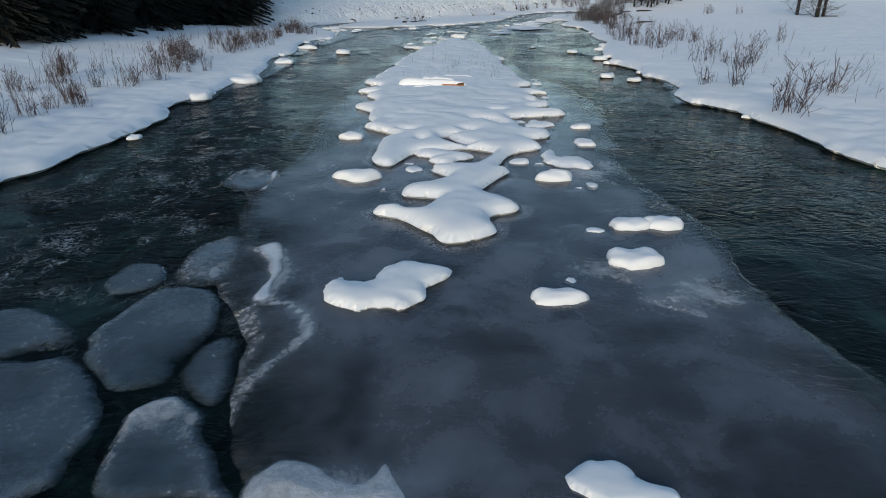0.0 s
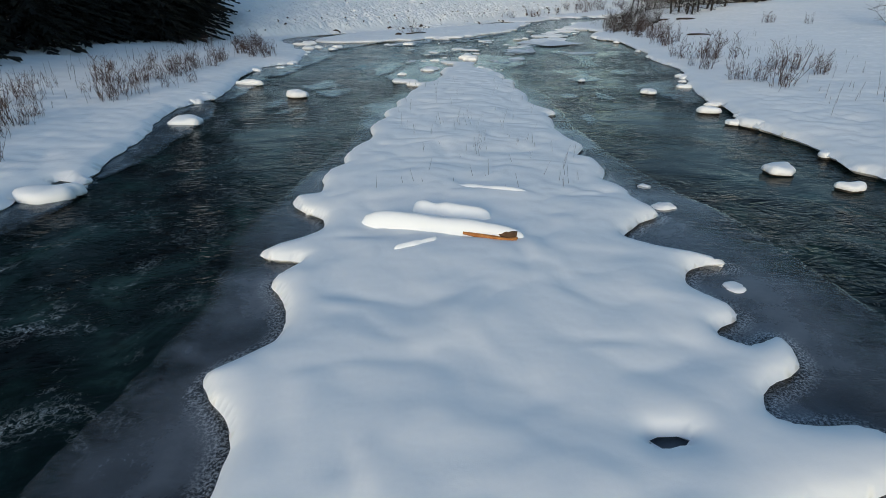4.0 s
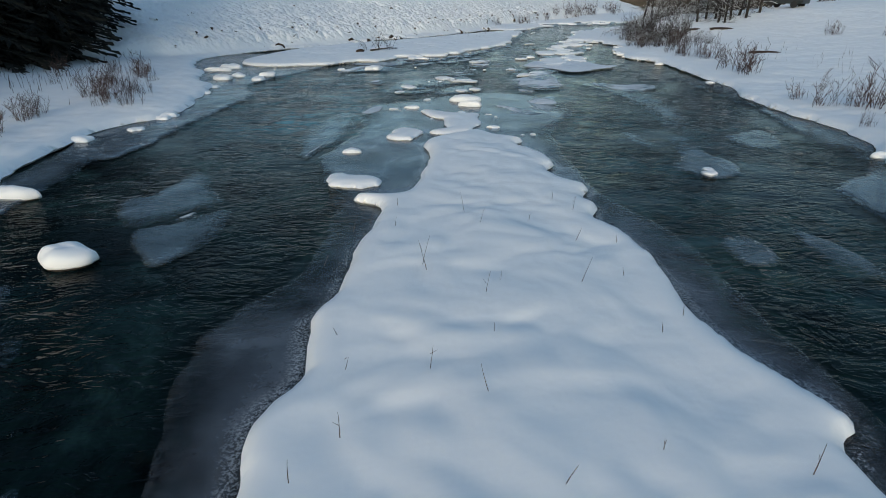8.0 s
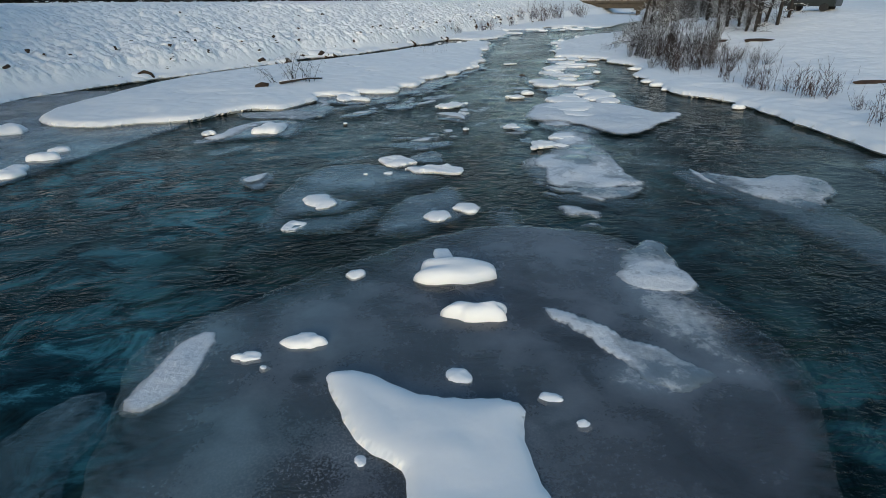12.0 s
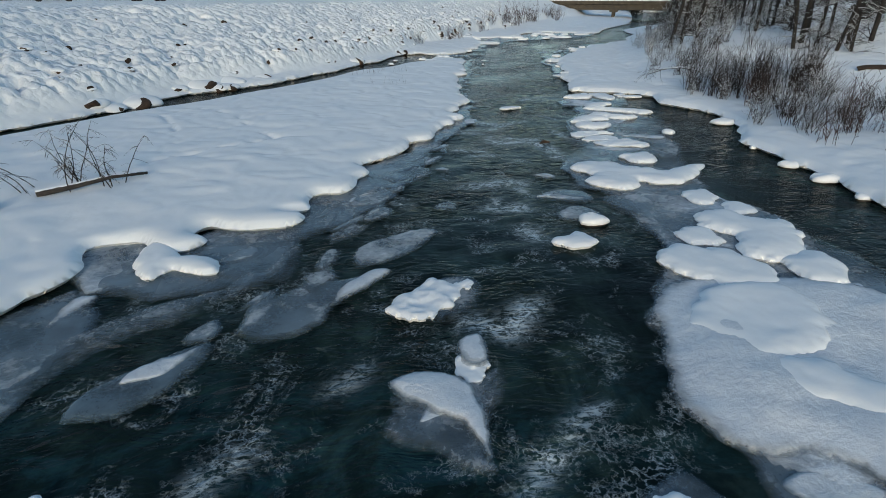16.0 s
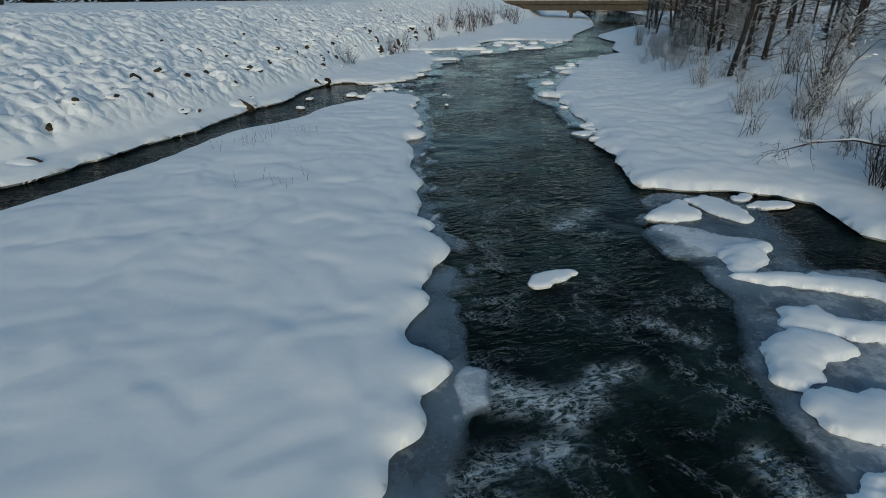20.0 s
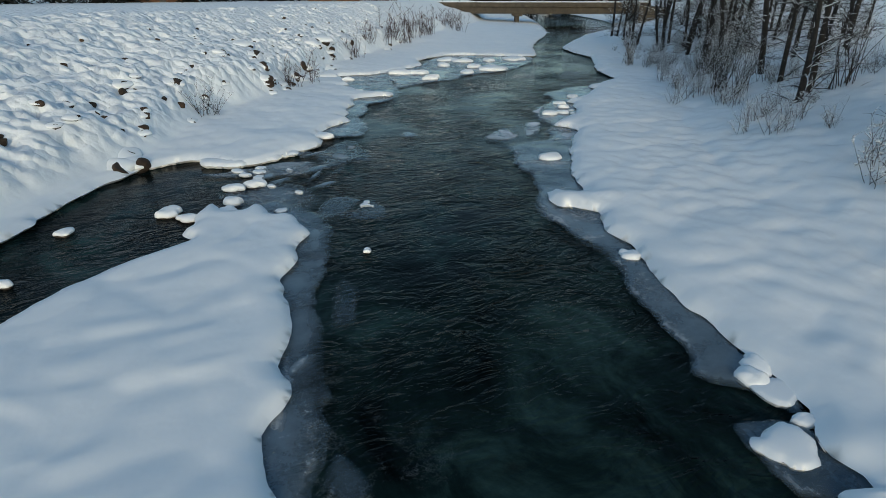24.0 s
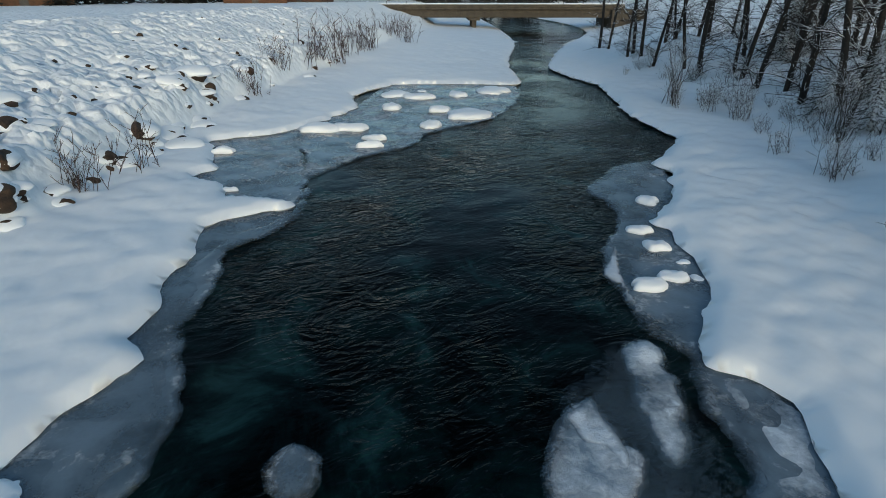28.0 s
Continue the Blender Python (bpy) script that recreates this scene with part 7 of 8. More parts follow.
ALDER = [tree_meshes(400 + k, 8.5 + 1.2 * k) for k in range(5)]
for k, (x, y) in enumerate(ALDERS + ALDERS_FAR):
    plant("alder_tree", ALDER[k % 5], x, y, rng.uniform(0.85, 1.2), rng.uniform(0, 360), "bare dark alder tree with snow on its limbs", "tree", "alder trees on the wooded bank", ("trunk", "limb_mass", "twig_mass", "snow_mass"), 0.05)
for k in range(34):  # more trunks behind, thinning up the slope
    u = rng.random()
    x, y = 30 + 26 * u + rng.uniform(0.5, 8), 98 + 43 * u + rng.uniform(-3, 2.0)
    plant("alder_tree", ALDER[k % 5], x, y, rng.uniform(0.75, 1.1), rng.uniform(0, 360), "bare dark alder tree with snow on its limbs", "tree", "alder trees on the wooded bank", ("trunk", "limb_mass", "twig_mass", "snow_mass"), 0.05)


# ---- conifers ----
def conifer_meshes(seed, tall, material, reach=0.25):
    rng = random.Random(seed)
    trunk = Sticks()
    trunk.rod([Vector((0, 0, -0.3)), Vector((0, 0, tall * 0.5)), Vector((0, 0, tall))], 0.022 * tall, 0.01, 7)
    v, f = [], []
    count = int(80 + tall * 12)
    for k in range(count):
        u = k / count
        z = tall * (0.05 + 0.93 * u)
        ln = tall * reach * (1 - u) ** 0.8 * rng.uniform(0.7, 1.1) + 0.08
        a = k * 2.399 + rng.uniform(-0.3, 0.3)
        dx, dy = math.cos(a), math.sin(a)
        n = 7
        for j in range(n):
            s0, s1 = j / n, (j + 1) / n
            for side in (-1, 1):
                w = ln * 0.22 * (1 - s0 * 0.75) * rng.uniform(0.5, 1.3)
                z0, z1 = z - 0.32 * ln * s0**1.4, z - 0.32 * ln * s1**1.4
                b = len(v)
                v += [(dx * ln * s0, dy * ln * s0, z0), (dx * ln * s1, dy * ln * s1, z1),
                      (dx * ln * (s1 + 0.10) - side * dy * w, dy * ln * (s1 + 0.10) + side * dx * w, z1 - w * rng.uniform(0.2, 0.7)),
                      (dx * ln * (s0 + 0.22) - side * dy * w * 0.8, dy * ln * (s0 + 0.22) + side * dx * w * 0.8, z0 - w * rng.uniform(0.3, 0.8))]
                f += [(b, b + 1, b + 2), (b, b + 2, b + 3)]
    me = bpy.data.meshes.new("crown")
    me.from_pydata(v, [], f)
    me.materials.append(material)
    return trunk.mesh("trunk", BARK), me


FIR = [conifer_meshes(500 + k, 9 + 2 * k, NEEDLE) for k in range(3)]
FIR_SNOWY = [conifer_meshes(520 + k, 2.2 + 2.4 * k, NEEDLE_SNOWY, 0.30) for k in range(3)]
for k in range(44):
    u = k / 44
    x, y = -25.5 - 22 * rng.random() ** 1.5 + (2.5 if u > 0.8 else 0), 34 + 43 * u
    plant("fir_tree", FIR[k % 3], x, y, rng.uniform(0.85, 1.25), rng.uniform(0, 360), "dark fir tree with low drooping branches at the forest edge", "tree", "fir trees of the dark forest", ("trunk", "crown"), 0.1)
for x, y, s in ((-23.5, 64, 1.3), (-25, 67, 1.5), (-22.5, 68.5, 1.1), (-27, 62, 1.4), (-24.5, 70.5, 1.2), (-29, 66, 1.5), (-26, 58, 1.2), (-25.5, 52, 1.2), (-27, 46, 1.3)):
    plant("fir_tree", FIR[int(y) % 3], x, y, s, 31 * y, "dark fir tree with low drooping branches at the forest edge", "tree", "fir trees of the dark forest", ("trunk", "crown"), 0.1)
for x, y, s in ((41.6, 70, 1.5), (40.9, 65.2, 1.7), (42, 65.8, 1.4)):
    plant("alder_tree", ALDER[0], x, y, s, 40 * x, "old bare dark tree on the open bank", "tree", "", ("trunk", "limb_mass", "twig_mass", "snow_mass"), 0.1)
for x, y, k, s in ((40.8, 118.4, 0, 1.2), (42.7, 120.8, 0, 1.1), (44.7, 120.3, 1, 0.7), (52, 128, 1, 1.0), (75.8, 136.5, 2, 1.0), (36, 103, 1, 0.8)):
    plant("young_fir", FIR_SNOWY[k], x, y, s, 50 * x, "young fir tree laden with snow", "tree", "young firs", ("trunk", "crown"), 0.1)
for k in range(40):  # trees beyond the dike crest
    u = k / 40
    x, y = -70 + 112 * u + rng.uniform(-2, 2), 128 + 92 * u + rng.uniform(-5, 5)
    plant("fir_tree", FIR[k % 3], x, y, rng.uniform(0.8, 1.3), rng.uniform(0, 360), "dark fir tree beyond the dike", "tree", "fir trees beyond the dike", ("trunk", "crown"), 0.1)


for k in range(70):  # forest beyond the bridge
    x, y = rng.uniform(45, 175), rng.uniform(232, 275)
    plant("fir_tree", FIR[k % 3], x, y, rng.uniform(0.9, 1.5), rng.uniform(0, 360), "dark fir tree beyond the bridge", "tree", "fir trees beyond the bridge", ("trunk", "crown"), 0.1)


# ---- riprap stones ----
BOULDER = make_plain("snow_capped_stone", (0.008, 0.006, 0.0045), (0.080, 0.046, 0.025), 2.5, 0.9, 0.7, 0.05)


def boulder_mesh(seed):
    rng = random.Random(seed)
    bm = bmesh.new()
    bmesh.ops.create_icosphere(bm, subdivisions=4, radius=1)
    cuts = [(Vector((rng.uniform(-1, 1), rng.uniform(-1, 1), rng.uniform(-1, 1))).normalized(), rng.uniform(0.5, 0.8)) for _ in range(9)]
    for v in bm.verts:
        for n, d in cuts:
            over = v.co.dot(n) - d
            if over > 0:
                v.co -= n * over
        v.co *= 1 + 0.07 * float(vnoise(v.co.x * 2.2 + seed, v.co.y * 2.2 + 3 * v.co.z, 1.0, seed))
    for f in bm.faces:
        f.smooth = True
    me = bpy.data.meshes.new("stone")
    bm.to_mesh(me)
    bm.free()
    me.materials.append(BOULDER)
    return me


STONES = [boulder_mesh(600 + k) for k in range(6)]


def cap_mesh(seed):
    """A snow pillow with a flat underside."""
    bm = bmesh.new()
    bmesh.ops.create_icosphere(bm, subdivisions=3, radius=1)
    for v in bm.verts:
        k = 1 + 0.16 * float(vnoise(v.co.x * 1.6 + seed, v.co.y * 1.6 + v.co.z, 1.0, seed))
        v.co = Vector((v.co.x * k, v.co.y * k, v.co.z * 0.62 * k if v.co.z > 0 else v.co.z * 0.35))
    for f in bm.faces:
        f.smooth = True
    me = bpy.data.meshes.new("snow_cap")
    bm.to_mesh(me)
    bm.free()
    me.materials.append(SNOW)
    return me


CAPS = [cap_mesh(640 + k) for k in range(4)]


def riprap(name, x, y, s, label, k):
    at = thing(name, pose(x, y, ground_z(x, y), 0, 0, 40 + rng.uniform(-25, 25)), label, "stone", "riprap stones")
    st = child("stone", STONES[k % 6], at)
    st.matrix_basis = pose(0, -0.05 * s, -0.30 * s, rng.uniform(-12, 12), rng.uniform(-12, 12), rng.uniform(0, 360)) @ Matrix.Diagonal((s * 1.25, s, s * 0.85, 1))
    cap = child("snow_cap", CAPS[k % 4], at)
    cap.matrix_basis = pose(0, 0.6 * s, -0.12 * s, 8, 0, rng.uniform(-30, 30)) @ Matrix.Diagonal((s * 1.9, s * 1.6, s * 1.05, 1))
    return at


for k, (x, y) in enumerate(ROCKS):
    riprap("riprap_stone", x, y, rng.uniform(0.20, 0.36), "brown angular riprap stone under a snow pillow", k)
for k in range(110):  # small dark stones all over the slope
    u = rng.random()
    i = 3 + int(u * 14)
    (ax, ay), (bx, by) = DIKE_TOE[i], DIKE_TOE[i + 1]
    w = rng.random()
    off = rng.uniform(0.1, 2.5) if k % 3 else rng.uniform(0.3, 7)
    L = math.hypot(bx - ax, by - ay)
    x, y = ax + (bx - ax) * w - (by - ay) / L * off, ay + (by - ay) * w + (bx - ax) / L * off
    riprap("riprap_stone", x, y, rng.uniform(0.10, 0.22), "small dark riprap stone under a snow pillow", k)
def slope_z(X, Y):
    return bank_height(X, Y, np.maximum(-signed(X, Y, RIVER), 0.02))


pick = np.random.RandomState(8)
legs = np.array(DIKE_TOE)
leg = pick.randint(6, 18, 90)[:, None] + np.zeros((1, 10), int)
w, off = pick.rand(90, 10), pick.uniform(0.4, 6.5, (90, 10))
A, B = legs[leg], legs[leg + 1]
L = np.hypot(B[..., 0] - A[..., 0], B[..., 1] - A[..., 1])
CX = A[..., 0] + (B[..., 0] - A[..., 0]) * w - (B[..., 1] - A[..., 1]) / L * off
CY = A[..., 1] + (B[..., 1] - A[..., 1]) * w + (B[..., 0] - A[..., 0]) / L * off
hollow = slope_z(CX, CY) - 0.25 * sum(slope_z(CX + dx, CY + dy) for dx, dy in ((0.45, 0), (-0.45, 0), (0, 0.45), (0, -0.45)))
for k in range(90):  # dark stones in the hollows, standing in for shaded gaps between the pillows
    m = int(hollow[k].argmin())
    x, y = float(CX[k, m]), float(CY[k, m])
    s = rng.uniform(0.09, 0.19)
    ob = new("riprap_stone", STONES[k % 6])
    ob.matrix_basis = pose(x, y, ground_z(x, y) + 0.2 * s, rng.uniform(-20, 20), rng.uniform(-20, 20), rng.uniform(0, 360)) @ Matrix.Diagonal((s * 1.3, s, s * 0.9, 1))
    tagged(ob, "dark stone shape standing in for a shaded gap between snow pillows", "stone", "riprap stones")
for k, (x, y, s) in enumerate(((10.5, 113.4, 0.3), (-4.9, 92.0, 0.5), (-2.6, 96.0, 0.55), (-1.5, 96.9, 0.45), (-12.0, 83.6, 0.5), (5.9, 106.6, 0.45), (16.1, 124.2, 0.28), (20.3, 131.9, 0.45), (19.4, 130.8, 0.5), (22.2, 137.0, 0.45))):
    riprap("riprap_boulder", x, y, s, "large dark riprap boulder under a thick snow cap", k)
for k, (x, y) in enumerate(((22.59, 136.98), (20.74, 130.39), (19.64, 129.63), (16.51, 128.25), (16.17, 125.5), (16.93, 125.64), (16.16, 124.38), (21.24, 135.11), (29.76, 144.35), (21.75, 133.12), (18.48, 128.35), (32.14, 154.35), (25.23, 140.92), (15.89, 129.93))):  # brown stones bared along the toe
    riprap("riprap_boulder", x, y, (0.30, 0.38, 0.26)[k % 3], "angular brown riprap boulder under a snow pillow", k)
for x, y, turn in ((26.4, 88.4, 20), (27.8, 89.0, 10), (29.6, 87.2, -10), (24.5, 71.5, -15)):
    ob = new("earth_bank", STONES[3])
    ob.matrix_basis = pose(x, y, ground_z(x, y) - 0.02, 0, 0, turn) @ Matrix.Diagonal((1.3, 0.35, 0.3, 1))
    tagged(ob, "bare dark earth showing under a snow lip", "earth bank")


def rapid_stone():
    ob = new("river_stone", STONES[4])
    ob.matrix_basis = pose(10.17, 81.7, -0.15, 6, -4, 20) @ Matrix.Diagonal((0.36, 0.20, 0.20, 1))
    return tagged(ob, "wet brown stone breaking the surface of the rapid", "stone")


rapid_stone()


# ---- fallen log on the island ----
def snow_ridge(x0, x1, y0, y1, wide, rise, seed):
    """A long low ridge of snow, rounded at both ends, from (x0, y0) to (x1, y1)."""
    bm = bmesh.new()
    rows = []
    for i in range(30):
        u = i / 29
        cap = math.sqrt(max(0.0, 1 - abs(2 * u - 1) ** 7))
        k = cap * (1 + 0.22 * float(vnoise(9 * u, 2.0, 0.7, seed)))
        cx, cy = x0 + (x1 - x0) * u, y0 + (y1 - y0) * u + 0.05 * float(vnoise(6 * u, 5.0, 0.6, seed + 1))
        rows.append([bm.verts.new((cx, cy + wide * k * math.cos(t), -0.10 + (rise * k + 0.10 * cap) * max(0.0, math.sin(t)) ** 0.85)) for t in np.linspace(0, math.pi, 11)])
    for p, q in zip(rows, rows[1:]):
        for k in range(10):
            bm.faces.new((p[k], p[k + 1], q[k + 1], q[k])).smooth = True
    return bm


def log_on_island():
    at = thing("fallen_log", pose(-0.80, 24.05, 0.30, 0, 0, -18), "snow-covered fallen log with a split orange end", "log")
    rng2 = random.Random(9)
    s = Sticks()
    s.rod([Vector((-1.35, 0.04, -0.06)), Vector((-0.5, 0.05, -0.04)), Vector((0.4, 0.02, 0.0)), Vector((1.28, -0.02, 0.03))], 0.08, 0.09, 10)
    child("trunk", s.mesh("trunk", LOGWOOD), at, "brown bark showing under the snow")
    part("snow_cover", snow_ridge(-1.62, 1.46, 0.06, 0.03, 0.17, 0.19, 3), SNOW, at)
    e = Sticks()
    for k in range(13):
        y = rng2.uniform(-0.13, 0.02)
        e.rod([Vector((rng2.uniform(0.3, 0.7), -0.10, 0.02)), Vector((0.9, y - 0.05, rng2.uniform(-0.02, 0.04))), Vector((rng2.uniform(1.24, 1.36), y - 0.02, rng2.uniform(-0.04, 0.05)))], 0.03, 0.022, 5)
    child("split_end", e.mesh("split_end", ORANGE), at, "splintered orange wood")
    return at


LOGWOOD = make_plain("brown_log", (0.05, 0.026, 0.014), (0.16, 0.085, 0.04), 6.0, 0.9, 0.6, 0.03)


def buried_branch(x0, y0, x1, y1, wide, rise, seed):
    ob = part("snow_ridge", snow_ridge(x0, x1, y0, y1, wide, rise, seed), SNOW)
    ob.matrix_basis = pose(0, 0, 0.31)
    return tagged(ob, "long ridge of snow over a buried branch", "snow ridge", "snow ridges beside the log")


buried_branch(-1.4, 25.1, 0.1, 24.65, 0.17, 0.17, 21)
buried_branch(-0.7, 26.45, 1.05, 25.95, 0.13, 0.09, 22)
buried_branch(-1.65, 23.25, -0.9, 23.7, 0.07, 0.06, 23)
log_on_island()


def arching_branch():
    x, y = 21.6, 88.6
    at = thing("fallen_branch", pose(x, y, ground_z(x, y)), "arching snow-covered branch leaning over the bank", "branch")
    rng2 = random.Random(31)
    s, b, caps = Sticks(), Sticks(), Sticks()
    arch = [Vector((0.6, -0.6, -0.1)), Vector((0.2, 0.0, 0.5)), Vector((-0.3, 0.7, 0.85)), Vector((-0.9, 1.3, 0.95)), Vector((-1.5, 1.9, 0.8)), Vector((-2.0, 2.3, 0.55))]
    s.rod(arch, 0.045, 0.012, 7)
    caps.rod([p + Vector((0, 0, 0.04)) for p in arch], 0.05, 0.012, 6)
    for k in range(34):
        q = arch[rng2.randint(1, 5)] + Vector((rng2.uniform(-0.2, 0.2), rng2.uniform(-0.2, 0.2), 0))
        tw = bent(rng2, q, Vector((rng2.uniform(-1, 0.6), rng2.uniform(-0.4, 1), rng2.uniform(-0.6, 0.5))), rng2.uniform(0.3, 0.8), 0.3, 5, 0.12)
        b.rod(tw, 0.008, 0.003)
        for m in range(3):
            b.rod(bent(rng2, tw[rng2.randint(1, 3)], Vector((rng2.uniform(-1, 1), rng2.uniform(-1, 1), -0.5)), rng2.uniform(0.08, 0.2), 0.2, 3), 0.005, 0.006)
    child("stem", s.mesh("stem", BARK), at)
    tagged(child("branch_mass", b.mesh("branch_mass", TWIG_DARK), at), kind="stuff")
    child("snow_cover", caps.mesh("snow_cover", SNOW), at)
    return at


arching_branch()


def driftwood():
    at = thing("driftwood_branch", pose(-3.5, 78.0, 0.30), "dead branching driftwood frozen into a snow bar", "driftwood")
    rng2 = random.Random(12)
    s = Sticks()
    s.rod([Vector((-0.2, 0.1, 0.05)), Vector((0.5, 0.3, 0.12)), Vector((1.2, 0.8, 0.16)), Vector((1.9, 1.2, 0.1))], 0.09, 0.04, 7)
    child("stem", s.mesh("stem", BARK_SNOWY), at)
    b = Sticks()
    for k in range(17):
        st = Vector((rng2.uniform(-0.7, 1.7), rng2.uniform(0.2, 1.1), 0.0))
        way = Vector((rng2.uniform(-0.6, 0.4), rng2.uniform(-0.3, 0.3), 1))
        pts = bent(rng2, st, way, rng2.uniform(1.0, 2.0), 0.16, 9, 0.10)
        b.rod(pts, 0.015, 0.005)
        for j in range(9):
            tw = bent(rng2, pts[rng2.randint(2, 8)], Vector((rng2.uniform(-1, 1), rng2.uniform(-0.6, 0.6), rng2.uniform(-0.4, 0.3))), rng2.uniform(0.15, 0.45), 0.25, 5, 0.18)
            b.rod(tw, 0.007, 0.003)
            b.rod(bent(rng2, tw[2], Vector((rng2.uniform(-1, 1), rng2.uniform(-1, 1), -0.6)), rng2.uniform(0.08, 0.2), 0.2, 3), 0.004, 0.002)
    tagged(child("branch_mass", b.mesh("branch_mass", TWIG_DARK), at), kind="stuff")
    r = new("stone", STONES[2])
    r.parent = at
    r.matrix_basis = pose(-0.9, -0.85, 0.0, 10, 0, 30) @ Matrix.Diagonal((0.42, 0.2, 0.22, 1))
    return at


driftwood()


# ---- stalks ----
def stalks(name, spots, lo, hi, thick, material, label, lean=0.15):
    rng2 = random.Random(len(spots))
    s = Sticks()
    for x, y, z in spots:
        h = rng2.uniform(lo, hi)
        s.rod(bent(rng2, Vector((x, y, z - 0.05)), Vector((rng2.uniform(-lean, lean), rng2.uniform(-lean, lean), 1)), h, 0.06, 4), thick, thick * 0.4)
        if rng2.random() < 0.25:
            s.rod(bent(rng2, Vector((x, y, z + h * 0.4)), Vector((rng2.uniform(-1, 1), rng2.uniform(-1, 1), 1)), h * 0.35, 0.06, 3), thick * 0.6, thick * 0.3)
    return tagged(new(name, s.mesh(name, material)), label, "dry stalks", kind="stuff")


spots = [(rng.uniform(-2.4, 2.6), rng.uniform(26, 42), 0.33) for _ in range(70)]
spots += [(cx + rng.uniform(-0.5, 0.5), cy + rng.uniform(-0.5, 0.5), 0.33) for cx, cy in ((2.2, 26.8), (0.4, 30), (1.6, 30.2), (0.1, 29.2), (-0.4, 33)) for _ in range(6)]
stalks("dry_stalks", spots, 0.12, 0.5, 0.006, TWIG, "thin dry weed stalks sticking out of island snow", 0.35)
spots = [(cx + rng.uniform(-0.9, 0.9), cy + rng.uniform(-0.6, 0.6), 0.33) for cx, cy in ((5.8, 98.5), (6.8, 99), (7.6, 99.6), (6.6, 94)) for _ in range(9)]
stalks("dry_stalks", spots, 0.2, 0.5, 0.006, TWIG, "thin dry weed stalks sticking out of the snow bar", 0.3)
spots = []
for k in range(420):
    y = rng.uniform(10, 66)
    x = float(np.interp(y, [p[1] for p in SHORE_LEFT], [p[0] for p in SHORE_LEFT])) - rng.uniform(3.2, 10)
    spots.append((x, y, ground_z(x, y)))
stalks("dry_stalks", spots, 0.25, 0.75, 0.010, TWIG, "dead brown weed stalks on the low snowy bank", 0.12)
spots = []
for k in range(240):
    y = rng.uniform(14, 78)
    x = float(np.interp(y, [p[1] for p in SHORE_RIGHT], [p[0] for p in SHORE_RIGHT])) + rng.uniform(2.5, 12)
    spots.append((x, y, ground_z(x, y)))
stalks("dry_stalks", spots, 0.2, 0.7, 0.009, TWIG, "dead brown weed stalks on the snowy bank", 0.2)


# ---- bridge ----
def box(bm, x0, x1, y0, y1, z0, z1):
    m = Matrix.Translation(((x0 + x1) / 2, (y0 + y1) / 2, (z0 + z1) / 2)) @ Matrix.Diagonal((x1 - x0, y1 - y0, z1 - z0, 1))
    bmesh.ops.create_cube(bm, size=1, matrix=m)


def boxed(name, spec, material, parent, label=""):
    bm = bmesh.new()
    box(bm, *spec)
    bmesh.ops.bevel(bm, geom=bm.edges[:], offset=0.03, segments=1, affect="EDGES")
    return part(name, bm, material, parent, label)


RUST = make_plain("dark_steel", (0.03, 0.03, 0.03), (0.07, 0.065, 0.06), 4.0, 0.6)
bridge = thing("road_bridge", pose(70.0, 187.5, 0, 0, 0, -30.0), "low concrete girder road bridge with snow on its deck", "bridge")
boxed("girder", (-28, 22, -0.35, 0.35, 1.85, 3.0), CONCRETE, bridge, "weathered tan concrete girder")
boxed("girder", (-28, 22, 6.2, 6.9, 1.85, 3.0), CONCRETE, bridge, "weathered tan concrete girder")
boxed("deck", (-29, 23, -0.75, 7.6, 3.0, 3.28), CONCRETE, bridge)
boxed("parapet", (-29, 23, -0.72, -0.42, 3.28, 3.75), CONCRETE, bridge, "pale concrete parapet")
boxed("parapet", (-29, 23, 7.2, 7.5, 3.28, 3.75), CONCRETE, bridge, "pale concrete parapet")
boxed("snow_cover", (-29, 23, -0.70, 7.4, 3.60, 3.86), SNOW, bridge, "snow lying on the deck")
boxed("pier_cap", (-0.9, 0.9, -0.5, 7.2, 1.45, 1.85), CONCRETE, bridge)
for py in (0.3, 3.3, 6.3):
    boxed("pier_column", (-0.35, 0.35, py - 0.35, py + 0.35, -1.0, 1.45), CONCRETE, bridge)
for k in range(18):
    boxed("rail_post", (-28.5 + 3 * k, -28.4 + 3 * k, -0.62, -0.52, 3.75, 4.25), RUST, bridge)
boxed("rail", (-29, 23, -0.6, -0.54, 4.15, 4.25), RUST, bridge)
boxed("abutment", (-32, -27, -1.2, 8, -0.5, 3.0), CONCRETE, bridge)
boxed("abutment", (21, 26, -1.2, 8, -0.5, 3.0), CONCRETE, bridge)


# ---- parked car on the road ----
GLASS = make_plain("dark_glass", (0.01, 0.012, 0.014), (0.02, 0.022, 0.025), 2.0, 0.08, 0.0)
TYRE = make_plain("tyre_rubber", (0.012, 0.012, 0.012), (0.03, 0.03, 0.03), 12.0, 0.9)


LOGS = make_plain("brown_timber", (0.05, 0.025, 0.012), (0.13, 0.06, 0.03), 3.0, 0.85)


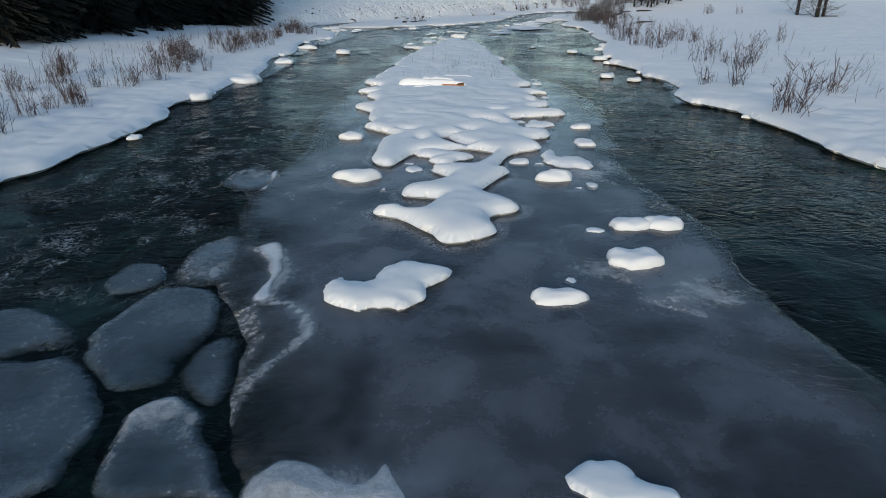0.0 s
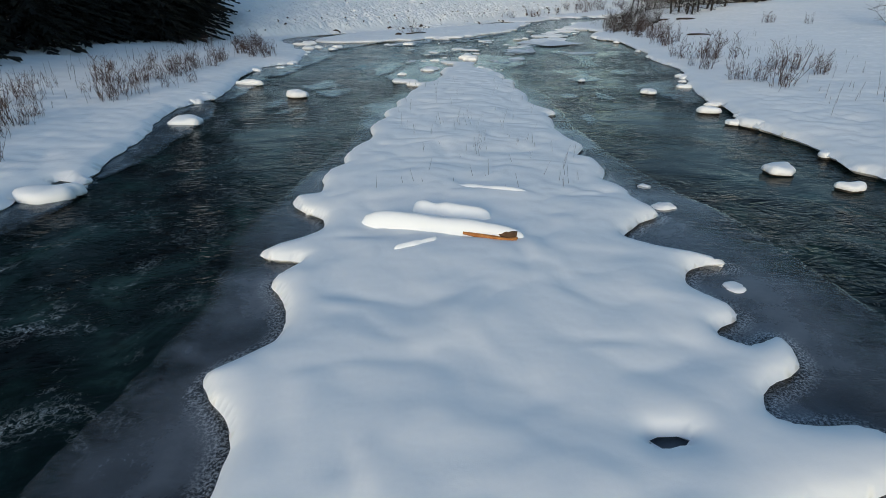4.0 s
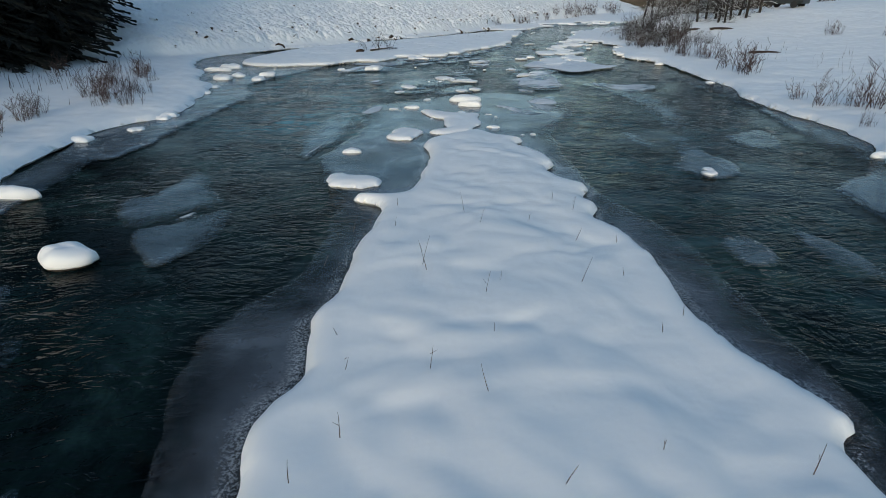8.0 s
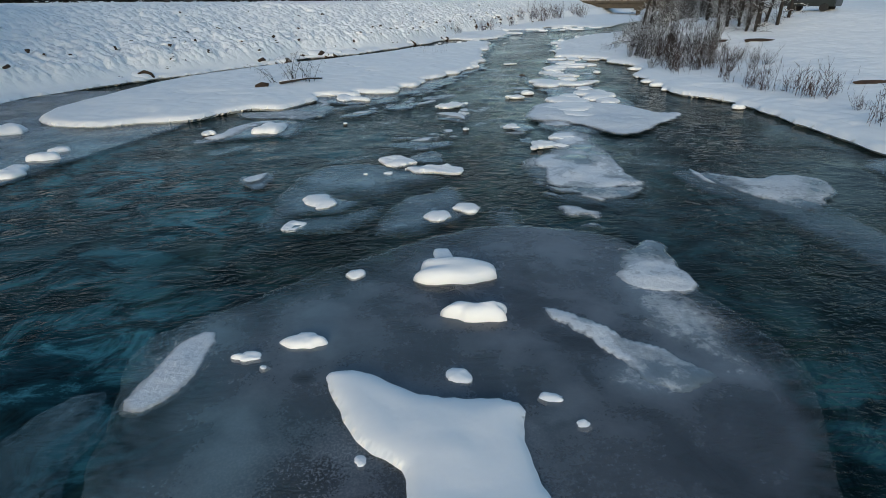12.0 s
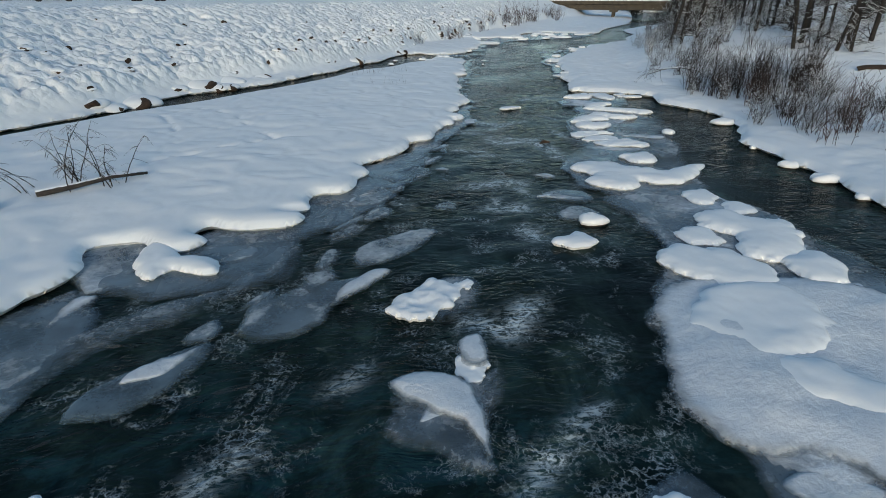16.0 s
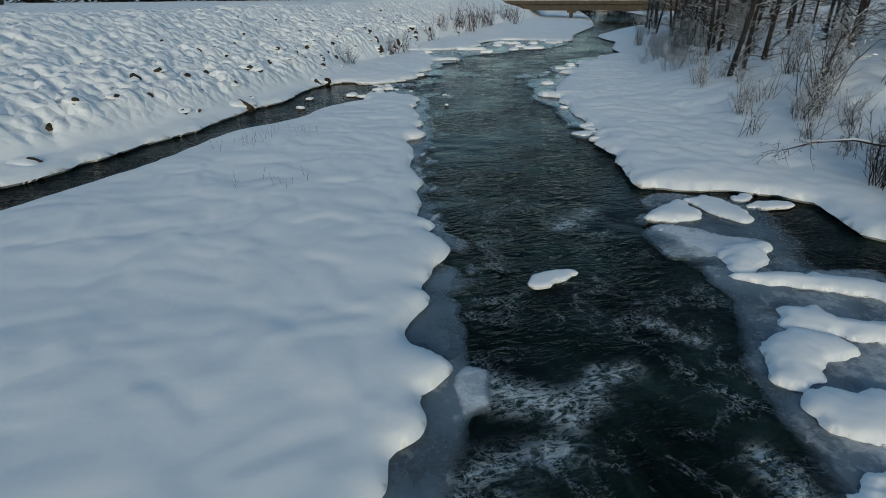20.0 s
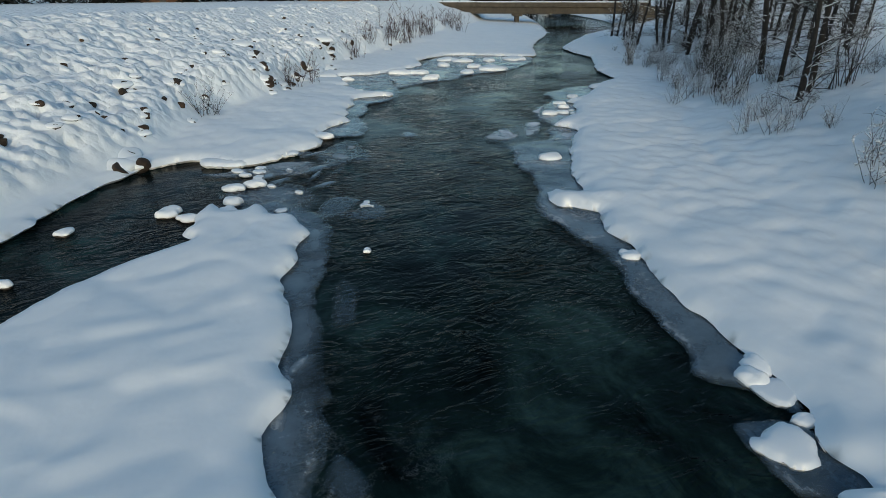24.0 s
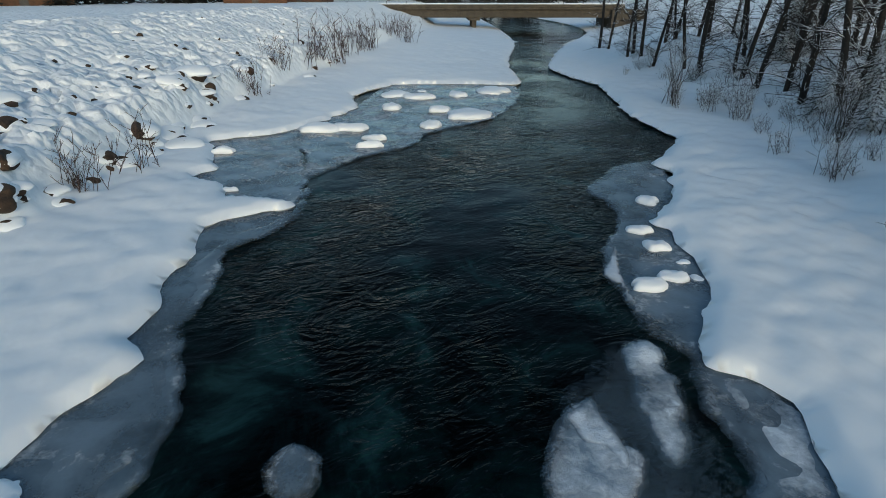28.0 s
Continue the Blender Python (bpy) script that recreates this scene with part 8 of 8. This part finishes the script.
def cabin(x, y, turn, w, label):
    at = thing("cabin", pose(x, y, ground_z(x, y) - 0.1, 0, 0, turn), label, "house", "cabins beyond the dike")
    boxed("wall", (-w, w, -3, 3, 0, 2.6), LOGS, at, "brown timber wall")
    bm = bmesh.new()
    ends = [[bm.verts.new((sx * (w + 0.5), py, pz)) for py, pz in ((-3.7, 2.3), (0, 4.4), (3.7, 2.3), (3.7, 2.7), (0, 4.85), (-3.7, 2.7))] for sx in (-1, 1)]
    bm.faces.new(ends[0])
    bm.faces.new(ends[1][::-1])
    for i in range(6):
        j = (i + 1) % 6
        bm.faces.new((ends[0][j], ends[0][i], ends[1][i], ends[1][j]))
    part("roof", bm, SNOW, at, "snow-covered gable roof")
    for wx in (-0.5 * w, 0.5 * w):
        boxed("window", (wx - 0.5, wx + 0.5, -3.06, -2.98, 0.9, 1.9), GLASS, at)
    boxed("door", (-0.45, 0.45, -3.06, -2.98, 0.05, 2.05), RUST, at)
    return at


cabin(41, 204, -15, 4.5, "brown timber cabin under a snowy roof")
cabin(52, 214, -40, 4.0, "small brown timber cabin under a snowy roof")
cabin(12, 196, 10, 5.0, "long brown timber cabin under a snowy roof")


def parked_car(x, y, turn, label):
    at = thing("parked_car", pose(x, y, ground_z(x, y) - 0.02, 0, 0, turn), label, "car", "parked cars")
    bm = bmesh.new()
    prof = [(-2.25, 0.45), (-2.3, 0.95), (-2.1, 1.05), (-1.85, 1.70), (0.35, 1.74), (1.05, 1.12), (2.1, 1.0), (2.25, 0.8), (2.25, 0.45)]
    sides = [[bm.verts.new((px, w * (0.86 if pz > 1.2 else 1.0), pz)) for px, pz in prof] for w in (-0.9, 0.9)]
    bm.faces.new(sides[0])
    bm.faces.new(sides[1][::-1])
    for i in range(len(prof)):
        j = (i + 1) % len(prof)
        bm.faces.new((sides[0][j], sides[0][i], sides[1][i], sides[1][j]))
    bmesh.ops.bevel(bm, geom=bm.edges[:], offset=0.06, segments=2, affect="EDGES")
    part("body", bm, PAINT, at)
    for sy in (-0.83, 0.83):
        for x0, x1 in ((-1.75, -0.75), (-0.65, 0.45)):
            boxed("side_window", (x0, x1, sy - 0.02, sy + 0.02, 1.15, 1.58), GLASS, at)
    boxed("rear_window", (-2.02, -1.96, -0.65, 0.65, 1.2, 1.6), GLASS, at)
    boxed("roof_snow", (-1.8, 0.35, -0.72, 0.72, 1.72, 1.86), SNOW, at, "snow on the roof")
    for wx in (-1.4, 1.4):
        for wy in (-0.85, 0.85):
            bm = bmesh.new()
            bmesh.ops.create_cone(bm, cap_ends=True, segments=20, radius1=0.36, radius2=0.36, depth=0.24, matrix=Matrix.Translation((wx, wy, 0.36)) @ Matrix.Rotation(radians(90), 4, "X"))
            part("wheel", bm, TYRE, at)
    return at


parked_car(43.6, 99.5, 120, "dark green station car with a snowy roof parked by the road")
parked_car(-24, 139, 20, "dark parked car half covered with snow beyond the dike")
parked_car(-16, 146, 35, "dark parked car half covered with snow beyond the dike")
